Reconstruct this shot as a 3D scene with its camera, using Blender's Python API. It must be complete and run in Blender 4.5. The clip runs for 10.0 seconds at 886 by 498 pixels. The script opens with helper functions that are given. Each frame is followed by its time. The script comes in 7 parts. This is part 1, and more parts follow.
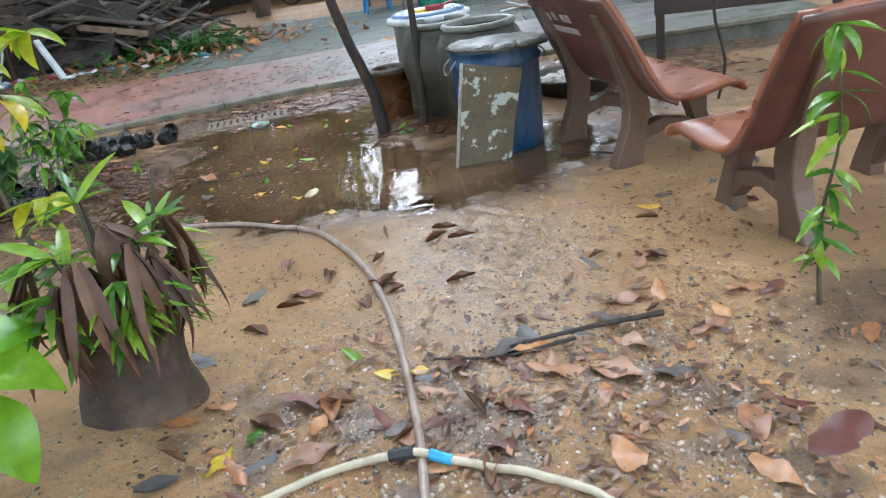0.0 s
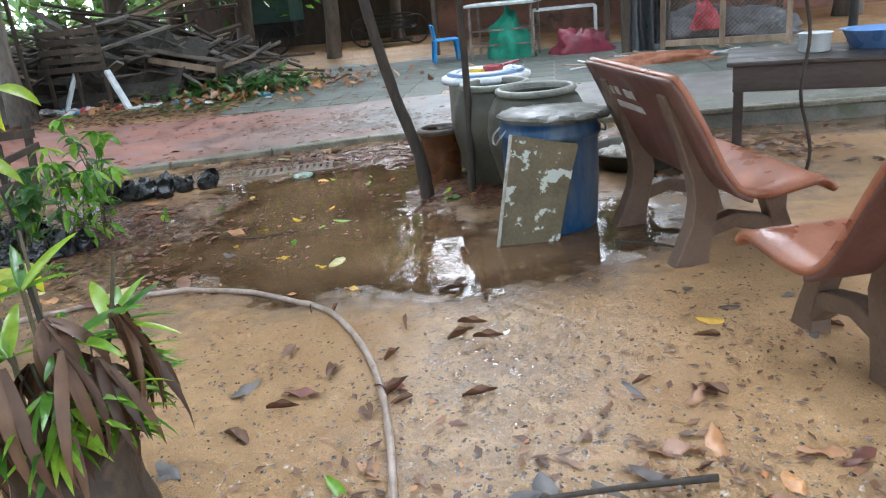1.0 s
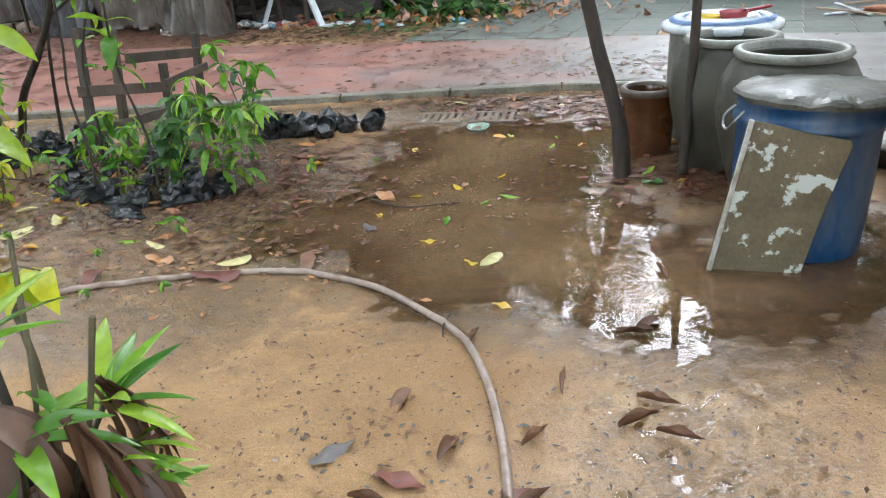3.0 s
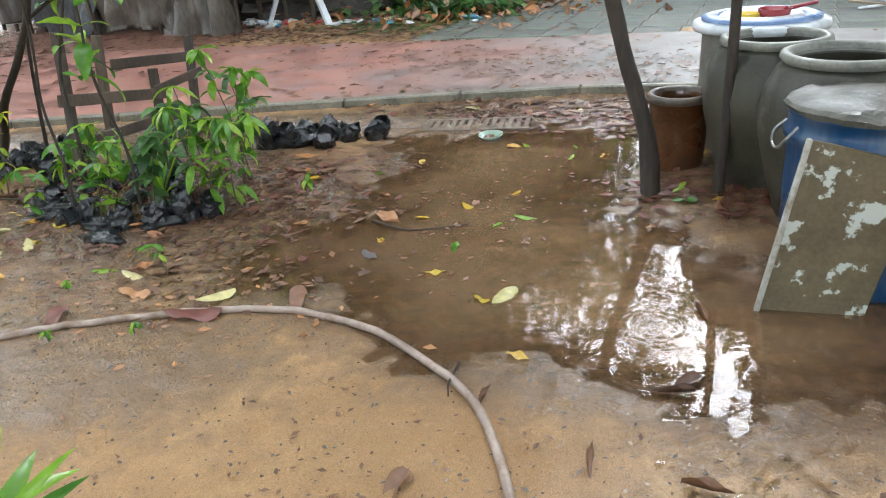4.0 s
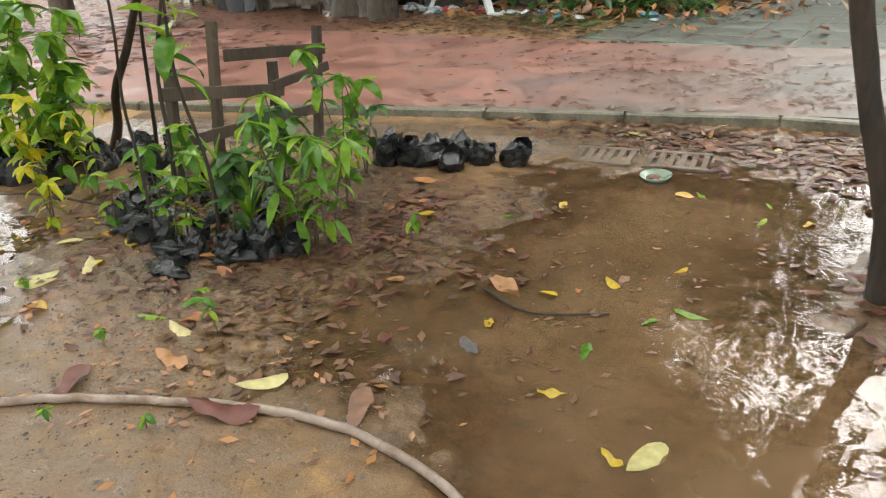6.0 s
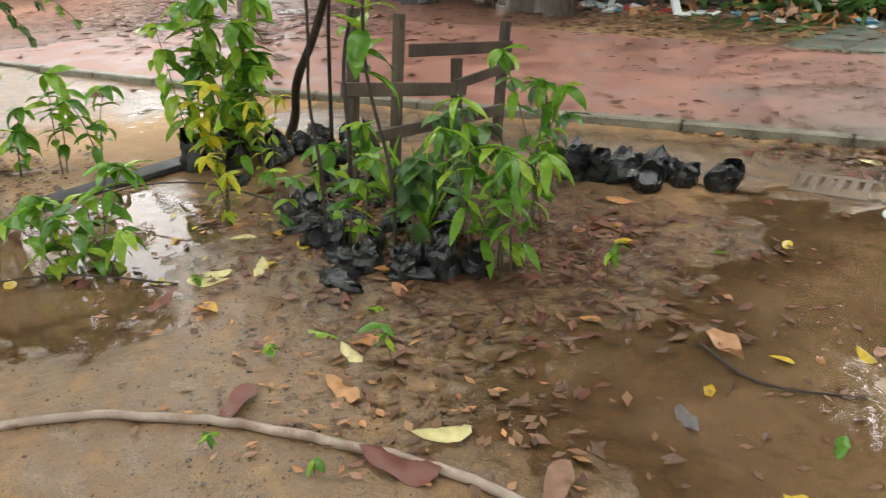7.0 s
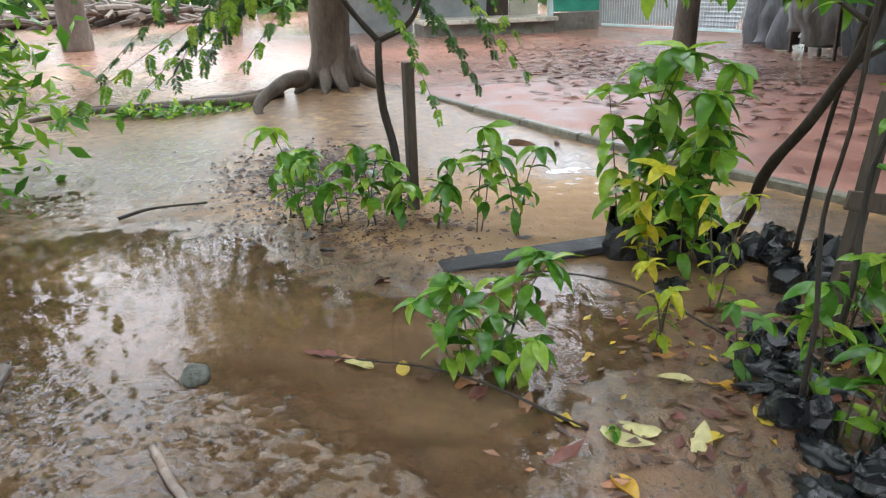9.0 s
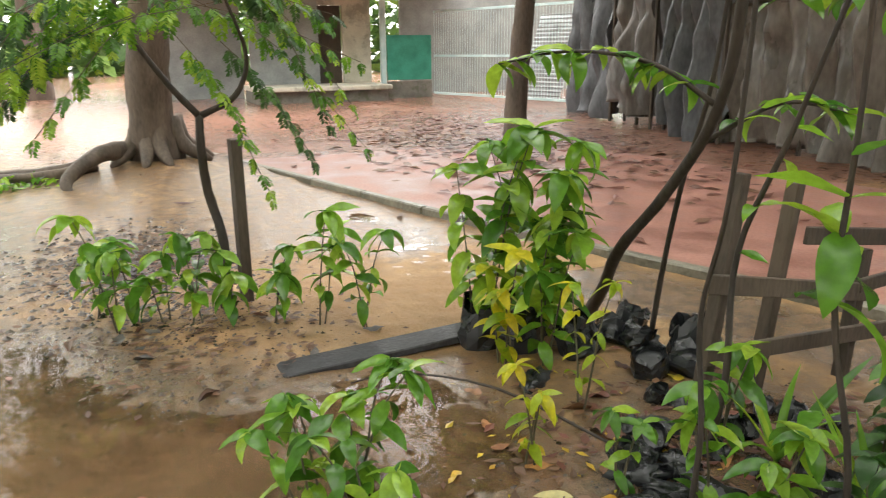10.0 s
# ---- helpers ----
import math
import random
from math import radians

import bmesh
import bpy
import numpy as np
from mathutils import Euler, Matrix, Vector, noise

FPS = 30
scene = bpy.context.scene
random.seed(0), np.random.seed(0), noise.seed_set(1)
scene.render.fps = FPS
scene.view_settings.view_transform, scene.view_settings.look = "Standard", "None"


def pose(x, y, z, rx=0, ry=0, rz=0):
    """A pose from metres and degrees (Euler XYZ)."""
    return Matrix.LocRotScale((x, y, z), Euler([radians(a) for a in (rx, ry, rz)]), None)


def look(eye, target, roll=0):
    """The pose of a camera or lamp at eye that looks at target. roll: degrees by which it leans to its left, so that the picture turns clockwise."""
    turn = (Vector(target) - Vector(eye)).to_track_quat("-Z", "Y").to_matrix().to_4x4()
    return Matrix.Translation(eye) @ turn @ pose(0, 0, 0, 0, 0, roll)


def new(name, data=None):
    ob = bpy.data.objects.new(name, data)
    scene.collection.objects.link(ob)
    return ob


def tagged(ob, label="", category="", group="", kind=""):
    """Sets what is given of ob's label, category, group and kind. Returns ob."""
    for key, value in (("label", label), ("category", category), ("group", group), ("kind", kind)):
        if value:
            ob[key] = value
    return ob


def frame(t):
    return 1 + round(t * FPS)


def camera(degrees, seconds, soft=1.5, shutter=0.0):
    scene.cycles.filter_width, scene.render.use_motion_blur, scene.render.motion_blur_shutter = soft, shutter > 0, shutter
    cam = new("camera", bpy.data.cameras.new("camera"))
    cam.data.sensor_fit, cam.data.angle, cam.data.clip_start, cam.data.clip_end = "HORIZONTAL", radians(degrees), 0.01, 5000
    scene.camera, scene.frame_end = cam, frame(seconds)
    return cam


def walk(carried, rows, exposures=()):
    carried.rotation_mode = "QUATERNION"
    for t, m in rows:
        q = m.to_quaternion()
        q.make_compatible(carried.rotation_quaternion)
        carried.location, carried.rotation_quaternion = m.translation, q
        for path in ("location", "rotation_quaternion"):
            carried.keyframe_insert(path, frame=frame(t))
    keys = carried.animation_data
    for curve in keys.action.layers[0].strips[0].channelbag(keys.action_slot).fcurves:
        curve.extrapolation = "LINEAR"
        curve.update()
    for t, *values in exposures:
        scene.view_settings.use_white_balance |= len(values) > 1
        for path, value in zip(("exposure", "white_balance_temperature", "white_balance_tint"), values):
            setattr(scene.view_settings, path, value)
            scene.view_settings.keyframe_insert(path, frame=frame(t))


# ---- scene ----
cam = camera(61.4, 10.0, soft=1.1, shutter=0.15)
PATH = [
    (0, (0.153, 0.032, 1.418), (-0.019, 1.858, 0.621), -9.0),
    (0.5, (0.181, 0.276, 1.411), (-0.055, 2.127, 0.694), -8.6),
    (1, (0.27, 0.539, 1.448), (-0.05, 2.395, 0.775), -5.9),
    (1.5, (0.205, 0.8, 1.455), (-0.214, 2.637, 0.783), -3.8),
    (2, (0.116, 1.051, 1.448), (-0.429, 2.838, 0.732), -2.9),
    (2.5, (0.121, 1.323, 1.429), (-0.573, 3.033, 0.657), -3.4),
    (2.7, (0.121, 1.419, 1.421), (-0.64, 3.091, 0.63), -3.6),
    (3.8, (-0.039, 1.868, 1.417), (-0.84, 3.503, 0.588), -4.9),
    (4, (-0.049, 1.955, 1.399), (-0.866, 3.586, 0.579), -5.0),
    (4.5, (-0.061, 2.198, 1.397), (-0.907, 3.826, 0.6), -5.0),
    (5, (-0.192, 2.41, 1.394), (-1.109, 4.004, 0.608), -4.6),
    (5.2, (-0.267, 2.483, 1.377), (-1.215, 4.056, 0.587), -4.1),
    (6.3, (-0.505, 2.931, 1.36), (-1.734, 4.268, 0.522), -3.3),
    (6.5, (-0.595, 2.947, 1.35), (-1.872, 4.236, 0.509), -3.1),
    (7, (-0.843, 2.993, 1.342), (-2.255, 4.148, 0.521), -3.1),
    (7.2, (-0.891, 2.979, 1.365), (-2.406, 4.02, 0.577), -2.6),
    (7.5, (-1.046, 3.024, 1.338), (-2.722, 3.778, 0.551), -4.6),
    (8, (-1.278, 3.102, 1.337), (-3.094, 3.431, 0.567), -3.8),
    (8.5, (-1.546, 3.108, 1.327), (-3.395, 3.353, 0.605), -2.7),
    (9, (-1.771, 3.115, 1.339), (-3.627, 3.44, 0.669), -1.7),
    (9.5, (-1.968, 3.173, 1.363), (-3.825, 3.651, 0.793), -1.0),
    (10, (-2.151, 3.206, 1.362), (-3.934, 3.949, 0.843), -0.5),
]
walk(cam, [(t, look(eye, target, roll)) for t, eye, target, roll in PATH], [(0, 1.6, 5500, 10), (2.5, 1.83, 5750, 10), (5, 1.7, 6200, 10), (6.5, 1.6, 6850, 10), (8, 1.48, 6150, 10), (9, 1.41, 5900, 10), (10, 1.6, 6850, 10)])

# ---- sky and light ----
world = bpy.data.worlds.new("overcast_sky")
scene.world = world
world.use_nodes = True
wn = world.node_tree
sky = wn.nodes.new("ShaderNodeTexSky")
sky.sky_type = "NISHITA"
sky.sun_disc = False
sky.sun_elevation, sky.sun_rotation = radians(44), radians(-10)
sky.air_density, sky.dust_density, sky.ozone_density = 1.0, 6.0, 1.0
grey = wn.nodes.new("ShaderNodeHueSaturation")
grey.inputs["Saturation"].default_value = 0.15
wn.links.new(sky.outputs[0], grey.inputs["Color"])
cloud = wn.nodes.new("ShaderNodeMix")  # an even cloud layer over the clear sky
cloud.data_type = "RGBA"
cloud.inputs["Factor"].default_value = 0.55
cloud.inputs["B"].default_value = (14.8, 14.8, 14.8, 1)
wn.links.new(grey.outputs[0], cloud.inputs["A"])
wn.links.new(cloud.outputs["Result"], wn.nodes["Background"].inputs["Color"])
wn.nodes["Background"].inputs["Strength"].default_value = 0.2
sun = new("sun", bpy.data.lights.new("sun", "SUN"))
sun.data.energy, sun.data.angle, sun.data.color = 0.8, radians(40), (1.0, 0.95, 0.88)
sun.matrix_world = look((-3.4, 19, 19), (0, 0, 0))


# ---- materials ----
def nodes_of(name):
    m = bpy.data.materials.new(name)
    m.use_nodes = True
    return m, m.node_tree.nodes, m.node_tree.links, m.node_tree.nodes["Principled BSDF"]


def surface(name, dark, light, scale=6.0, rough=(0.4, 0.8), bump=0.15, fine=60.0, metal=0.0, stain=None, stain_scale=1.5,
            stain_at=(0.52, 0.62), per=0.0, coat=0.0, stretch=(1, 1, 1), spec=0.5):
    """A worn surface: two colours over a coarse and a fine noise, stains with an edge, relief, and a tone that differs from piece to piece."""
    m, n, l, b = nodes_of(name)
    tc = n.new("ShaderNodeTexCoord")
    mp = n.new("ShaderNodeMapping")
    mp.inputs["Scale"].default_value = stretch
    l.new(tc.outputs["Object"], mp.inputs["Vector"])
    big, small = n.new("ShaderNodeTexNoise"), n.new("ShaderNodeTexNoise")
    for t, s, d in ((big, scale, 6), (small, fine, 4)):
        t.inputs["Scale"].default_value, t.inputs["Detail"].default_value = s, d
        l.new(mp.outputs[0], t.inputs["Vector"])
    add = n.new("ShaderNodeMath")
    add.operation = "MULTIPLY_ADD"
    add.inputs[1].default_value = 0.45
    l.new(small.outputs[0], add.inputs[0])
    l.new(big.outputs[0], add.inputs[2])
    ramp = n.new("ShaderNodeValToRGB")
    ramp.color_ramp.elements[0].position, ramp.color_ramp.elements[1].position = 0.52, 0.92
    ramp.color_ramp.elements[0].color, ramp.color_ramp.elements[1].color = (*dark, 1), (*light, 1)
    l.new(add.outputs[0], ramp.inputs[0])
    colour = ramp.outputs[0]
    if stain:
        st = n.new("ShaderNodeTexNoise")
        st.inputs["Scale"].default_value, st.inputs["Detail"].default_value, st.inputs["Roughness"].default_value = stain_scale, 8, 0.65
        l.new(mp.outputs[0], st.inputs["Vector"])
        r2 = n.new("ShaderNodeMapRange")
        r2.inputs["From Min"].default_value, r2.inputs["From Max"].default_value = stain_at
        l.new(st.outputs[0], r2.inputs["Value"])
        mix = n.new("ShaderNodeMix")
        mix.data_type = "RGBA"
        mix.inputs["B"].default_value = (*stain, 1)
        l.new(r2.outputs[0], mix.inputs["Factor"])
        l.new(colour, mix.inputs["A"])
        colour = mix.outputs["Result"]
    if per:
        info, hsv = n.new("ShaderNodeObjectInfo"), n.new("ShaderNodeHueSaturation")
        mr = n.new("ShaderNodeMapRange")
        mr.inputs["To Min"].default_value, mr.inputs["To Max"].default_value = 1 - per, 1 + per
        l.new(info.outputs["Random"], mr.inputs["Value"])
        l.new(mr.outputs[0], hsv.inputs["Value"])
        l.new(colour, hsv.inputs["Color"])
        colour = hsv.outputs[0]
    l.new(colour, b.inputs["Base Color"])
    rr = n.new("ShaderNodeMapRange")
    rr.inputs["From Min"].default_value, rr.inputs["From Max"].default_value = 0.35, 0.65
    rr.inputs["To Min"].default_value, rr.inputs["To Max"].default_value = rough
    l.new(big.outputs[0], rr.inputs["Value"])
    l.new(rr.outputs[0], b.inputs["Roughness"])
    bp = n.new("ShaderNodeBump")
    bp.inputs["Strength"].default_value, bp.inputs["Distance"].default_value = bump, 0.02
    l.new(add.outputs[0], bp.inputs["Height"])
    l.new(bp.outputs[0], b.inputs["Normal"])
    b.inputs["Metallic"].default_value = metal
    b.inputs["Coat Weight"].default_value, b.inputs["Coat Roughness"].default_value = coat, 0.15
    b.inputs["Specular IOR Level"].default_value = spec
    return m


def leafy(name, colours, rough=0.3, through_light=0.35):
    """Leaves: the colours are spread over the leaf islands and over the things; light comes through the blade."""
    m, n, l, b = nodes_of(name)
    geo = n.new("ShaderNodeNewGeometry")
    ramp = n.new("ShaderNodeValToRGB")
    e = ramp.color_ramp.elements
    while len(e) < len(colours):
        e.new(0.5)
    for i, c in enumerate(colours):
        e[i].position, e[i].color = i / max(1, len(colours) - 1), (*c, 1)
    info, mixr = n.new("ShaderNodeObjectInfo"), n.new("ShaderNodeMath")
    mixr.operation = "ADD"
    l.new(geo.outputs["Random Per Island"], mixr.inputs[0])
    l.new(info.outputs["Random"], mixr.inputs[1])
    frac = n.new("ShaderNodeMath")
    frac.operation = "FRACT"
    l.new(mixr.outputs[0], frac.inputs[0])
    l.new(frac.outputs[0], ramp.inputs[0])
    tc, nz = n.new("ShaderNodeTexCoord"), n.new("ShaderNodeTexNoise")
    nz.inputs["Scale"].default_value, nz.inputs["Detail"].default_value = 5, 4
    l.new(tc.outputs["Object"], nz.inputs["Vector"])
    hsv, mr = n.new("ShaderNodeHueSaturation"), n.new("ShaderNodeMapRange")
    mr.inputs["From Min"].default_value, mr.inputs["From Max"].default_value = 0.3, 0.7
    mr.inputs["To Min"].default_value, mr.inputs["To Max"].default_value = 0.78, 1.2
    l.new(nz.outputs[0], mr.inputs["Value"])
    l.new(mr.outputs[0], hsv.inputs["Value"])
    l.new(ramp.outputs[0], hsv.inputs["Color"])
    l.new(hsv.outputs[0], b.inputs["Base Color"])
    b.inputs["Roughness"].default_value = rough
    bp = n.new("ShaderNodeBump")
    bp.inputs["Strength"].default_value, bp.inputs["Distance"].default_value = 0.25, 0.01
    l.new(nz.outputs[0], bp.inputs["Height"])
    l.new(bp.outputs[0], b.inputs["Normal"])
    tr, mix = n.new("ShaderNodeBsdfTranslucent"), n.new("ShaderNodeMixShader")
    l.new(hsv.outputs[0], tr.inputs["Color"])
    mix.inputs[0].default_value = through_light
    l.new(b.outputs[0], mix.inputs[1])
    l.new(tr.outputs[0], mix.inputs[2])
    l.new(mix.outputs[0], n["Material Output"].inputs["Surface"])
    return m


WATER_LEVEL = -0.012


def ground_material():
    """Sandy yard earth: pale tan where it has drained, dark and glossy where it is wet; fine gravel and crumbs as relief."""
    m, n, l, b = nodes_of("wet_sandy_earth")
    tc = n.new("ShaderNodeTexCoord")
    wet = n.new("ShaderNodeVertexColor")
    wet.layer_name = "ground_mix"
    sep = n.new("ShaderNodeSeparateColor")
    l.new(wet.outputs[0], sep.inputs[0])

    def noise_tex(scale, detail, rough=0.6):
        t = n.new("ShaderNodeTexNoise")
        t.inputs["Scale"].default_value, t.inputs["Detail"].default_value, t.inputs["Roughness"].default_value = scale, detail, rough
        l.new(tc.outputs["Object"], t.inputs["Vector"])
        return t.outputs[0]

    def ranged(v, a, c, d, e):
        r = n.new("ShaderNodeMapRange")
        for k, x in zip(("From Min", "From Max", "To Min", "To Max"), (a, c, d, e)):
            r.inputs[k].default_value = x
        l.new(v, r.inputs["Value"])
        return r.outputs[0]

    def mixed(f, a, c):
        x = n.new("ShaderNodeMix")
        x.data_type = "RGBA"
        l.new(f, x.inputs["Factor"])
        for k, v in (("A", a), ("B", c)):
            if isinstance(v, tuple):
                x.inputs[k].default_value = (*v, 1)
            else:
                l.new(v, x.inputs[k])
        return x.outputs["Result"]

    def math_of(op, a, c):
        x = n.new("ShaderNodeMath")
        x.operation = op
        for k, v in enumerate((a, c)):
            if isinstance(v, float):
                x.inputs[k].default_value = v
            else:
                l.new(v, x.inputs[k])
        return x.outputs[0]

    coarse, mid, grain, speck = noise_tex(1.3, 6), noise_tex(9, 7), noise_tex(120, 4, 0.7), noise_tex(52, 5, 0.75)
    sand = mixed(ranged(coarse, 0.38, 0.62, 0, 1), (0.37, 0.215, 0.098), (0.52, 0.33, 0.165))
    sand = mixed(ranged(mid, 0.35, 0.7, 0, 1), sand, (0.38, 0.23, 0.11))
    mud = mixed(ranged(mid, 0.35, 0.65, 0, 1), (0.125, 0.073, 0.036), (0.245, 0.15, 0.078))
    red = mixed(ranged(mid, 0.3, 0.7, 0, 1), (0.26, 0.112, 0.07), (0.35, 0.18, 0.118))
    edge = math_of("ADD", sep.outputs["Red"], ranged(mid, 0.3, 0.7, -0.22, 0.22))
    wetness = ranged(edge, 0.3, 0.7, 0, 1)
    base = mixed(wetness, sand, mud)
    redness = ranged(math_of("ADD", sep.outputs["Green"], ranged(coarse, 0.3, 0.7, -0.25, 0.25)), 0.35, 0.65, 0, 1)
    base = mixed(redness, base, red)
    crumbs = math_of("MULTIPLY", ranged(speck, 0.56, 0.68, 0, 1), ranged(sep.outputs["Blue"], 0, 1, 0.18, 0.9))
    base = mixed(crumbs, base, (0.13, 0.088, 0.058))
    pale = math_of("MULTIPLY", ranged(grain, 0.62, 0.72, 0, 0.8), ranged(sep.outputs["Blue"], 0, 1, 0.4, 0.9))
    base = mixed(pale, base, (0.5, 0.4, 0.3))
    grit = n.new("ShaderNodeHueSaturation")
    l.new(ranged(noise_tex(230, 3, 0.7), 0.32, 0.68, 0.72, 1.3), grit.inputs["Value"])
    l.new(base, grit.inputs["Color"])
    l.new(grit.outputs[0], b.inputs["Base Color"])
    l.new(ranged(edge, 0.1, 0.8, 0.6, 0.25), b.inputs["Roughness"])
    b.inputs["Specular IOR Level"].default_value = 0.25
    height = math_of("ADD", math_of("MULTIPLY", speck, ranged(sep.outputs["Blue"], 0, 1, 0.9, 1.6)), math_of("MULTIPLY", grain, 0.4))
    height = math_of("ADD", height, math_of("MULTIPLY", mid, 1.2))
    bp = n.new("ShaderNodeBump")
    bp.inputs["Strength"].default_value, bp.inputs["Distance"].default_value = 0.9, 0.02
    l.new(height, bp.inputs["Height"])
    l.new(bp.outputs[0], b.inputs["Normal"])
    film = n.new("ShaderNodeBump")
    film.inputs["Strength"].default_value, film.inputs["Distance"].default_value = 0.3, 0.01
    l.new(height, film.inputs["Height"])
    l.new(film.outputs[0], b.inputs["Coat Normal"])
    l.new(math_of("MAXIMUM", ranged(edge, 0.3, 0.75, 0.0, 1.0), wet.outputs["Alpha"]), b.inputs["Coat Weight"])
    b.inputs["Coat Roughness"].default_value, b.inputs["Coat IOR"].default_value = 0.1, 1.4
    return m


def water_material():
    """Muddy puddle water: brown and half clear, with a smooth, faintly rippled top that mirrors."""
    m, n, l, b = nodes_of("muddy_water")
    n.remove(b)
    tc, nz = n.new("ShaderNodeTexCoord"), n.new("ShaderNodeTexNoise")
    nz.inputs["Scale"].default_value, nz.inputs["Detail"].default_value = 14, 3
    l.new(tc.outputs["Object"], nz.inputs["Vector"])
    bp = n.new("ShaderNodeBump")
    bp.inputs["Strength"].default_value, bp.inputs["Distance"].default_value = 0.028, 0.02
    total = nz.outputs[0]
    for centre in ((-0.42, 4.35), (-0.95, 4.75), (-1.0, 6.1), (-4.35, 3.95), (-5.3, 2.1)):
        far = n.new("ShaderNodeVectorMath")
        far.operation = "DISTANCE"
        far.inputs[1].default_value = (*centre, WATER_LEVEL)
        l.new(tc.outputs["Object"], far.inputs[0])
        ring, fade, prod, add = (n.new("ShaderNodeMath") for _ in range(4))
        scale = n.new("ShaderNodeMath")
        scale.operation, scale.inputs[1].default_value = "MULTIPLY", 190.0
        l.new(far.outputs["Value"], scale.inputs[0])
        ring.operation = "SINE"
        l.new(scale.outputs[0], ring.inputs[0])
        mr = n.new("ShaderNodeMapRange")
        mr.inputs["From Min"].default_value, mr.inputs["From Max"].default_value = 0.03, 0.2
        mr.inputs["To Min"].default_value, mr.inputs["To Max"].default_value = 0.5, 0.0
        l.new(far.outputs["Value"], mr.inputs["Value"])
        prod.operation, add.operation = "MULTIPLY", "ADD"
        l.new(ring.outputs[0], prod.inputs[0])
        l.new(mr.outputs[0], prod.inputs[1])
        l.new(total, add.inputs[0])
        l.new(prod.outputs[0], add.inputs[1])
        n.remove(fade)
        total = add.outputs[0]
    # wind-ruffled, granular shallows over the churned mud
    away = n.new("ShaderNodeVectorMath")
    away.operation = "DISTANCE"
    away.inputs[1].default_value = (-4.15, 2.1, WATER_LEVEL)
    l.new(tc.outputs["Object"], away.inputs[0])
    mask, grains, rough_top, ruffled = n.new("ShaderNodeMapRange"), n.new("ShaderNodeTexNoise"), n.new("ShaderNodeMath"), n.new("ShaderNodeMath")
    mask.inputs["From Min"].default_value, mask.inputs["From Max"].default_value = 0.5, 1.25
    mask.inputs["To Min"].default_value, mask.inputs["To Max"].default_value = 1.1, 0.0
    l.new(away.outputs["Value"], mask.inputs["Value"])
    grains.inputs["Scale"].default_value, grains.inputs["Detail"].default_value = 18, 1
    l.new(tc.outputs["Object"], grains.inputs["Vector"])
    rough_top.operation, ruffled.operation = "MULTIPLY", "ADD"
    l.new(mask.outputs[0], rough_top.inputs[0])
    l.new(grains.outputs[0], rough_top.inputs[1])
    l.new(total, ruffled.inputs[0])
    l.new(rough_top.outputs[0], ruffled.inputs[1])
    total = ruffled.outputs[0]
    l.new(total, bp.inputs["Height"])
    clear, silt = n.new("ShaderNodeBsdfTransparent"), n.new("ShaderNodeBsdfDiffuse")
    n2 = n.new("ShaderNodeTexNoise")
    n2.inputs["Scale"].default_value, n2.inputs["Detail"].default_value = 2.2, 5
    l.new(tc.outputs["Object"], n2.inputs["Vector"])
    ramp = n.new("ShaderNodeValToRGB")
    ramp.color_ramp.elements[0].position, ramp.color_ramp.elements[1].position = 0.35, 0.68
    ramp.color_ramp.elements[0].color, ramp.color_ramp.elements[1].color = (0.2, 0.122, 0.066, 1), (0.32, 0.205, 0.115, 1)
    l.new(n2.outputs[0], ramp.inputs[0])
    l.new(ramp.outputs[0], silt.inputs[0])
    body, top = n.new("ShaderNodeMixShader"), n.new("ShaderNodeMixShader")
    depth, murk = n.new("ShaderNodeVertexColor"), n.new("ShaderNodeMapRange")
    depth.layer_name = "depth"
    murk.inputs["To Min"].default_value, murk.inputs["To Max"].default_value = 0.04, 0.52
    l.new(depth.outputs[0], murk.inputs["Value"])
    l.new(murk.outputs[0], body.inputs[0])
    tint = n.new("ShaderNodeMix")
    tint.data_type = "RGBA"
    tint.inputs["A"].default_value, tint.inputs["B"].default_value = (0.96, 0.92, 0.86, 1), (0.72, 0.56, 0.4, 1)
    l.new(depth.outputs[0], tint.inputs["Factor"])
    l.new(tint.outputs["Result"], clear.inputs[0])
    l.new(clear.outputs[0], body.inputs[1])
    l.new(silt.outputs[0], body.inputs[2])
    fr, gl = n.new("ShaderNodeFresnel"), n.new("ShaderNodeBsdfGlossy")
    fr.inputs["IOR"].default_value = 1.33
    gl.inputs["Roughness"].default_value = 0.012
    for s in (fr, gl):
        l.new(bp.outputs[0], s.inputs["Normal"])
    l.new(fr.outputs[0], top.inputs[0])
    l.new(body.outputs[0], top.inputs[1])
    l.new(gl.outputs[0], top.inputs[2])
    l.new(top.outputs[0], n["Material Output"].inputs["Surface"])
    return m


EARTH = ground_material()
WATER = water_material()
RED_PATH = surface("wet_red_concrete", (0.17, 0.062, 0.043), (0.33, 0.15, 0.108), 1.6, (0.22, 0.6), 0.1, 40, spec=0.22, stain=(0.31, 0.24, 0.2), stain_scale=0.9, stain_at=(0.5, 0.7))
PAVER = surface("wet_grey_paver", (0.075, 0.08, 0.072), (0.15, 0.155, 0.14), 2.0, (0.38, 0.7), 0.15, 45, spec=0.12, stain=(0.15, 0.185, 0.15), stain_scale=1.2, per=0.1)
CONCRETE = surface("mossy_concrete", (0.1, 0.097, 0.08), (0.22, 0.21, 0.185), 4, (0.55, 0.85), 0.3, 50, stain=(0.1, 0.11, 0.07), stain_scale=3)
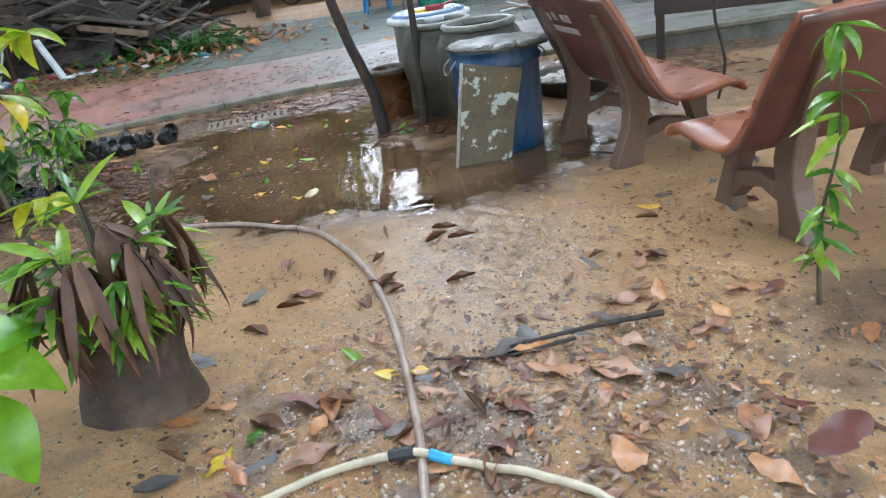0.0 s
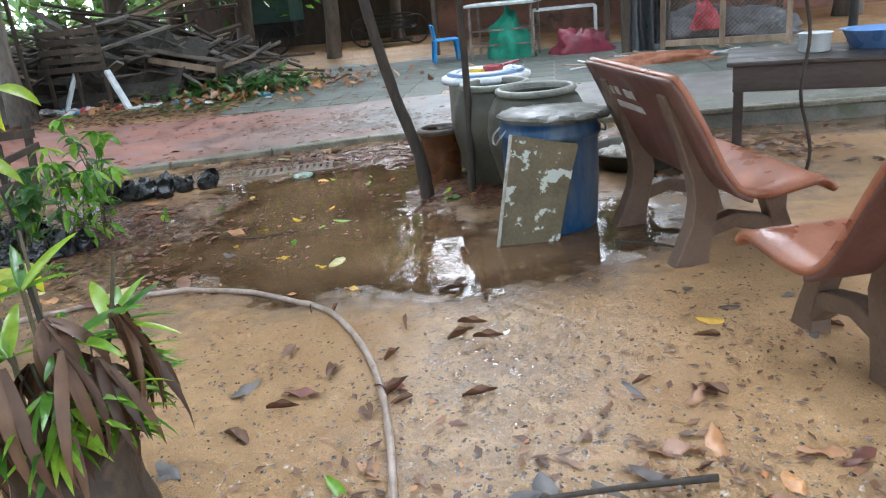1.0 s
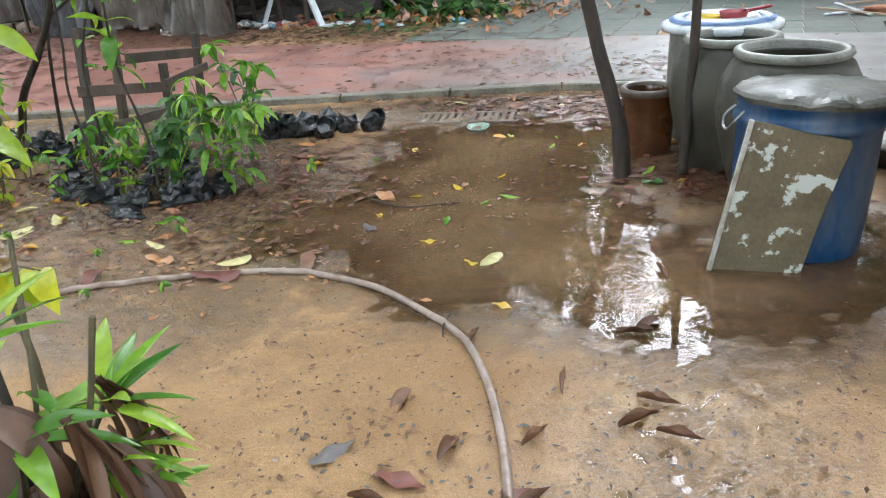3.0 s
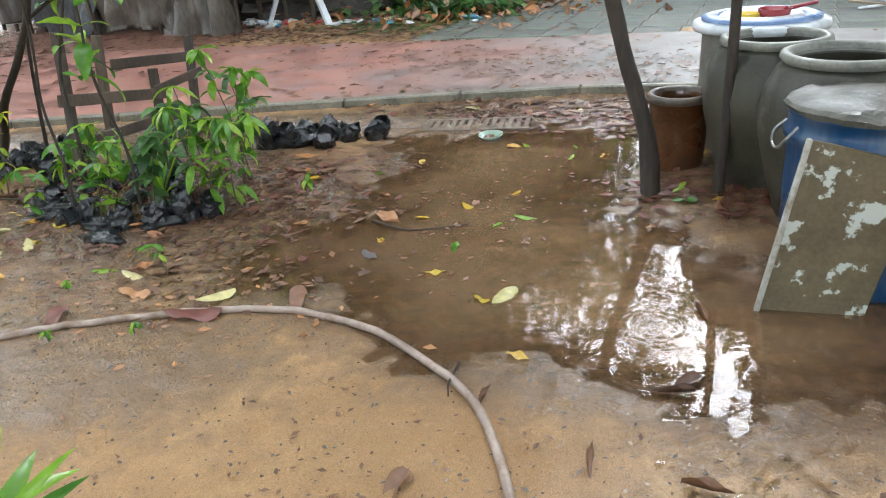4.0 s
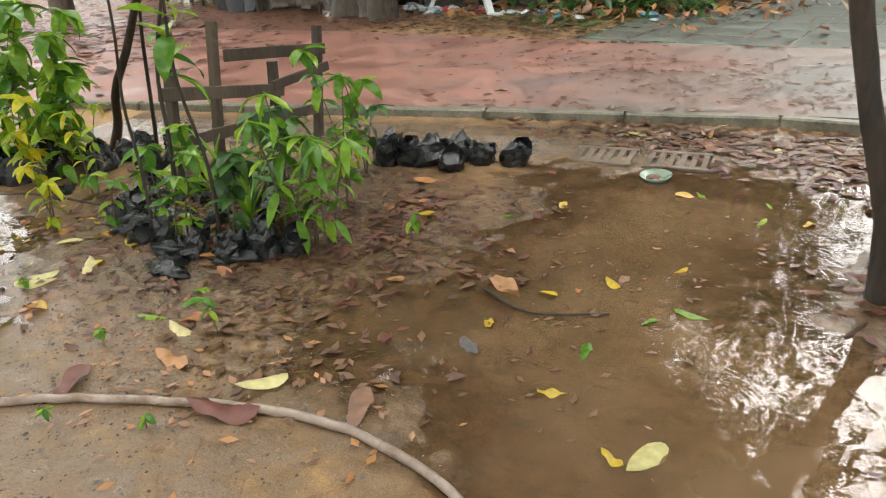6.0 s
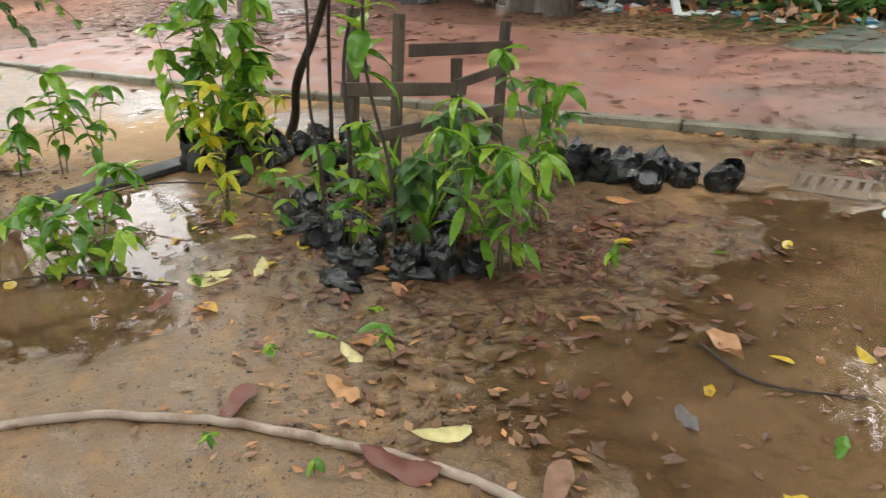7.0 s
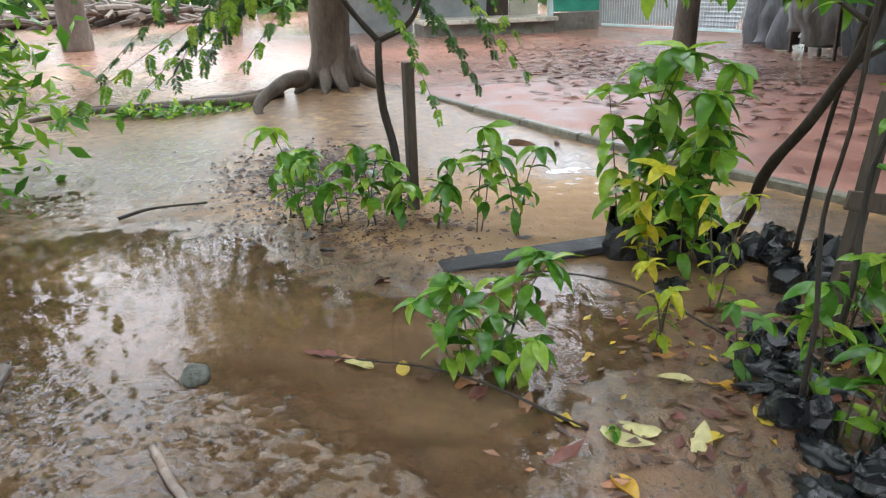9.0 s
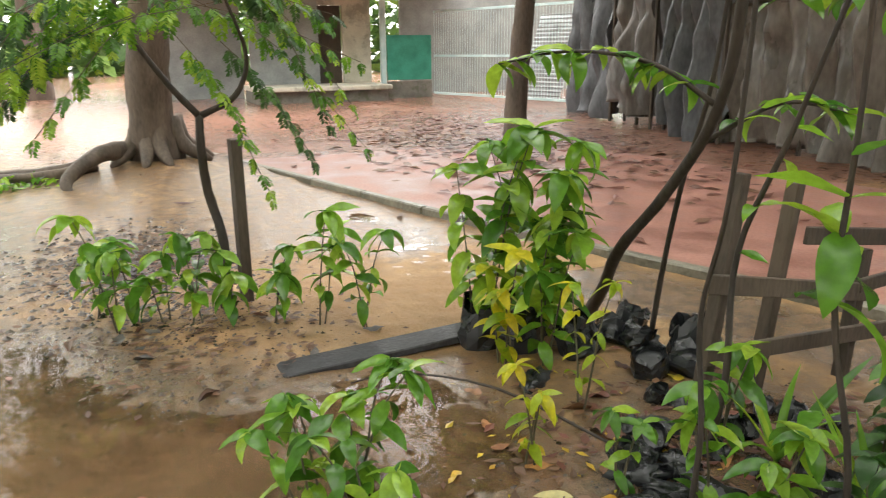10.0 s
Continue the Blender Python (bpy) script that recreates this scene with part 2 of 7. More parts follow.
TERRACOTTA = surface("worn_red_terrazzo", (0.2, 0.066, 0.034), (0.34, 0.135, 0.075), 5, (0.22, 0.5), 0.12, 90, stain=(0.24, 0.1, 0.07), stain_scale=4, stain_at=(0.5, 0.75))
# backrest rear: its maroon is darkened to paint in the shade there
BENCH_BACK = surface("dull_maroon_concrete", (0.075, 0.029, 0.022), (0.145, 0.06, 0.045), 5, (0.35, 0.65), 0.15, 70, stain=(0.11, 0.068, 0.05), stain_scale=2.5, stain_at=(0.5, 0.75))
BENCH_LEG = surface("muddy_brown_concrete", (0.08, 0.05, 0.034), (0.15, 0.097, 0.066), 6, (0.4, 0.75), 0.3, 60, stain=(0.13, 0.085, 0.06), stain_scale=4)
BLUE = surface("scuffed_blue_plastic", (0.005, 0.034, 0.1), (0.014, 0.085, 0.21), 4, (0.22, 0.5), 0.06, 50, stain=(0.13, 0.15, 0.17), stain_scale=4, stain_at=(0.48, 0.72), stretch=(1, 1, 0.35))
BOARD = surface("peeling_olive_board", (0.085, 0.068, 0.036), (0.165, 0.13, 0.072), 5, (0.35, 0.7), 0.2, 60, stain=(0.5, 0.54, 0.5), stain_scale=6.5, stain_at=(0.545, 0.57))
JAR = surface("olive_glazed_clay", (0.026, 0.025, 0.017), (0.062, 0.059, 0.042), 4, (0.34, 0.6), 0.1, 50, stain=(0.2, 0.2, 0.18), stain_scale=2.5, stain_at=(0.55, 0.8))
JAR_RIM = surface("pale_worn_rim", (0.11, 0.11, 0.095), (0.24, 0.24, 0.21), 8, (0.3, 0.6), 0.15, 60)
BROWN_POT = surface("brown_glazed_clay", (0.06, 0.024, 0.01), (0.15, 0.058, 0.02), 4, (0.15, 0.4), 0.08, 50, stain=(0.07, 0.035, 0.02), stain_scale=5)
HOSE = surface("grey_brown_hose", (0.22, 0.165, 0.135), (0.38, 0.3, 0.25), 7, (0.3, 0.5), 0.05, 40, stain=(0.2, 0.13, 0.09), stain_scale=9)
CREAM_HOSE = surface("cream_hose", (0.36, 0.31, 0.22), (0.52, 0.46, 0.34), 7, (0.35, 0.55), 0.05, 40)
BARK = surface("dark_wet_bark", (0.017, 0.013, 0.01), (0.058, 0.044, 0.034), 9, (0.65, 0.95), 0.7, 45, stretch=(1, 1, 0.35))
GREY_BARK = surface("grey_brown_bark", (0.055, 0.041, 0.03), (0.15, 0.115, 0.088), 7, (0.6, 0.9), 0.8, 40, stretch=(1, 1, 0.3))
OLD_WOOD = surface("weathered_dark_wood", (0.03, 0.022, 0.016), (0.1, 0.075, 0.055), 5, (0.5, 0.85), 0.4, 60, per=0.25, stretch=(1, 1, 0.25))
PALE_WOOD = surface("weathered_tan_wood", (0.16, 0.11, 0.075), (0.34, 0.25, 0.18), 5, (0.5, 0.85), 0.4, 60, per=0.35, stretch=(1, 1, 0.25))


# ---- helpers of this scene ----
def part(name, bm, material, parent=None, label="", smooth=False, up=False):
    me = bpy.data.meshes.new(name)
    bmesh.ops.recalc_face_normals(bm, faces=bm.faces)
    if up:
        bmesh.ops.reverse_faces(bm, faces=[f for f in bm.faces if f.normal.z < 0])
    bm.to_mesh(me)
    bm.free()
    for mat in material if isinstance(material, (list, tuple)) else [material]:
        me.materials.append(mat)
    if smooth:
        me.polygons.foreach_set("use_smooth", [True] * len(me.polygons))
    ob = new(name, me)
    if parent is not None:
        ob.parent = parent
    if label:
        tagged(ob, label)
    return ob


def thing(name, label, category, at=(0, 0, 0, 0, 0, 0), group="", kind=""):
    e = new(name)
    e.matrix_basis = pose(*at)
    e.empty_display_size = 0.1
    return tagged(e, label, category, group, kind)


def box(bm, size, m=None, bevel=0.006):
    b = bmesh.new()
    bmesh.ops.create_cube(b, size=1.0)
    bmesh.ops.scale(b, vec=size, verts=b.verts)
    if bevel:
        bmesh.ops.bevel(b, geom=b.edges[:], offset=bevel, segments=1, affect="EDGES")
    if m is not None:
        b.transform(m)
    join(bm, b)


def join(bm, b):
    me = bpy.data.meshes.new("tmp")
    b.to_mesh(me)
    b.free()
    bm.from_mesh(me)
    bpy.data.meshes.remove(me)


def lathe(bm, profile, segments=40, centre=(0, 0, 0), wobble=0.0):
    """Turns (radius, height) pairs round the z axis; a zero radius closes the end."""
    rings = []
    for k, (r, z) in enumerate(profile):
        if r < 1e-5:
            rings.append([bm.verts.new((centre[0], centre[1], centre[2] + z))])
        else:
            rings.append([bm.verts.new((centre[0] + r * (1 + wobble * math.sin(3 * a + k)) * math.cos(a), centre[1] + r * math.sin(a), centre[2] + z))
                          for a in (2 * math.pi * i / segments for i in range(segments))])
    for a, b in zip(rings, rings[1:]):
        for i in range(segments):
            j = (i + 1) % segments
            if len(a) == 1 and len(b) == 1:
                continue
            if len(a) == 1:
                bm.faces.new((a[0], b[i], b[j]))
            elif len(b) == 1:
                bm.faces.new((a[i], a[j], b[0]))
            else:
                bm.faces.new((a[i], a[j], b[j], b[i]))


def tube(bm, points, radii, sides=8, knob=0.0, rng=None):
    """A tapering round bar along points, with closed ends."""
    pts = [Vector(p) for p in points]
    if not isinstance(radii, (list, tuple)):
        radii = [radii] * len(pts)
    rings, side = [], None
    for i, p in enumerate(pts):
        d = (pts[min(i + 1, len(pts) - 1)] - pts[max(i - 1, 0)]).normalized()
        if side is None:
            side = d.orthogonal().normalized()
        side = (side - d * side.dot(d)).normalized()
        up = d.cross(side)
        ring = []
        for k in range(sides):
            a = 2 * math.pi * k / sides
            r = radii[i] * (1 + (knob * (rng.random() - 0.5) if rng else 0))
            ring.append(bm.verts.new(p + side * (r * math.cos(a)) + up * (r * math.sin(a))))
        rings.append(ring)
    for a, b in zip(rings, rings[1:]):
        for k in range(sides):
            bm.faces.new((a[k], a[(k + 1) % sides], b[(k + 1) % sides], b[k]))
    bm.faces.new(rings[0])
    bm.faces.new(rings[-1])


def smooth_path(points, steps=6):
    """Points of a soft curve through the given ones."""
    p = [Vector(v) for v in points]
    p = [p[0] * 2 - p[1]] + p + [p[-1] * 2 - p[-2]]
    out = []
    for i in range(1, len(p) - 2):
        for k in range(steps):
            t = k / steps
            a, b, c, d = p[i - 1:i + 3]
            out.append(0.5 * (2 * b + (c - a) * t + (2 * a - 5 * b + 4 * c - d) * t * t + (3 * b - a - 3 * c + d) * t ** 3))
    out.append(p[-2])
    return out


def extrude(bm, outline, width, m=None):
    """A flat outline in the x-z plane given thickness along y."""
    b = bmesh.new()
    f = [b.verts.new((x, -width / 2, z)) for x, z in outline]
    g = [b.verts.new((x, width / 2, z)) for x, z in outline]
    b.faces.new(f)
    b.faces.new(g[::-1])
    for i in range(len(f)):
        j = (i + 1) % len(f)
        b.faces.new((f[j], f[i], g[i], g[j]))
    if m is not None:
        b.transform(m)
    join(bm, b)


def ribbon(points, widths):
    """The outline of a band of changing width along points in the plane."""
    left, right = [], []
    for i, p in enumerate(points):
        a, c = points[max(i - 1, 0)], points[min(i + 1, len(points) - 1)]
        d = Vector((c[0] - a[0], c[1] - a[1])).normalized()
        w = widths[i] / 2
        left.append((p[0] - d.y * w, p[1] + d.x * w))
        right.append((p[0] + d.y * w, p[1] - d.x * w))
    return left + right[::-1]


# ---- the ground ----
PUDDLES = [
    [(-2.35, 4.15), (-2.15, 4.0), (-1.5, 4.0), (-1.1, 3.82), (-0.5, 3.86), (-0.1, 3.8), (0.4, 3.98), (0.75, 4.4), (0.95, 4.7), (1.0, 5.1),
     (0.6, 5.45), (0.0, 5.1), (-0.3, 5.05), (-0.45, 5.4), (-0.7, 5.5), (-0.76, 6.0), (-0.66, 6.95), (-1.9, 6.8), (-2.55, 6.45), (-2.6, 6.2), (-2.3, 5.6), (-2.35, 4.95), (-2.75, 4.8)],
    [(-3.45, 3.85), (-3.3, 3.4), (-3.75, 3.05), (-4.05, 2.8), (-3.9, 2.35), (-4.3, 1.8), (-5.0, 1.5), (-5.4, 1.2), (-6.5, 1.3), (-6.5, 2.2), (-6.1, 2.8), (-5.5, 3.2),
     (-5.15, 3.65), (-5.0, 4.4), (-4.4, 4.5), (-3.8, 4.2)],
    [(-6.9, 4.85), (-7.5, 5.0), (-8.8, 4.75), (-7.5, 5.25), (-7.0, 5.2)],
]
KERB_LINE = [(-60, -10.0), (-12.4, 4.1), (-7.4, 5.55), (-4.2, 6.75), (-3, 7.2), (-1.24, 7.8), (0.6, 7.85), (3, 7.6), (60, 7.0)]
FAR_LINE = [(-60, 6.0), (-14, 8.2), (-6.86, 9.6), (-3.12, 9.9), (-1.1, 10.3), (60, 11.5)]


def line_at(line, x):
    return np.interp(x, [p[0] for p in line], [p[1] for p in line])


def inside_by(polygon, x, y):
    """How far each point lies inside the polygon, in metres; outside it is less than zero."""
    d = np.full(x.shape, 1e9)
    inside = np.zeros(x.shape, bool)
    for (ax, ay), (bx, by) in zip(polygon, polygon[1:] + polygon[:1]):
        t = np.clip(((x - ax) * (bx - ax) + (y - ay) * (by - ay)) / ((bx - ax) ** 2 + (by - ay) ** 2), 0, 1)
        d = np.minimum(d, np.hypot(x - ax - t * (bx - ax), y - ay - t * (by - ay)))
        crosses = (ay > y) != (by > y)
        inside ^= crosses & (x < (bx - ax) * (y - ay) / (by - ay + 1e-12) + ax)
    return np.where(inside, d, -d)


def waves(x, y, scale, seed):
    """Smooth, uneven relief between about -1 and 1."""
    rng = np.random.default_rng(seed)
    out = np.zeros(x.shape)
    for _ in range(14):
        a, p, f = rng.uniform(0, 6.28), rng.uniform(0, 6.28), scale * rng.uniform(0.5, 2.0)
        out += np.sin((x * math.cos(a) + y * math.sin(a)) * f + p)
    return out / 3.7


def bump01(x, y, cx, cy, rx, ry):
    return np.exp(-(((x - cx) / rx) ** 2 + ((y - cy) / ry) ** 2))


def ground_fields(x, y):
    """Height, wetness, redness and crumbs of the yard."""
    wob = 0.10 * waves(x, y, 5, 1) + 0.05 * waves(x, y, 15, 2)
    pud = np.max([inside_by(p, x, y) for p in PUDDLES], axis=0)
    d = pud + wob
    z = np.clip(-d * 0.06, -0.05, 0.006) - 0.008 + 0.004 * waves(x, y, 3, 3) + 0.003 * waves(x, y, 22, 4)
    near = np.clip(1 - np.hypot(x + 2, y - 4) / 12, 0, 1)
    z += 0.0025 * near * waves(x, y, 60, 5)
    # mounds under the seedlings, round the tree roots and under the near plant
    z += 0.05 * bump01(x, y, -3.4, 5.0, 0.9, 0.6) + 0.05 * bump01(x, y, -6.0, 3.65, 0.8, 0.3) + 0.22 * bump01(x, y, -11.1, 3.5, 1.3, 1.0)
    z += 0.06 * bump01(x, y, -1.35, 1.9, 0.5, 0.35) + 0.05 * bump01(x, y, -0.12, 5.95, 0.42, 0.45) + 0.03 * bump01(x, y, 1.4, 2.4, 0.5, 0.4)
    z += 0.035 * bump01(x, y, -8.0, 2.6, 1.6, 1.2)
    # churned mud and gravel with a film of water between the crumbs
    churn = np.maximum(np.clip(1.7 * bump01(x, y, -4.0, 2.25, 1.1, 0.95), 0, 1), np.clip(1.3 * bump01(x, y, 0.02, 3.35, 0.36, 0.62), 0, 1))
    churn = np.maximum(churn, np.clip(1.5 * bump01(x, y, -2.45, 4.4, 0.34, 0.5), 0, 1))
    churn = np.clip(np.maximum(churn, 0.9 * bump01(x, y, -6.9, 1.3, 1.2, 0.8)) - 2.0 * np.clip(pud, 0, 0.5), 0, 1)
    z = z * (1 - churn) + churn * (np.where(x > -2, -0.0065, np.where(x > -3, -0.0105, -0.0135)) + np.where(x > -3, 0.0025, 0.0035) * waves(x, y, 24, 7) + 0.006 * waves(x, y, 52, 8) + 0.008 * waves(x, y, 95, 10) + 0.002 * (x < -3) * waves(x, y, 17, 9))
    behind = y - line_at(KERB_LINE, x)
    yard = np.clip(behind / 0.10, 0, 1)
    z = z * (1 - yard) + (0.035 + 0.012 * waves(x, y, 1.2, 6)) * yard
    z += 0.02 * np.clip(behind + 0.25, 0, 0.25) / 0.25 * (1 - yard)
    wet = np.clip(0.5 + (pud + 0.12) * 1.5, 0, 1)
    wet = np.maximum(wet, 0.42 * bump01(x, y, 0.02, 3.15, 0.6, 1.0))
    wet = np.maximum(wet, np.clip(1.5 * bump01(x, y, -4.1, 2.3, 1.15, 1.1), 0, 0.97))
    wet = np.maximum(wet, np.clip(1.2 * bump01(x, y, -2.7, 3.65, 1.1, 0.65), 0, 0.62))
    wet = np.maximum(wet, 0.85 * bump01(x, y, -7.8, 1.6, 2.4, 1.6))
    wet = np.maximum(wet, np.clip(1.5 * bump01(x, y, -3.3, 5.0, 1.2, 1.0), 0, 0.95))
    wet = np.maximum(wet, 0.95 * np.clip(1.6 - np.abs(y - line_at(KERB_LINE, x) + 0.45) / 0.35, 0, 1) * (x > -6))
    wet = np.maximum(wet, 0.9 * np.clip(1.5 * bump01(x, y, -0.2, 5.8, 0.8, 0.6), 0, 1))
    wet = np.maximum(wet, 0.57 * np.clip((-6.0 - x) / 1.5, 0, 1))
    wet = np.maximum(wet, np.clip(0.68 + 0.2 * waves(x, y, 1.6, 15), 0, 1) * np.clip((-9.0 - x) / 2.5, 0, 1))
    wet = np.maximum(wet, 0.8 * bump01(x, y, -8.2, 1.7, 2.2, 1.5))
    wet = np.maximum(wet, 0.95 * np.clip(0.4 + 0.9 * waves(x, y, 13, 12), 0, 1) * bump01(x, y, 0.1, 1.65, 1.7, 1.0))
    wet = np.maximum(wet, 0.88 * bump01(x, y, 1.4, 2.3, 0.42, 0.4))
    wet = np.maximum(wet, 0.85 * bump01(x, y, 1.2, 5.7, 0.9, 0.9))
    wet = np.maximum(wet, 0.3 * bump01(x, y, -0.2, 1.9, 0.9, 0.5))
    wet = np.maximum(wet, 0.3 * np.clip((behind + 0.2) * 4, 0, 1))
    red = np.clip(behind, 0, 1) * np.clip((-6.0 - x) / 2.5, 0, 1)
    red = np.maximum(red, 0.42 * bump01(x, y, -3.3, 4.3, 1.4, 1.2))
    red = np.maximum(red, np.clip(0.48 + 0.25 * waves(x, y, 0.9, 14), 0, 1) * np.clip((-10.0 - x) / 3.0, 0, 1))
    crumbs = np.maximum(bump01(x, y, 0.0, 1.6, 2.2, 0.95), 0.8 * bump01(x, y, 0.0, 3.0, 0.5, 1.0))
    crumbs = np.maximum(crumbs, 0.7 * bump01(x, y, -3.6, 4.8, 1.2, 1.0))
    crumbs = np.maximum(crumbs, 0.9 * bump01(x, y, -6.5, 10.5, 3.5, 0.9))
    crumbs = np.maximum(crumbs, 0.8 * bump01(x, y, -7.2, 3.2, 0.8, 0.6))
    film = np.maximum(np.clip(1.3 * bump01(x, y, 0.02, 3.1, 0.5, 0.95), 0, 1), np.clip(1.4 * bump01(x, y, -4.1, 2.2, 1.2, 1.0), 0, 1))
    film = np.maximum(film, 0.8 * np.clip(1.3 * bump01(x, y, -8.0, 1.6, 2.2, 1.3), 0, 1))
    return z, wet, red, crumbs, film


def height(x, y):
    return float(ground_fields(np.array([float(x)]), np.array([float(y)]))[0][0])


def spread(lo, hi, step, far, grow=1.22):
    inner = list(np.arange(lo, hi + step / 2, step))
    out, s, v = [], step, hi
    while v < far:
        s *= grow
        v += s
        out.append(v)
    low, s, v = [], step, lo
    while v > -far:
        s *= grow
        v -= s
        low.append(v)
    return np.array(low[::-1] + inner + out)


gx, gy = spread(-7.0, 2.0, 0.024, 700), spread(1.2, 7.2, 0.024, 700)
X, Y = np.meshgrid(gx, gy)
gz, gwet, gred, gcr, gfilm = ground_fields(X, Y)
nx, ny = len(gx), len(gy)
idx = np.arange(nx * ny).reshape(ny, nx)
quads = np.stack([idx[:-1, :-1], idx[:-1, 1:], idx[1:, 1:], idx[1:, :-1]], -1).reshape(-1, 4)
me = bpy.data.meshes.new("ground")
me.from_pydata(np.stack([X, Y, gz], -1).reshape(-1, 3).tolist(), [], quads.tolist())
col = me.color_attributes.new("ground_mix", "FLOAT_COLOR", "POINT")
col.data.foreach_set("color", np.stack([gwet, gred, gcr, gfilm], -1).reshape(-1).astype(np.float32))
me.polygons.foreach_set("use_smooth", [True] * len(me.polygons))
me.materials.append(EARTH)
ground = tagged(new("ground", me), "wet sandy brown earth of a yard after rain", "ground", kind="structure")

bm = bmesh.new()
bmesh.ops.create_grid(bm, x_segments=220, y_segments=132, size=0.5)
bmesh.ops.scale(bm, vec=(11.0, 6.6, 1), verts=bm.verts)
bmesh.ops.translate(bm, vec=(-4.0, 4.0, WATER_LEVEL), verts=bm.verts)
deep = bm.verts.layers.float_color.new("depth")  # the deeper, the murkier
for v, z in zip(bm.verts, ground_fields(np.array([v.co.x for v in bm.verts]), np.array([v.co.y for v in bm.verts]))[0]):
    k = min(1.0, max(0.0, (WATER_LEVEL - float(z)) / 0.028))
    v[deep] = (k, k, k, 1)
water = tagged(part("water", bm, WATER, up=True), "shallow muddy brown rain puddle mirroring the sky", "puddle", kind="structure")


def slab_between(name, x0, x1, near, far, z0, z1, material, steps=24):
    bm = bmesh.new()
    xs = np.linspace(x0, x1, steps)
    rows = []
    for x in xs:
        a, b = float(line_at(near, x)), float(line_at(far, x))
        rows.append([bm.verts.new(v) for v in ((x, a, z0), (x, a, z1), (x, b, z1), (x, b, z0))])
    for p, q in zip(rows, rows[1:]):
        for k in range(4):
            bm.faces.new((p[k], p[(k + 1) % 4], q[(k + 1) % 4], q[k]))
    bm.faces.new(rows[0])
    bm.faces.new(rows[-1])
    return part(name, bm, material)


def path_material():
    """Red-tinted concrete; the wet glare towards one end is painted in as grey."""
    m = surface("worn_red_path", (0.19, 0.08, 0.06), (0.36, 0.175, 0.135), 2.2, (0.32, 0.6), 0.15, 40, spec=0.35)
    n, l = m.node_tree.nodes, m.node_tree.links
    b = n["Principled BSDF"]
    old = b.inputs["Base Color"].links[0].from_socket
    tc, sep, nz = n.new("ShaderNodeTexCoord"), n.new("ShaderNodeSeparateXYZ"), n.new("ShaderNodeTexNoise")
    nz.inputs["Scale"].default_value, nz.inputs["Detail"].default_value = 0.9, 7
    l.new(tc.outputs["Object"], sep.inputs[0])
    l.new(tc.outputs["Object"], nz.inputs["Vector"])
    ma = n.new("ShaderNodeMath")
    ma.operation = "MULTIPLY_ADD"
    ma.inputs[1].default_value = 5.0
    l.new(nz.outputs[0], ma.inputs[0])
    l.new(sep.outputs["X"], ma.inputs[2])
    mr = n.new("ShaderNodeMapRange")
    mr.inputs["From Min"].default_value, mr.inputs["From Max"].default_value = -1.6, 1.2
    l.new(ma.outputs[0], mr.inputs["Value"])
    # grey glare mixed into the base colour, stronger towards +x
    mix = n.new("ShaderNodeMix")
    mix.data_type = "RGBA"
    mix.inputs["B"].default_value = (0.17, 0.16, 0.15, 1)
    l.new(mr.outputs[0], mix.inputs["Factor"])
    l.new(old, mix.inputs["A"])
    l.new(mix.outputs["Result"], b.inputs["Base Color"])
    return m


path = tagged(slab_between("pavement", -11.5, 3.4, [(x, y + 0.09) for x, y in KERB_LINE], FAR_LINE, -0.05, 0.07, path_material(), 40),
              "wet red concrete path with grey glare painted over one end", "path", kind="structure")


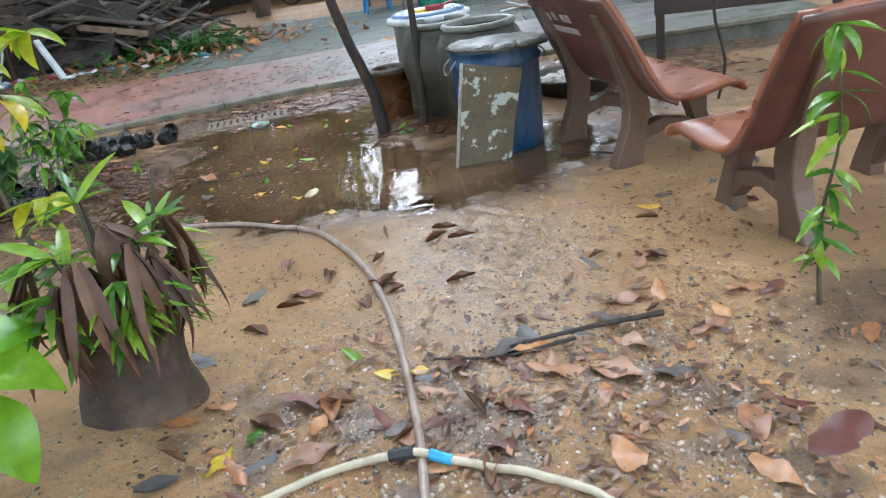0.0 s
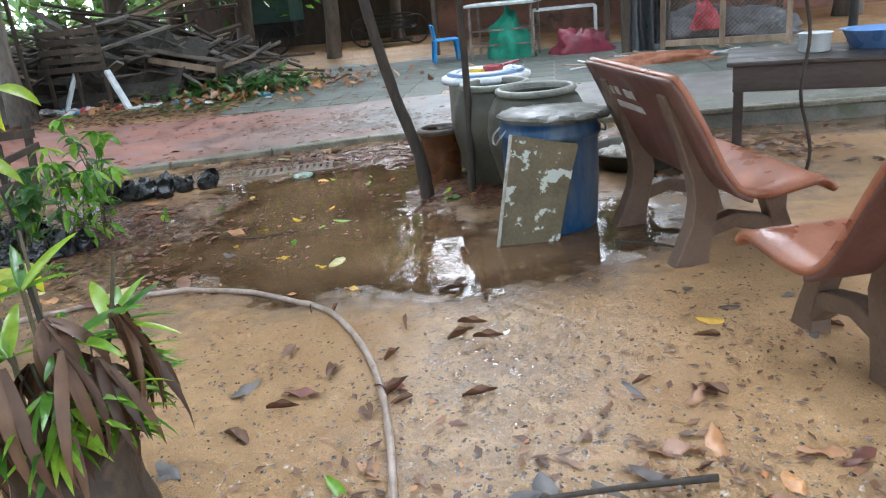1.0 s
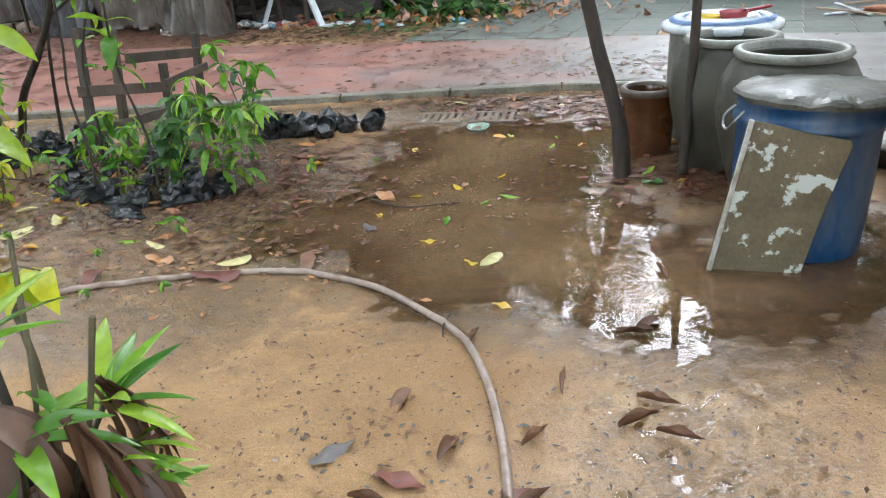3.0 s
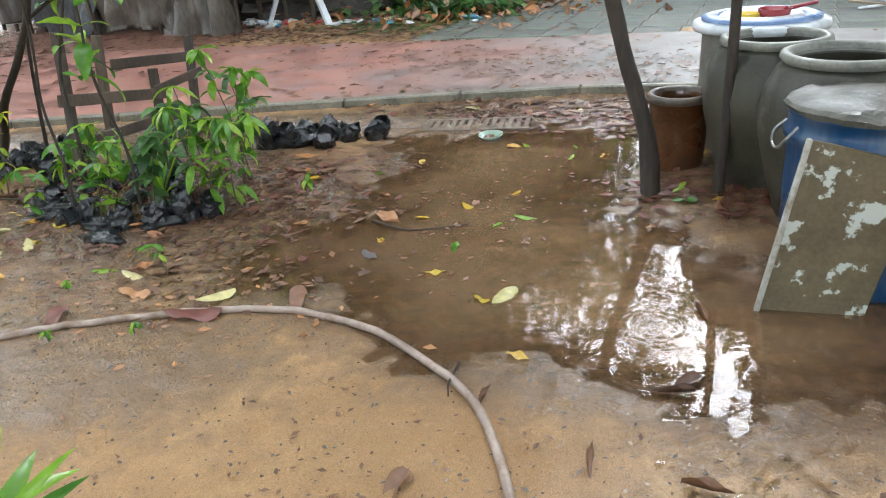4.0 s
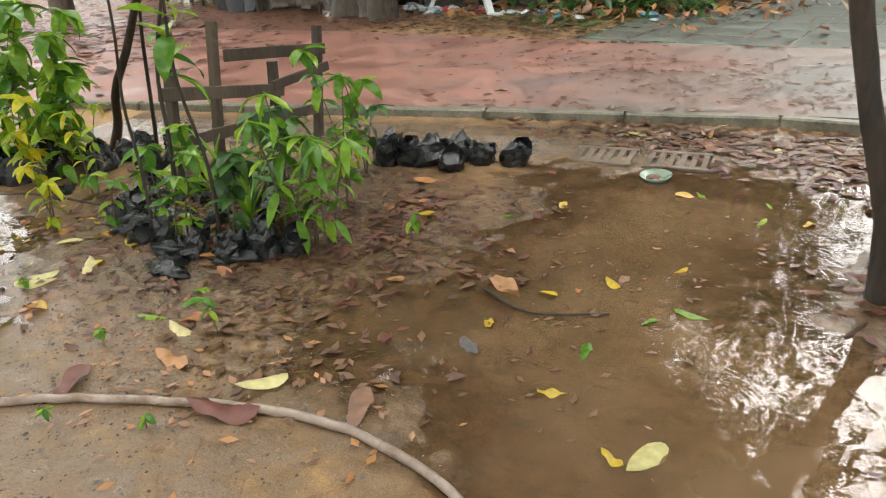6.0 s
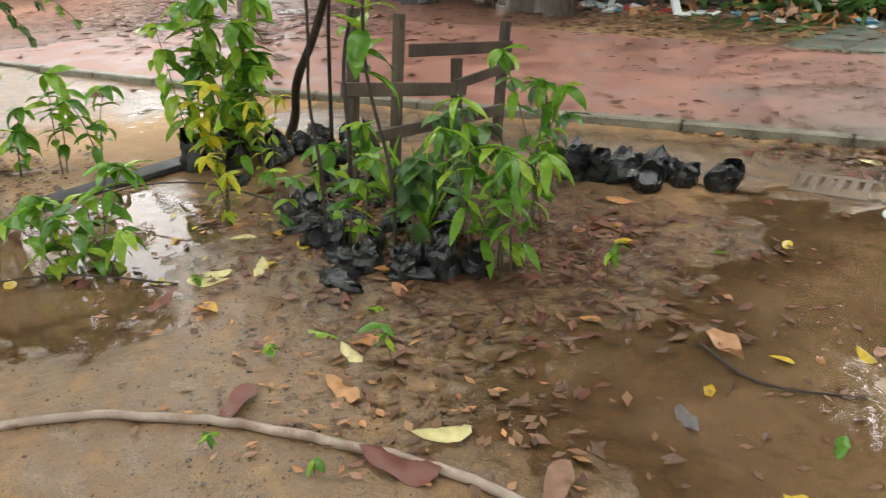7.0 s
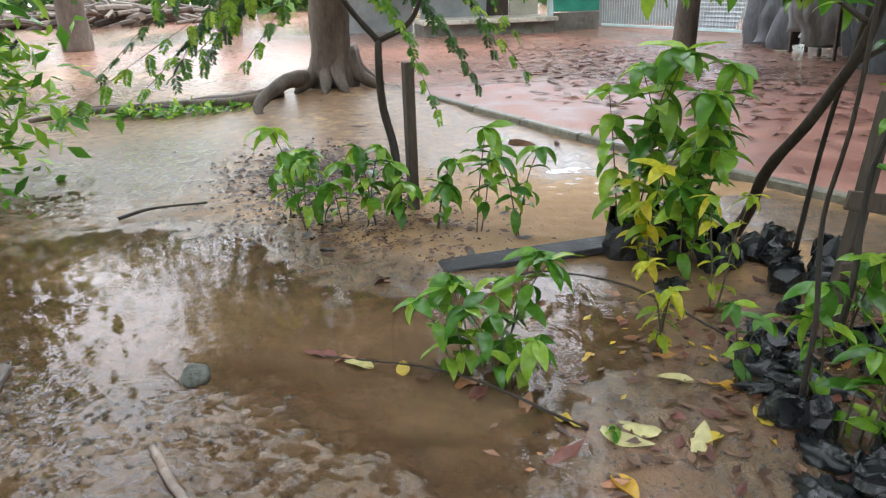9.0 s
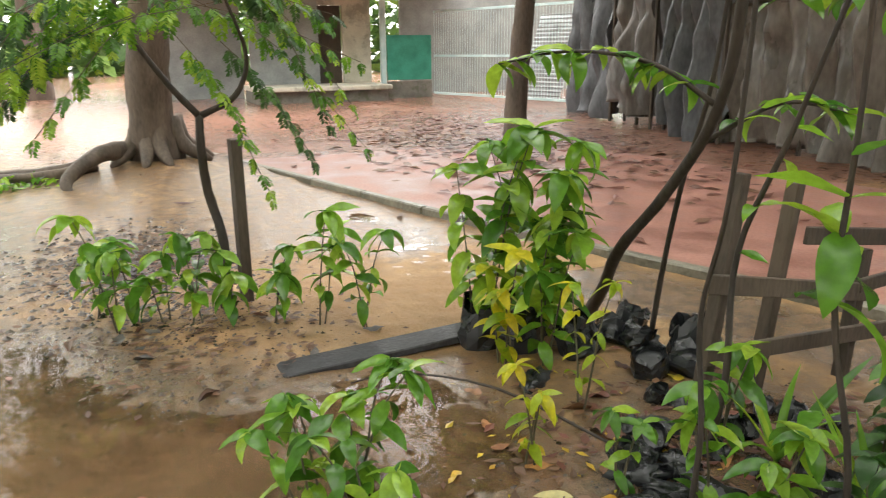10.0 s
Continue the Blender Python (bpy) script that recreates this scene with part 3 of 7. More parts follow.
# ---- benches ----
def bench(at, label):
    """A cast bench: one curved shell for seat and back, two leg frames, a rib behind the back over each frame."""
    e = thing("garden_bench", label, "bench", at, "benches by the table")
    shell = smooth_path([(-0.115, 0, 0.95), (-0.06, 0, 0.86), (0.02, 0, 0.70), (0.10, 0, 0.53), (0.165, 0, 0.43), (0.24, 0, 0.385), (0.34, 0, 0.385),
                         (0.45, 0, 0.41), (0.53, 0, 0.425), (0.585, 0, 0.41), (0.61, 0, 0.375)], 3)
    half = [0.54 + 0.13 * min(1, max(0, (p.x + 0.1) / 0.6)) ** 0.8 for p in shell]

    def skin(lo, hi, material, name, text, off0, off1):
        bm = bmesh.new()
        n = 10
        grid = []
        for k in range(lo, hi + 1):
            a, c = shell[max(k - 1, 0)], shell[min(k + 1, len(shell) - 1)]
            d = (c - a).normalized()
            nrm = Vector((-d.z, 0, d.x)) * -1
            for off in (off0, off1):
                grid.append([bm.verts.new(shell[k] + nrm * off + Vector((0, half[k] * (2 * i / n - 1), 0))) for i in range(n + 1)])
        m = (hi - lo + 1)
        top, bot = grid[0::2], grid[1::2]
        for rows, flip in ((top, 0), (bot, 1)):
            for r in range(m - 1):
                for i in range(n):
                    bm.faces.new((rows[r][i], rows[r][i + 1], rows[r + 1][i + 1], rows[r + 1][i]))
        for r in range(m - 1):
            for i in (0, n):
                bm.faces.new((top[r][i], top[r + 1][i], bot[r + 1][i], bot[r][i]))
        for r in (0, m - 1):
            for i in range(n):
                bm.faces.new((top[r][i], top[r][i + 1], bot[r][i + 1], bot[r][i]))
        bmesh.ops.bevel(bm, geom=[ed for ed in bm.edges if ed.is_manifold and ed.calc_face_angle(0) > 1.0], offset=0.008, segments=2, affect="EDGES")
        return part(name, bm, material, e, text, smooth=True)

    last = len(shell) - 1
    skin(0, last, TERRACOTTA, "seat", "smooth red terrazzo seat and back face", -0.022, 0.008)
    # rear skin carries the shade of the side turned from the sky
    skin(0, 15, BENCH_BACK, "backrest", "maroon concrete rear of the backrest, darkened with painted shade", 0.009, 0.03)
    for y in (-0.37, 0.37):
        bm = bmesh.new()
        back = ribbon([(0.04, -0.05), (0.065, 0.06), (0.105, 0.2), (0.125, 0.32), (0.10, 0.46), (0.02, 0.62), (-0.085, 0.86)], [0.2, 0.15, 0.12, 0.13, 0.12, 0.07, 0.04])
        extrude(bm, back, 0.095, pose(0, y, 0))
        front = ribbon([(0.56, -0.05), (0.545, 0.08), (0.50, 0.22), (0.47, 0.395)], [0.16, 0.11, 0.09, 0.16])
        extrude(bm, front, 0.09, pose(0, y, 0))
        arch = ribbon([(0.08, 0.09), (0.14, 0.17), (0.28, 0.205), (0.42, 0.17), (0.52, 0.09)], [0.1, 0.08, 0.075, 0.08, 0.1])
        extrude(bm, arch, 0.08, pose(0, y, 0))
        bmesh.ops.bevel(bm, geom=bm.edges[:], offset=0.006, segments=1, affect="EDGES")
        part("leg_frame", bm, BENCH_LEG, e, "mud-splashed brown concrete legs")
    return e


bench_1 = bench((0.726, 4.505, 0.0, 0, 0, 17.3), "red terrazzo garden bench with faded lettering on its back")
bench_2 = bench((1.74, 2.99, 0.0, 0, 0, 105), "red terrazzo garden bench with mud-splashed legs on sand")


# ---- drum, jars and pots ----
drum = thing("plastic_drum", "scuffed blue plastic drum standing in the puddle", "drum", (0.215, 4.985, -0.03))
bm = bmesh.new()
lathe(bm, [(0, 0), (0.25, 0), (0.265, 0.02), (0.272, 0.10), (0.282, 0.35), (0.284, 0.545), (0.29, 0.57), (0.30, 0.575), (0.30, 0.60), (0.287, 0.61), (0.286, 0.66), (0.292, 0.665), (0.292, 0.682), (0.27, 0.685),
           (0.255, 0.675), (0.255, 0.45), (0, 0.45)], 56)
part("body", bm, BLUE, drum, smooth=True)
for a in (200, 20):
    bm = bmesh.new()
    pts = smooth_path([(0.285, -0.06, 0.63), (0.325, -0.065, 0.59), (0.34, -0.03, 0.55), (0.34, 0.03, 0.55), (0.325, 0.065, 0.59), (0.285, 0.06, 0.63)], 4)
    tube(bm, pts, 0.006, 6)
    bm.transform(pose(0, 0, 0, 0, 0, a))
    part("handle", bm, surface("grey_wire", (0.2, 0.2, 0.2), (0.4, 0.4, 0.4), 9, (0.3, 0.5), 0.05, metal=0.8), drum, "thin metal wire handle")
lid = thing("drum_cover", "rough wet grey concrete disc lying on the blue drum", "lid", (0.24, 4.985, 0.655, -1, 2, 30))
bm = bmesh.new()
lathe(bm, [(0, -0.002), (0.27, -0.004), (0.31, -0.016), (0.33, -0.012), (0.335, 0.004), (0.32, 0.014), (0.3, 0.018), (0.24, 0.026), (0.15, 0.034), (0.06, 0.042), (0, 0.044)], 60, wobble=0.012)
for v in bm.verts:
    q = math.hypot(v.co.x, v.co.y)
    if q > 0.28:
        v.co *= 1 + 0.05 * noise.noise(v.co * 9)
        v.co.z += 0.016 * noise.noise(v.co * 16)
    elif v.co.z > 0.01:
        v.co.z += 0.006 * noise.noise(v.co * 11)
part("disc", bm, surface("wet_stained_concrete", (0.04, 0.04, 0.032), (0.12, 0.116, 0.098), 7, (0.3, 0.7), 0.3, 60, spec=0.3, stain=(0.16, 0.155, 0.13), stain_scale=5, stain_at=(0.5, 0.7)), lid)

board = thing("leaning_board", "olive painted board with peeling white patches leaning on the drum", "board", (0.075, 4.60, -0.03, 0, 0, 8))
bm = bmesh.new()
outline = [(-0.18, 0.0), (0.17, 0.0), (0.225, 0.24), (0.275, 0.43), (0.31, 0.545), (0.3, 0.565), (0.16, 0.59), (0.02, 0.625), (-0.05, 0.64), (-0.062, 0.62)]
extrude(bm, outline, 0.014, pose(0, 0, 0, -6, 0, 0))
bmesh.ops.bevel(bm, geom=bm.edges[:], offset=0.003, segments=1, affect="EDGES")
part("panel", bm, BOARD, board)
bm = bmesh.new()
box(bm, (0.018, 0.03, 0.66), pose(-0.122, 0.025, 0.32, -6, 10.7, 0), 0.003)
part("edge_strip", bm, surface("chalky_white_strip", (0.24, 0.22, 0.17), (0.5, 0.5, 0.46), 9, (0.5, 0.8), 0.2, 60, stain=(0.18, 0.15, 0.09), stain_scale=8), board, "chipped pale edge strip")


def jar(at, scale, label, rim_label="worn pale rim"):
    e = thing("water_jar", label, "jar", at, "clay water jars")
    k = scale
    bm = bmesh.new()
    lathe(bm, [(0, 0), (0.2 * k, 0), (0.225 * k, 0.02), (0.275 * k, 0.18), (0.325 * k, 0.38), (0.335 * k, 0.48), (0.315 * k, 0.60), (0.275 * k, 0.68), (0.245 * k, 0.705),
               (0.215 * k, 0.715), (0.215 * k, 0.69), (0.28 * k, 0.6), (0.30 * k, 0.5), (0.25 * k, 0.42), (0, 0.42)], 56)
    part("body", bm, JAR, e, smooth=True)
    bm = bmesh.new()
    lathe(bm, [(0.214 * k, 0.705), (0.218 * k, 0.735), (0.235 * k, 0.747), (0.262 * k, 0.742), (0.268 * k, 0.722), (0.252 * k, 0.704)], 56)
    part("rim", bm, JAR_RIM, e, rim_label, smooth=True)
    return e


jar((0.13, 5.52, 0.0), 1.0, "olive glazed clay water jar, open and dark inside")
jar((-0.17, 5.93, 0.0), 0.95, "olive glazed clay water jar beside a second jar")

tub = thing("lidded_barrel", "pale barrel with a ringed blue and white lid", "barrel", (-0.27, 6.45, 0.03))
bm = bmesh.new()
lathe(bm, [(0, 0), (0.25, 0), (0.265, 0.02), (0.30, 0.35), (0.295, 0.66), (0.29, 0.70), (0, 0.70)], 48)
part("body", bm, JAR_RIM, tub, smooth=True)
LID_BLUE = surface("faded_blue_plastic", (0.12, 0.19, 0.36), (0.2, 0.29, 0.48), 5, (0.2, 0.4), 0.05)
LID_WHITE = surface("milky_white_plastic", (0.5, 0.54, 0.58), (0.68, 0.7, 0.72), 5, (0.2, 0.4), 0.05)
bm = bmesh.new()
lathe(bm, [(0.285, 0.67), (0.345, 0.67), (0.352, 0.69), (0.345, 0.712), (0.30, 0.722), (0.295, 0.71)], 48)
part("lid_rim", bm, LID_WHITE, tub, "white lid rim", smooth=True)
bm = bmesh.new()
lathe(bm, [(0.302, 0.712), (0.305, 0.735), (0.27, 0.745), (0.22, 0.735), (0.215, 0.72), (0.216, 0.70)], 48)
part("lid_ring", bm, LID_BLUE, tub, "faded blue lid ring", smooth=True)
bm = bmesh.new()
lathe(bm, [(0.218, 0.73), (0.2, 0.748), (0.16, 0.742), (0.15, 0.73), (0.1, 0.745), (0, 0.747)], 48)
part("lid_top", bm, LID_WHITE, tub, "white ridged lid centre", smooth=True)

scoop = thing("water_scoop", "dark red plastic water scoop lying on the barrel lid", "scoop", (-0.2, 6.35, 0.74, 0, 0, 20))
bm = bmesh.new()
lathe(bm, [(0, 0.006), (0.05, 0.006), (0.055, 0), (0.08, 0.07), (0.084, 0.07), (0.06, 0.0), (0.0, 0.0)], 32)
RED_PLASTIC = surface("dark_red_plastic", (0.2, 0.012, 0.02), (0.32, 0.03, 0.04), 5, (0.25, 0.4), 0.05)
part("bowl", bm, RED_PLASTIC, scoop, smooth=True)
bm = bmesh.new()
tube(bm, [(0.08, 0, 0.065), (0.14, 0, 0.075), (0.21, 0, 0.085)], [0.012, 0.01, 0.009], 8)
part("handle", bm, RED_PLASTIC, scoop)
cup = thing("plastic_cup", "small yellow plastic bowl lying on the barrel lid", "cup", (-0.33, 6.33, 0.745, 0, 0, 0))
bm = bmesh.new()
lathe(bm, [(0, 0.004), (0.04, 0.004), (0.045, 0), (0.06, 0.045), (0.063, 0.045), (0.05, -0.002), (0, -0.002)], 28)
part("bowl", bm, surface("yellow_plastic", (0.6, 0.4, 0.02), (0.75, 0.55, 0.05), 5, (0.25, 0.4), 0.05), cup, smooth=True)

pot = thing("clay_pot", "small brown glazed clay pot half filled with water", "pot", (-0.63, 6.13, -0.01))
bm = bmesh.new()
lathe(bm, [(0, 0), (0.135, 0), (0.145, 0.015), (0.152, 0.2), (0.155, 0.36), (0.165, 0.375), (0.168, 0.395), (0.158, 0.415), (0.14, 0.415), (0.132, 0.4), (0.13, 0.33), (0.13, 0.28), (0, 0.28)], 44)
part("body", bm, BROWN_POT, pot, smooth=True)
bm = bmesh.new()
lathe(bm, [(0.154, 0.372), (0.170, 0.385), (0.170, 0.41), (0.158, 0.424), (0.136, 0.42), (0.128, 0.40)], 44)
part("rim", bm, surface("grey_brown_rim", (0.045, 0.033, 0.024), (0.12, 0.09, 0.07), 9, (0.3, 0.6), 0.15), pot, "paler chipped rim", smooth=True)
bm = bmesh.new()
lathe(bm, [(0.131, 0.34), (0, 0.34)], 32)
part("water_fill", bm, WATER, pot, "still rain water", up=True)

# ---- hoses ----
hose = thing("garden_hose", "muddy grey-brown garden hose curving over the sand", "hose")
line = [(-0.1, 0.9), (-0.12, 1.2), (-0.15, 1.61), (-0.21, 2.04), (-0.35, 2.67), (-0.54, 3.2), (-0.85, 3.68), (-1.26, 3.95), (-1.56, 4.03), (-1.98, 3.98), (-2.35, 3.81),
        (-2.71, 3.59), (-3.02, 3.31), (-3.2, 3.02), (-3.48, 2.77), (-3.69, 2.64), (-3.9, 2.55)]
pts = smooth_path([(x, y, 0) for x, y in line], 8)
for p in pts:
    p.z = max(height(p.x, p.y), WATER_LEVEL - 0.004) + 0.012
bm = bmesh.new()
tube(bm, pts, 0.0145, 12)
part("tube", bm, HOSE, hose, smooth=True)

cream = thing("cream_hose", "cream hose with black coupling and blue tape on soil", "hose")
line = [(-1.0, 1.2), (-0.78, 1.5), (-0.58, 1.67), (-0.42, 1.755), (-0.21, 1.77), (-0.03, 1.72), (0.16, 1.65), (0.32, 1.55), (0.5, 1.3), (0.6, 1.0)]
pts = smooth_path([(x, y, 0) for x, y in line], 8)
for p in pts:
    p.z = height(p.x, p.y) + 0.010 + 0.026 * math.exp(-((p.x + 0.18) / 0.14) ** 2)
bm = bmesh.new()
tube(bm, pts, 0.0125, 12)
part("tube", bm, CREAM_HOSE, cream, smooth=True)
for lo, hi, r, mat, nm, lab in ((-0.27, -0.185, 0.019, surface("black_rubber", (0.012, 0.012, 0.012), (0.03, 0.03, 0.03), 8, (0.35, 0.6), 0.1), "coupling", "black hose coupling"),
                                (-0.145, -0.065, 0.0165, surface("blue_tape", (0.02, 0.25, 0.5), (0.05, 0.36, 0.62), 8, (0.3, 0.5), 0.1), "tape", "bright blue tape wrap")):
    seg = [p for p in pts if lo <= p.x <= hi]
    bm = bmesh.new()
    tube(bm, seg, r, 12)
    part(nm, bm, mat, cream, lab)

# ---- leaves and plants ----
GREEN = leafy("glossy_green_leaf", [(0.05, 0.15, 0.018), (0.1, 0.25, 0.025), (0.2, 0.38, 0.032), (0.33, 0.48, 0.045)], 0.22, 0.42)
LIME = leafy("lime_yellow_leaf", [(0.2, 0.36, 0.02), (0.4, 0.5, 0.03), (0.6, 0.58, 0.03), (0.62, 0.5, 0.03)], 0.28, 0.5)
FRESH = leafy("fresh_green_leaf", [(0.14, 0.36, 0.02), (0.24, 0.46, 0.03)], 0.2, 0.45)
DEEP = leafy("deep_green_leaf", [(0.018, 0.055, 0.014), (0.035, 0.1, 0.02), (0.06, 0.15, 0.028), (0.09, 0.2, 0.04)], 0.35, 0.35)
BROWN = leafy("dead_brown_leaf", [(0.075, 0.035, 0.02), (0.14, 0.068, 0.036), (0.22, 0.115, 0.06), (0.1, 0.05, 0.03)], 0.48, 0.15)
TAN = leafy("tan_orange_leaf", [(0.36, 0.15, 0.05), (0.46, 0.22, 0.075), (0.34, 0.18, 0.1), (0.2, 0.1, 0.06), (0.4, 0.17, 0.07)], 0.42, 0.1)
RUST = leafy("wet_maroon_leaf", [(0.1, 0.03, 0.022), (0.17, 0.055, 0.035), (0.07, 0.03, 0.022)], 0.45, 0.08)
YELLOW = leafy("yellow_leaf", [(0.55, 0.36, 0.03), (0.6, 0.45, 0.05), (0.58, 0.3, 0.03)], 0.3, 0.2)
PALE = leafy("pale_yellow_leaf", [(0.55, 0.5, 0.2), (0.6, 0.52, 0.26)], 0.35, 0.2)
GREY_LEAF = leafy("rotten_grey_leaf", [(0.06, 0.055, 0.055), (0.12, 0.105, 0.1), (0.09, 0.07, 0.055)], 0.5, 0.0)
DRY_PALM = leafy("dry_palm_leaf", [(0.045, 0.022, 0.013), (0.09, 0.045, 0.025), (0.14, 0.075, 0.04)], 0.5, 0.08)
BAG = surface("black_polythene", (0.006, 0.007, 0.008), (0.022, 0.024, 0.027), 9, (0.18, 0.42), 0.5, 30)
SOIL = surface("dark_potting_soil", (0.03, 0.02, 0.014), (0.09, 0.06, 0.042), 12, (0.6, 0.9), 0.6, 60)
STEM = surface("brown_green_stem", (0.05, 0.045, 0.025), (0.12, 0.1, 0.055), 12, (0.5, 0.8), 0.3, 60)


def blade(bm, m, length, width, droop=0.3, fold=0.18, segs=6, tip=1.0, wave=0.0, curl=0.0):
    """One leaf blade along +x of the pose m: a keeled, drooping strip that is widest near its middle."""
    rows, a, x, z = [], 0.0, 0.0, 0.0
    for i in range(segs + 1):
        t = i / segs
        w = width * 0.5 * (math.sin(math.pi * min(1, t * 0.94 + 0.06) ** (0.8 * tip)) ** 0.85) + 0.002
        wv = wave * math.sin(9 * t)
        ey, ez = w * math.cos(curl), w * math.sin(curl) + fold * w
        rows.append([bm.verts.new(m @ Vector(v)) for v in ((x, -ey, z + ez + wv * w), (x, 0, z), (x, ey, z + ez - wv * w))])
        a -= droop / segs * (0.4 + 1.2 * t)
        x += length / segs * math.cos(a)
        z += length / segs * math.sin(a)
    for p, q in zip(rows, rows[1:]):
        for k in (0, 1):
            bm.faces.new((p[k], p[k + 1], q[k + 1], q[k]))


def leaf_mesh(name, material, **kw):
    bm = bmesh.new()
    blade(bm, Matrix.Identity(4), 1.0, **kw)
    me = bpy.data.meshes.new(name)
    bm.to_mesh(me)
    bm.free()
    me.polygons.foreach_set("use_smooth", [True] * len(me.polygons))
    me.materials.append(material)
    return me


def leaf_kinds(material, width, n=4, base=0.35):
    rng = random.Random(len(material.name))
    return [leaf_mesh("leaf", material, width=width * rng.uniform(0.85, 1.15), droop=base + 0.35 * i, fold=rng.uniform(0.1, 0.4), wave=rng.uniform(0, 0.15), segs=6) for i in range(n)]


BROAD, BROAD_DEEP, NARROW, BROAD_LIME = leaf_kinds(GREEN, 0.42), leaf_kinds(DEEP, 0.42), leaf_kinds(GREEN, 0.26), leaf_kinds(LIME, 0.4)


def add_leaf(parent, meshes, at, heading, pitch, size, rng, name="leaf"):
    o = new(name, rng.choice(meshes))
    o.parent = parent
    o.matrix_basis = pose(*at) @ pose(0, 0, 0, 0, 0, heading) @ pose(0, 0, 0, rng.uniform(-25, 25), -pitch, 0) @ Matrix.Diagonal((size, size, size, 1))
    return o


def seedling(at, tall, rng, kinds, label, stems=2, leaf=0.12, whorl=6, lean=0.15, name="seedling", category="plant", group="", bare=0.45, radius=0.005):
    """A young plant: thin stems with leaves along the upper part and a whorl at the tip."""
    e = thing(name, label, category, (at[0], at[1], height(at[0], at[1]) if len(at) < 3 else at[2]), group)
    for s in range(stems):
        h = tall * rng.uniform(0.65, 1.0) if s else tall
        a = rng.uniform(0, 6.28)
        dx, dy = lean * h * math.cos(a), lean * h * math.sin(a)
        ox, oy = (rng.uniform(-0.05, 0.05), rng.uniform(-0.05, 0.05)) if s else (0, 0)
        pts = smooth_path([(ox, oy, -0.02), (ox + dx * 0.2, oy + dy * 0.3, h * 0.35), (ox + dx * 0.6, oy + dy * 0.55, h * 0.7), (ox + dx, oy + dy, h)], 4)
        bm = bmesh.new()
        tube(bm, pts, [radius * (1 - 0.6 * i / len(pts)) for i in range(len(pts))], 6)
        part("stem", bm, STEM, e, smooth=True)
        for k in range(whorl):
            add_leaf(e, kinds, tuple(pts[-1]), 360 * k / whorl + rng.uniform(-20, 20), rng.uniform(-55, 20), leaf * rng.uniform(0.9, 1.45), rng)
        n = max(2, int((1 - bare) * h / 0.07))
        for k in range(n):
            t = bare + (0.95 - bare) * k / n
            p = pts[min(len(pts) - 1, int(t * (len(pts) - 1)))]
            for side in (0, 180):
                add_leaf(e, kinds, tuple(p), k * 97 + side + rng.uniform(-25, 25), rng.uniform(-45, 25), leaf * rng.uniform(0.8, 1.35), rng)
    return e


def leaf_cloud(name, centres, size, material, parent, rng, label="", elong=2.4, down=0.35):
    """A great many small leaves as one mesh, each a folded kite in a direction of its own."""
    c = np.asarray(centres, float)
    n = len(c)
    a = rng.uniform(0, 2 * np.pi, n)
    el = rng.normal(-down, 0.45, n)
    d = np.stack([np.cos(a) * np.cos(el), np.sin(a) * np.cos(el), np.sin(el)], 1)
    up = rng.normal(0, 1, (n, 3)) * 0.5 + np.array([0, 0, 1])
    s = np.cross(d, up)
    s /= np.linalg.norm(s, axis=1, keepdims=True)
    u = np.cross(s, d)
    length = (size * rng.uniform(0.6, 1.3, n))[:, None]
    w = length / elong
    v = np.stack([c, c + d * length * 0.45 + s * w * 0.5 + u * w * 0.12, c + d * length, c + d * length * 0.45 - s * w * 0.5 + u * w * 0.12], 1).reshape(-1, 3)
    i = np.arange(n)[:, None] * 4
    f = np.concatenate([i + np.array([[0, 1, 2]]), i + np.array([[0, 2, 3]])])
    me = bpy.data.meshes.new(name)
    me.from_pydata(v.tolist(), [], f.tolist())
    me.materials.append(material)
    o = new(name, me)
    if parent is not None:
        o.parent = parent
    return tagged(o, label)


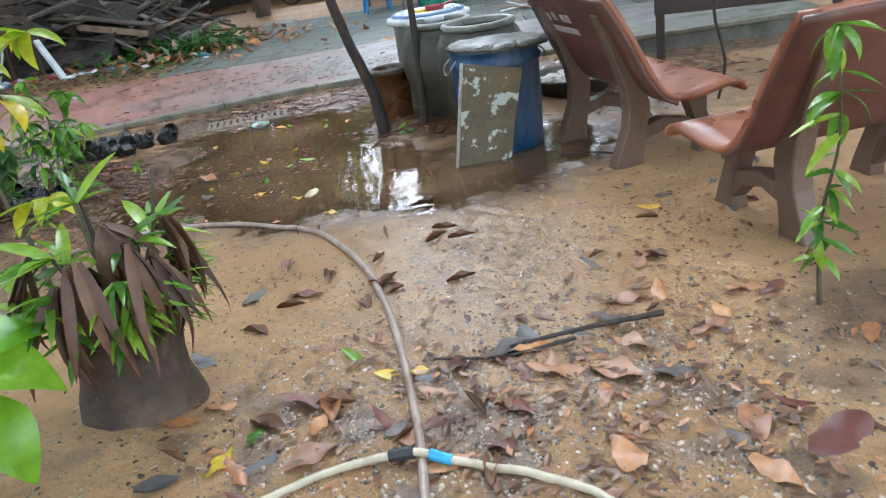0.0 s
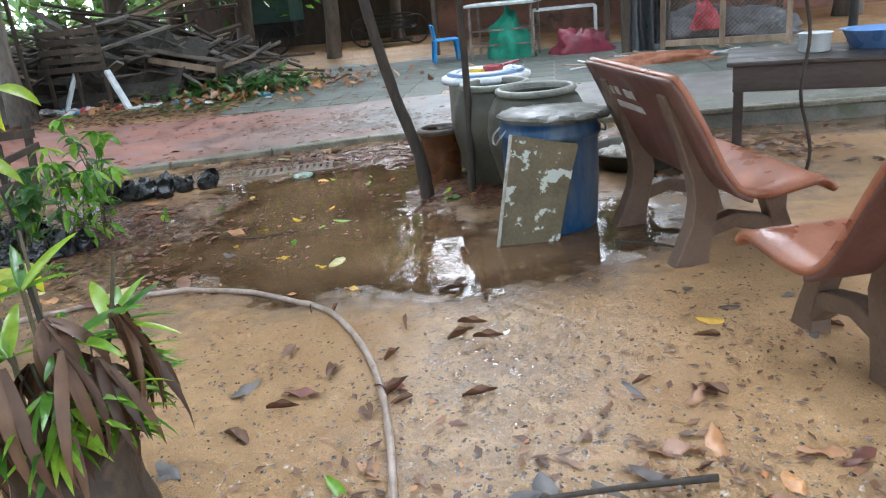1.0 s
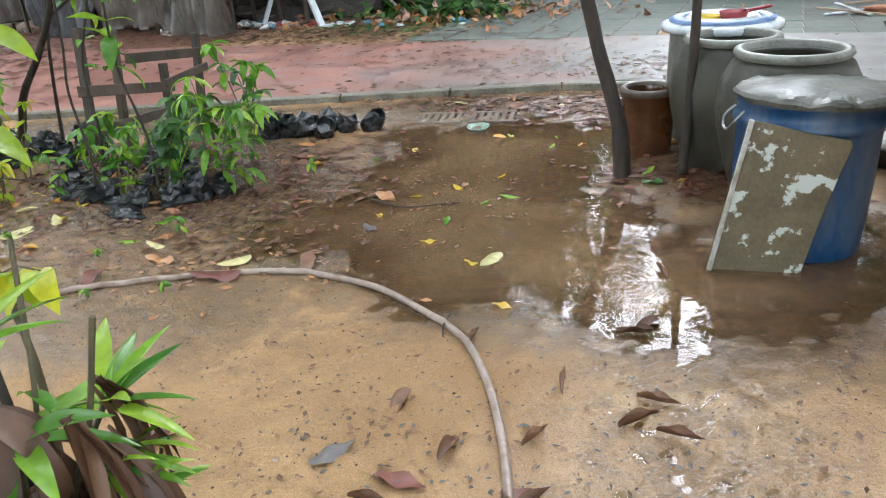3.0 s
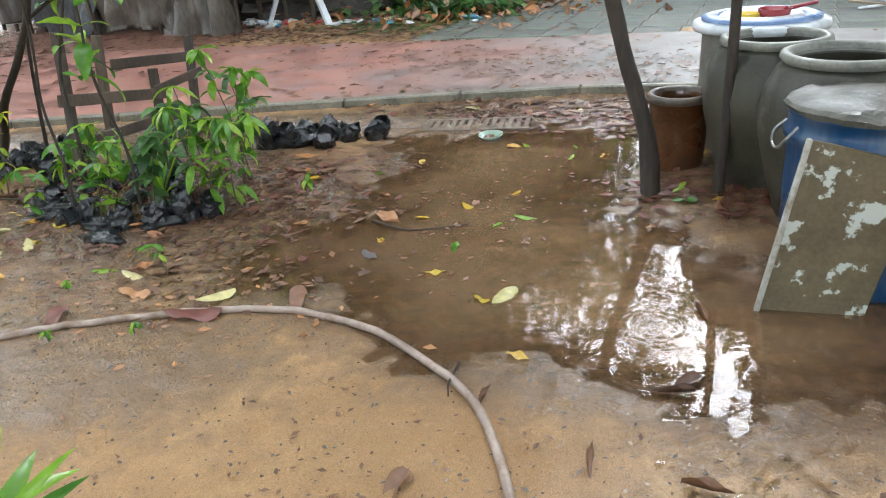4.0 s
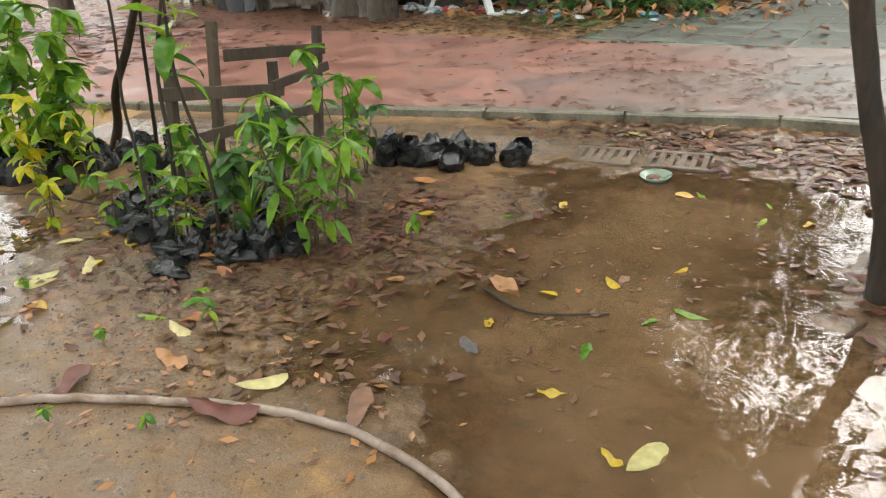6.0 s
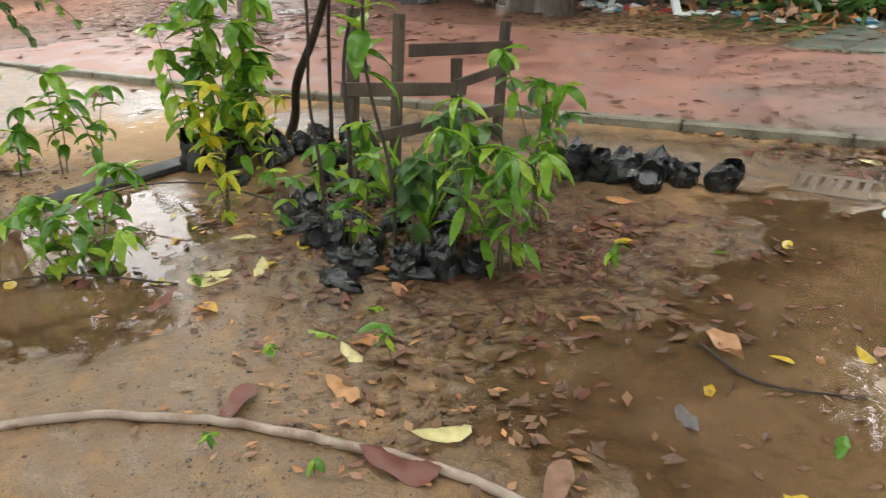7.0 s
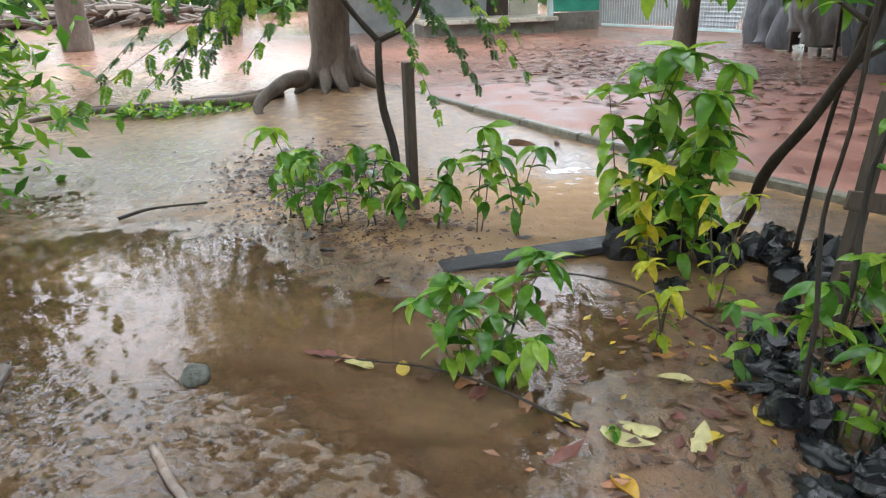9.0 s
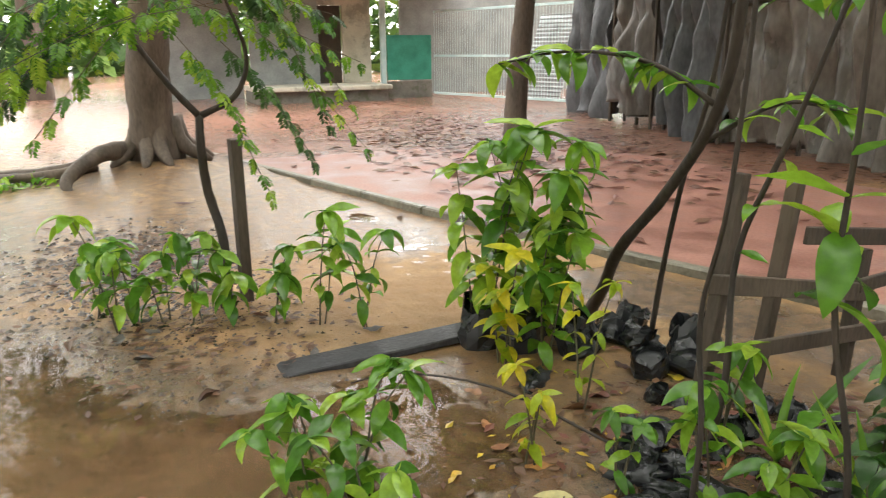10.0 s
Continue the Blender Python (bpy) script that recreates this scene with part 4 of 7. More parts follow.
def tree(at, label, trunk, radii, limbs, crown, leaves, size, material, seed, bark=GREY_BARK, name="tree", roots=0):
    """A tapering trunk, limbs that reach into the crown, and clumped leaves with gaps between the clumps. crown: centre and half sizes."""
    e = thing(name, label, "tree", (at[0], at[1], at[2] if len(at) > 2 else height(*at)))
    rng, nr = random.Random(seed), np.random.default_rng(seed)
    pts = smooth_path(trunk, 5)
    rad = np.interp(np.linspace(0, 1, len(pts)), np.linspace(0, 1, len(radii)), radii)
    bm = bmesh.new()
    tube(bm, pts, list(rad), 14, 0.16, rng)
    for k in range(roots):
        a = 6.28 * k / roots + rng.uniform(-0.3, 0.3)
        r = radii[0]
        tube(bm, smooth_path([(0.5 * r * math.cos(a), 0.5 * r * math.sin(a), r * 1.3), (1.0 * r * math.cos(a), 1.0 * r * math.sin(a), r * 0.45),
                              (2.0 * r * math.cos(a + 0.15), 2.0 * r * math.sin(a + 0.15), -0.05)], 4), [r * 0.5, r * 0.42, r * 0.38, r * 0.33, r * 0.3, r * 0.26, r * 0.22, r * 0.17, r * 0.1], 8, 0.15, rng)
    part("trunk", bm, bark, e, smooth=True)
    c, half = Vector(crown[0]), crown[1]
    clumps = []
    for k in range(limbs):
        q = Vector([nr.normal(0, 0.5) * h for h in half]) + c
        start = pts[int(len(pts) * rng.uniform(0.55, 0.98))]
        mid = (start + q) / 2 + Vector((0, 0, rng.uniform(-0.1, 0.25) * half[2]))
        bm = bmesh.new()
        r0 = radii[-1] * rng.uniform(0.5, 0.9)
        tube(bm, smooth_path([start, mid, q], 4), [r0 * (1 - 0.085 * i) for i in range(9)], 7, 0.1, rng)
        part("limb", bm, bark, e, smooth=True)
        clumps += [q, mid * 0.3 + q * 0.7]
    extra = [Vector([nr.uniform(-1, 1) * h * 0.85 for h in half]) + c for _ in range(limbs * 2)]
    clumps += [q for q in extra if sum(((q[i] - c[i]) / half[i]) ** 2 for i in range(3)) < 1]
    per = max(1, leaves // len(clumps))
    cen = np.concatenate([nr.normal(0, 1, (per, 3)) * np.array(half) * nr.uniform(0.13, 0.26) + np.array(q) for q in clumps])
    leaf_cloud("crown", cen, size, material, e, nr)
    return e


rng = random.Random(7)
nr = np.random.default_rng(7)

# the seedlings round the stake
for x, y, h in ((-6.25, 2.95, 0.36), (-6.1, 3.15, 0.42), (-6.05, 3.3, 0.34), (-5.9, 3.45, 0.45), (-5.85, 3.62, 0.35), (-5.75, 3.78, 0.4), (-5.7, 4.0, 0.62), (-5.6, 4.2, 0.5), (-6.0, 3.05, 0.6)):
    seedling((x, y), h, rng, BROAD, "young green seedling with drooping glossy leaves", 2, 0.13, 6, 0.25, group="seedlings round the stake", bare=0.35)
for x, y, h in ((-4.15, 3.6, 0.34), (-4.05, 3.72, 0.28), (-4.2, 3.75, 0.4)):
    seedling((x, y, -0.02), h, rng, BROAD, "low green seedling growing out of the puddle", 3, 0.11, 6, 0.5, group="seedlings in the puddle", bare=0.25)
# plants in black bags
for x, y, h, kinds, st, lf in ((-5.14, 4.66, 1.02, BROAD, 3, 0.18), (-5.0, 4.85, 0.85, BROAD, 3, 0.17), (-5.2, 4.95, 0.95, BROAD, 3, 0.18), (-4.9, 4.65, 0.55, BROAD_LIME, 3, 0.12), (-4.8, 4.8, 0.6, BROAD, 2, 0.14),
                               (-2.86, 4.86, 0.66, NARROW, 4, 0.13), (-2.75, 4.9, 0.5, NARROW, 3, 0.12), (-2.95, 5.3, 0.78, BROAD, 3, 0.1), (-3.2, 4.72, 0.42, BROAD_DEEP, 3, 0.11), (-3.4, 4.62, 0.4, BROAD, 3, 0.1),
                               (-3.1, 4.95, 0.5, BROAD_DEEP, 2, 0.11), (-3.62, 4.65, 0.38, BROAD, 2, 0.1), (-3.5, 5.2, 0.45, BROAD_DEEP, 3, 0.11), (-3.9, 4.95, 0.4, BROAD, 2, 0.1),
                               (-4.1, 4.35, 0.36, BROAD_LIME, 3, 0.075), (-4.35, 4.7, 0.5, BROAD_LIME, 2, 0.08), (-3.85, 4.5, 0.3, BROAD, 2, 0.08), (-3.3, 5.75, 0.55, BROAD_DEEP, 2, 0.1)):
    seedling((x, y), h, rng, kinds, "leafy young plant in a black nursery bag", st, lf, 6, 0.22, "nursery_plant", "plant", "nursery plants", 0.3)
# strap leaves between the bags
for x, y in ((-3.28, 4.9), (-3.75, 5.05)):
    e = thing("strap_leaf_plant", "tuft of long upright strap leaves", "plant", (x, y, height(x, y)), "strap leaf tufts")
    for k in range(9):
        add_leaf(e, [leaf_mesh("leaf", GREEN, width=0.085, droop=rng.uniform(0.2, 1.2), fold=0.5, segs=6)], (0, 0, 0), 40 * k + rng.uniform(-15, 15), rng.uniform(45, 80), rng.uniform(0.3, 0.5), rng)
# tiny sprouts in the mud
for x, y in ((-2.45, 5.12), (-2.57, 4.17), (-3.62, 3.95), (-2.9, 3.9), (-2.3, 3.7), (-2.6, 3.55)):
    seedling((x, y), 0.16 if y > 4 else 0.05, rng, BROAD, "tiny green sprout standing in the mud", 1, 0.06 if y > 4 else 0.035, 4, 0.2, "sprout", "plant", "sprouts", 0.7, 0.0025)

# saplings between the bags
def sapling(at, way, radii, label, leaves=(), kinds=BROAD, size=0.14, bark=BARK, branch=()):
    e = thing("sapling", label, "sapling", (*at, height(*at)))
    pts = smooth_path(way, 5)
    bm = bmesh.new()
    tube(bm, pts, list(np.interp(np.linspace(0, 1, len(pts)), np.linspace(0, 1, len(radii)), radii)), 8, 0.12, rng)
    part("trunk", bm, bark, e, smooth=True)
    for b in branch:
        bm = bmesh.new()
        q = smooth_path(b, 4)
        tube(bm, q, [radii[-1] * (0.9 - 0.6 * i / len(q)) for i in range(len(q))], 6)
        part("branch", bm, bark, e, smooth=True)
        for p in q[2:]:
            for _ in range(3):
                add_leaf(e, kinds, tuple(p), rng.uniform(0, 360), rng.uniform(-40, 30), size * rng.uniform(0.7, 1.2), rng)
    for t in leaves:
        p = pts[int(t * (len(pts) - 1))]
        add_leaf(e, kinds, tuple(p), rng.uniform(0, 360), rng.uniform(-30, 40), size * rng.uniform(0.7, 1.2), rng)
    return e


sapling((-5.3, 5.35), [(0, 0, 0), (0.12, 0, 0.18), (0.35, -0.08, 0.45), (0.7, -0.12, 0.78), (1.0, -0.16, 1.15), (1.12, -0.2, 1.6), (1.15, -0.2, 2.6)], [0.036, 0.03, 0.026, 0.022, 0.02, 0.014],
        "leaning dark sapling growing between nursery bags", (), BROAD, 0.16, BARK,
        ([(1.0, -0.16, 1.15), (0.8, -0.3, 1.3), (0.55, -0.5, 1.35), (0.3, -0.7, 1.3)], [(1.1, -0.2, 1.5), (1.3, 0.1, 1.55), (1.5, 0.4, 1.5)], [(0.9, -0.15, 1.0), (0.95, 0.2, 1.15), (1.0, 0.5, 1.1)]))
sapling((-4.85, 5.4), [(0, 0, 0), (0.06, 0, 0.4), (0.2, -0.05, 0.8), (0.4, -0.1, 1.3), (0.5, -0.1, 2.2)], [0.014, 0.012, 0.01, 0.007], "thin bare sapling beside the wooden frame", (0.95, 0.9))
sapling((-3.62, 4.58), [(0, 0, -0.02), (0.02, 0, 0.3), (-0.04, 0.02, 0.62), (0.03, 0.02, 1.0), (0.06, 0.03, 1.9)], [0.009, 0.008, 0.007, 0.006], "thin dark upright sapling stem")
sapling((-3.21, 4.67), [(0, 0, -0.02), (-0.02, 0.02, 0.35), (-0.1, 0.0, 0.75), (-0.13, 0.04, 1.2), (-0.16, 0.05, 2.0)], [0.009, 0.008, 0.007, 0.006], "thin dark upright sapling stem", (0.5, 0.53, 0.56, 0.58, 0.6, 0.62, 0.64, 0.66, 0.68, 0.7), BROAD, 0.2)
sapling((-3.9, 4.9), [(0, 0, -0.02), (0.05, 0.0, 0.3), (0.0, 0.05, 0.7), (0.12, 0.1, 1.1), (0.3, 0.15, 1.7)], [0.013, 0.011, 0.009, 0.007], "crooked dark sapling among black bags", (0.5, 0.6, 0.62, 0.7, 0.78), BROAD, 0.13)

# the forked sapling with feathery leaves beside the stake
feather = thing("feathery_sapling", "forked dark sapling with feathery drooping leaves", "sapling", (-6.05, 3.58, height(-6.05, 3.58)))
bm = bmesh.new()
main = smooth_path([(0, 0, 0), (-0.02, 0.02, 0.35), (-0.08, -0.03, 0.62), (0.0, -0.05, 0.86), (-0.05, -0.04, 1.0)], 5)
tube(bm, main, [0.028 - 0.0004 * i for i in range(len(main))], 9, 0.15, rng)
part("trunk", bm, BARK, feather, smooth=True)
for way in ([(-0.05, -0.04, 1.0), (-0.08, -0.2, 1.2), (-0.1, -0.36, 1.5), (-0.1, -0.5, 2.1)], [(-0.05, -0.04, 1.0), (-0.02, 0.14, 1.1), (0.02, 0.2, 1.3), (0.05, 0.1, 1.6)]):
    bm = bmesh.new()
    q = smooth_path(way, 5)
    tube(bm, q, [0.019 - 0.0008 * i for i in range(len(q))], 7, 0.15, rng)
    part("limb", bm, BARK, feather, smooth=True)


def spray_mesh(material, seed):
    """A hanging side leaf of a feathery frond: a thin midrib with two rows of narrow blades."""
    r, bm = random.Random(seed), bmesh.new()
    blade(bm, Matrix.Identity(4), 1.0, 0.02, 0.5, segs=10)
    for k in range(1, 10):
        t = k / 10
        for s in (-1, 1):
            blade(bm, pose(t * (1 - 0.06 * t), 0, -0.24 * t * t, 0, 0, s * r.uniform(48, 70)) @ pose(0, 0, 0, r.uniform(-20, 20), r.uniform(5, 25), 0), 0.42 * (1.1 - 0.6 * t), 0.12, 0.3, segs=2)
    bmesh.ops.remove_doubles(bm, verts=bm.verts, dist=0.035)
    me = bpy.data.meshes.new("leaflet")
    bm.to_mesh(me)
    bm.free()
    me.materials.append(material)
    return me


LEAFLETS = {m.name: [spray_mesh(m, d) for d in (1, 2, 3)] for m in (GREEN, DEEP)}


def frond(parent, start, end, sag, n, leaflet, material, label=""):
    """A feathery leaf: a thin stalk with pairs of narrow leaflets that hang."""
    a, b = Vector(start), Vector(end)
    mid = (a + b) / 2 + Vector((0, 0, sag))
    way = smooth_path([a, mid, b], n)
    bm = bmesh.new()
    d = (b - a).normalized()
    head = math.degrees(math.atan2(d.y, d.x))
    tube(bm, way, 0.0025, 4)
    stalk = part("frond", bm, STEM, parent, label, smooth=True)
    for i, p in enumerate(way):
        if i > 1:
            for s in (-1, 1):
                add_leaf(stalk, LEAFLETS[material.name], tuple(p), head + s * rng.uniform(40, 70), rng.uniform(-75, -20), leaflet * rng.uniform(0.85, 1.2) * (1 - 0.35 * i / len(way)), rng, "leaflet")


for k in range(20):
    base = Vector((0.1 + rng.uniform(-0.3, 0.35), rng.uniform(-0.6, 0.3), rng.uniform(1.3, 1.75)))
    out = Vector((rng.uniform(-0.2, 0.6), rng.choice((-1, -1, 1)) * rng.uniform(0.35, 1.15), rng.uniform(-0.8, -0.15)))
    frond(feather, base, base + out, rng.uniform(0.02, 0.16), 6, 0.13, GREEN if k % 3 else DEEP)
stake = thing("wooden_stake", "dark square wooden stake driven into the mud", "stake", (-6.1, 3.7, height(-6.1, 3.7)))
bm = bmesh.new()
box(bm, (0.07, 0.055, 0.95), pose(0, 0, 0.4, 0.5, 0.8, 12), 0.004)
part("post", bm, OLD_WOOD, stake)

# ---- the near potted palm and the plants beside it ----
rng = random.Random(4)
MUD = surface("mud_caked_clay", (0.024, 0.016, 0.011), (0.065, 0.042, 0.027), 5, (0.5, 0.8), 0.8, 30, stain=(0.1, 0.07, 0.045), stain_scale=4)
px, py = -1.17, 2.2
palm_pot = thing("planter", "mud-caked round planter under dead palm leaves", "planter", (px, py, -0.02))
bm = bmesh.new()
lathe(bm, [(0, 0), (0.215, 0), (0.21, 0.04), (0.19, 0.12), (0.178, 0.2), (0.175, 0.28), (0.18, 0.36), (0.188, 0.39), (0.175, 0.395), (0.165, 0.33), (0, 0.31)], 40, wobble=0.09)
for v in bm.verts:
    v.co *= 1 + 0.09 * noise.noise(v.co * 7)
part("body", bm, MUD, palm_pot, smooth=True)
bm = bmesh.new()
lathe(bm, [(0.155, 0.34), (0.1, 0.37), (0, 0.38)], 24, wobble=0.06)
part("soil_fill", bm, SOIL, palm_pot, "dark crumbly soil")
palm = thing("potted_palm", "clump of palm with green and hanging dead leaves", "palm", (px, py, 0.36))
for k in range(13):
    a = rng.uniform(0, 6.28)
    r, h = rng.uniform(0.02, 0.15), rng.uniform(0.06, 0.42)
    top = Vector((r * math.cos(a) * 1.6, r * math.sin(a) * 1.6, h))
    bm = bmesh.new()
    tube(bm, [(r * math.cos(a) * 0.5, r * math.sin(a) * 0.5, 0), tuple(top)], 0.006, 6)
    part("stalk", bm, STEM, palm)
    dead = k % 4 == 0
    kinds = [leaf_mesh("leaf", DRY_PALM if dead else GREEN, width=0.18, droop=rng.uniform(0.9, 1.6) if dead else rng.uniform(0.3, 0.9), fold=0.35, segs=7) for _ in range(2)]
    for j in range(7):
        add_leaf(palm, kinds, tuple(top), math.degrees(a) + (j - 3) * 26, rng.uniform(-60, -20) if dead else rng.uniform(-25, 45), rng.uniform(0.18, 0.27), rng)
for ang, reach, z in ((-100, 0.2, 0.28), (-78, 0.23, 0.36), (-55, 0.2, 0.26), (-38, 0.24, 0.38), (-15, 0.22, 0.3), (5, 0.25, 0.4), (25, 0.22, 0.3), (50, 0.2, 0.36), (200, 0.2, 0.34)):
    kinds = [leaf_mesh("leaf", DRY_PALM, width=0.1, droop=rng.uniform(0.4, 1.0), fold=0.6, segs=7, wave=0.2) for _ in range(2)]
    for j in range(7):
        add_leaf(palm, kinds, (reach * math.cos(radians(ang)) + rng.uniform(-0.02, 0.02), reach * math.sin(radians(ang)) + rng.uniform(-0.02, 0.02), z - 0.06), ang + (j - 2.5) * 13, rng.uniform(-85, -45), rng.uniform(0.26, 0.38), rng, "dead_leaf")
for k in range(16):
    ang = rng.uniform(-130, 60)
    kinds = [leaf_mesh("leaf", GREEN, width=0.14, droop=rng.uniform(0.3, 0.9), fold=0.35, segs=6)]
    for j in range(5):
        add_leaf(palm, kinds, (0.2 * math.cos(radians(ang)), 0.2 * math.sin(radians(ang)), 0.02 + 0.012 * k), ang + (j - 2) * 24, rng.uniform(-30, 30), rng.uniform(0.13, 0.2), rng)
bm = bmesh.new()
tube(bm, smooth_path([(0.0, 0.06, 0.0), (-0.03, 0.08, 0.2), (-0.06, 0.1, 0.46)], 4), [0.012, 0.012, 0.011, 0.011, 0.01, 0.01, 0.008, 0.007, 0.006], 7)
part("old_stalk", bm, surface("blackened_stalk", (0.012, 0.01, 0.008), (0.035, 0.028, 0.02), 12, (0.5, 0.8), 0.2), palm, "blackened dead stalk")
for k, (dx, dy, top) in enumerate(((0.2, 0.14, 0.46), (-0.2, 0.3, 0.5))):
    bm = bmesh.new()
    tube(bm, smooth_path([(dx * 0.3, dy * 0.3, 0.0), (dx * 0.7, dy * 0.7, 0.2), (dx, dy, top)], 4), 0.006, 6)
    part("old_stalk", bm, STEM, palm)

yellow = thing("yellow_sapling", "slim sapling with lime and yellow leaves", "sapling", (-1.72, 2.66, height(-1.72, 2.66)))
way = smooth_path([(0, 0, 0), (0.04, 0.0, 0.4), (-0.03, 0.02, 0.8), (0.1, 0.0, 1.05), (0.2, -0.03, 1.28)], 5)
bm = bmesh.new()
tube(bm, way, [0.012 - 0.0003 * i for i in range(len(way))], 7)
part("stem", bm, STEM, yellow, smooth=True)
tips = []
for k in range(9):
    p = way[(8, 11, 14, 16, 18, 19, 20, 20, 20)[k]]
    a = 2.4 * k
    q = p + Vector((0.17 * math.cos(a), -0.17 * abs(math.sin(a)), rng.uniform(-0.02, 0.08)))
    bm = bmesh.new()
    tube(bm, [tuple(p), tuple((p + q) / 2 + Vector((0, 0, 0.02))), tuple(q)], 0.003, 5)
    part("twig", bm, STEM, yellow)
    tips += [q, q, (p + q) / 2]
for k in range(54):
    p = rng.choice(tips)
    add_leaf(yellow, BROAD_LIME, tuple(p), rng.uniform(160, 380), rng.uniform(-40, 25), rng.uniform(0.11, 0.2), rng)
for k in range(12):
    add_leaf(yellow, BROAD, tuple(way[rng.choice((14, 17, 19))]), rng.uniform(90, 270), rng.uniform(-30, 30), rng.uniform(0.1, 0.15), rng)

big = thing("broad_leaf_plant", "plant with large glossy bright green leaves", "plant", (-1.46, 1.71, height(-1.46, 1.71)))
for ang, pitch, size, x, z in ((15, -20, 0.34, 0.05, 0.5), (-15, -45, 0.32, 0.08, 0.38), (40, 5, 0.34, 0.0, 0.5), (100, -10, 0.33, 0.0, 0.5), (180, 0, 0.36, 0.0, 0.5), (250, -20, 0.34, 0, 0.46)):
    bm = bmesh.new()
    q = Vector((x * math.cos(radians(ang)), x * math.sin(radians(ang)), z))
    tube(bm, smooth_path([(0, 0, 0), (0.01, 0, z * 0.6), tuple(q)], 3), 0.008, 6)
    part("stalk", bm, STEM, big)
    add_leaf(big, [leaf_mesh("leaf", FRESH, width=0.62, droop=0.7, fold=0.2, segs=9, wave=0.1)], tuple(q), ang, pitch, size, rng)

shoot = thing("shrub_seedling", "glossy green seedling by the bench", "plant", (1.2, 2.36, height(1.2, 2.36)))
way = smooth_path([(0, 0, 0), (0.0, 0.03, 0.3), (0.04, 0.02, 0.6), (0.0, 0.0, 0.95)], 5)
bm = bmesh.new()
tube(bm, way, [0.009 - 0.0004 * i for i in range(len(way))], 7)
part("stem", bm, STEM, shoot, smooth=True)
for k in range(46):
    p = way[rng.randrange(3, len(way))]
    add_leaf(shoot, NARROW, tuple(p), rng.uniform(0, 360), rng.uniform(-55, 15), rng.uniform(0.1, 0.17), rng)

# ---- the slim trees by the jars ----
tree((-0.68, 5.66), "slim leaning dark tree standing at the puddle's edge", [(0, 0, -0.05), (-0.03, 0, 0.3), (-0.16, 0.0, 0.75), (-0.27, 0.0, 1.25), (-0.36, 0.0, 1.8), (-0.5, 0, 2.6), (-0.4, 0.1, 3.6)],
     [0.054, 0.042, 0.037, 0.035, 0.031, 0.027], 7, ((-0.5, 0.4, 4.0), (0.8, 1.0, 0.8)), 2200, 0.12, DEEP, 11, BARK)
tree((-0.36, 5.68), "thin dark pole-like tree beside the clay jars", [(0, 0, -0.05), (0.02, 0, 0.5), (0.02, 0.02, 1.2), (0.0, 0.0, 2.0), (0.05, 0, 3.0)], [0.028, 0.024, 0.021, 0.018],
     5, ((0.7, 0.5, 3.3), (0.6, 0.6, 0.6)), 900, 0.12, DEEP, 12, BARK)

# ---- nursery bags, frame, plank and litter by the seedlings ----
def bag_mesh(seed):
    """A creased polythene bag of soil with a torn, folded top."""
    r = random.Random(seed)
    bm = bmesh.new()
    n, rings = 14, []
    for k, (rad, z) in enumerate(((0.05, 0), (0.062, 0.01), (0.066, 0.06), (0.062, 0.1), (0.066, 0.13), (0.058, 0.15), (0.052, 0.13), (0.045, 0.11))):
        rings.append([bm.verts.new((rad * math.cos(6.283 * i / n) * (1 + r.uniform(-0.14, 0.14)), rad * math.sin(6.283 * i / n) * (1 + r.uniform(-0.14, 0.14)),
                                    z + (r.uniform(-0.03, 0.035) if k in (4, 5) else 0))) for i in range(n)])
    for a, b in zip(rings, rings[1:]):
        for i in range(n):
            bm.faces.new((a[i], a[(i + 1) % n], b[(i + 1) % n], b[i]))
    bm.faces.new(rings[0])
    bm.faces.new(rings[-1])
    me = bpy.data.meshes.new("bag")
    bm.to_mesh(me)
    bm.free()
    me.materials.append(BAG)
    return me


BAGS = [bag_mesh(s) for s in range(5)]


def bag(x, y, rng, scale=1.0, tip=12):
    e = tagged(new("nursery_bag", rng.choice(BAGS)), "crumpled black polythene nursery bag with soil", "bag", "nursery bags")
    e.matrix_basis = pose(x, y, height(x, y) - 0.008, rng.uniform(-tip, tip), rng.uniform(-tip, tip), rng.uniform(0, 360)) @ Matrix.Diagonal((scale, scale, scale * rng.uniform(0.6, 0.95), 1))


rng = random.Random(21)
for x, y in ((-3.36, 5.98), (-3.25, 6.06), (-3.1, 6.08), (-2.98, 6.12), (-3.02, 6.22), (-2.88, 6.28), (-2.74, 6.36), (-3.45, 6.05), (-3.2, 6.2)):
    bag(x, y, rng, rng.uniform(1.15, 1.45), 38)
for x, y in ((-2.93, 4.7), (-2.85, 4.8), (-3.04, 4.6), (-3.2, 4.52), (-3.02, 4.78)):
    bag(x, y, rng, rng.uniform(0.9, 1.15), 14)
for x, y in ((-5.16, 4.66), (-5.05, 4.8), (-5.22, 4.95)):
    bag(x, y, rng, 1.75, 4)
for k in range(34):
    a, r = rng.uniform(0, 6.28), rng.uniform(0, 1) ** 0.5
    bag(-3.75 + 0.75 * r * math.cos(a) + rng.uniform(-0.1, 0.1), 4.98 + 0.52 * r * math.sin(a), rng, rng.uniform(0.55, 0.85), 60)
for k in range(10):
    bag(rng.uniform(-5.1, -4.4), rng.uniform(5.0, 5.5), rng, rng.uniform(1.0, 1.5), 40)

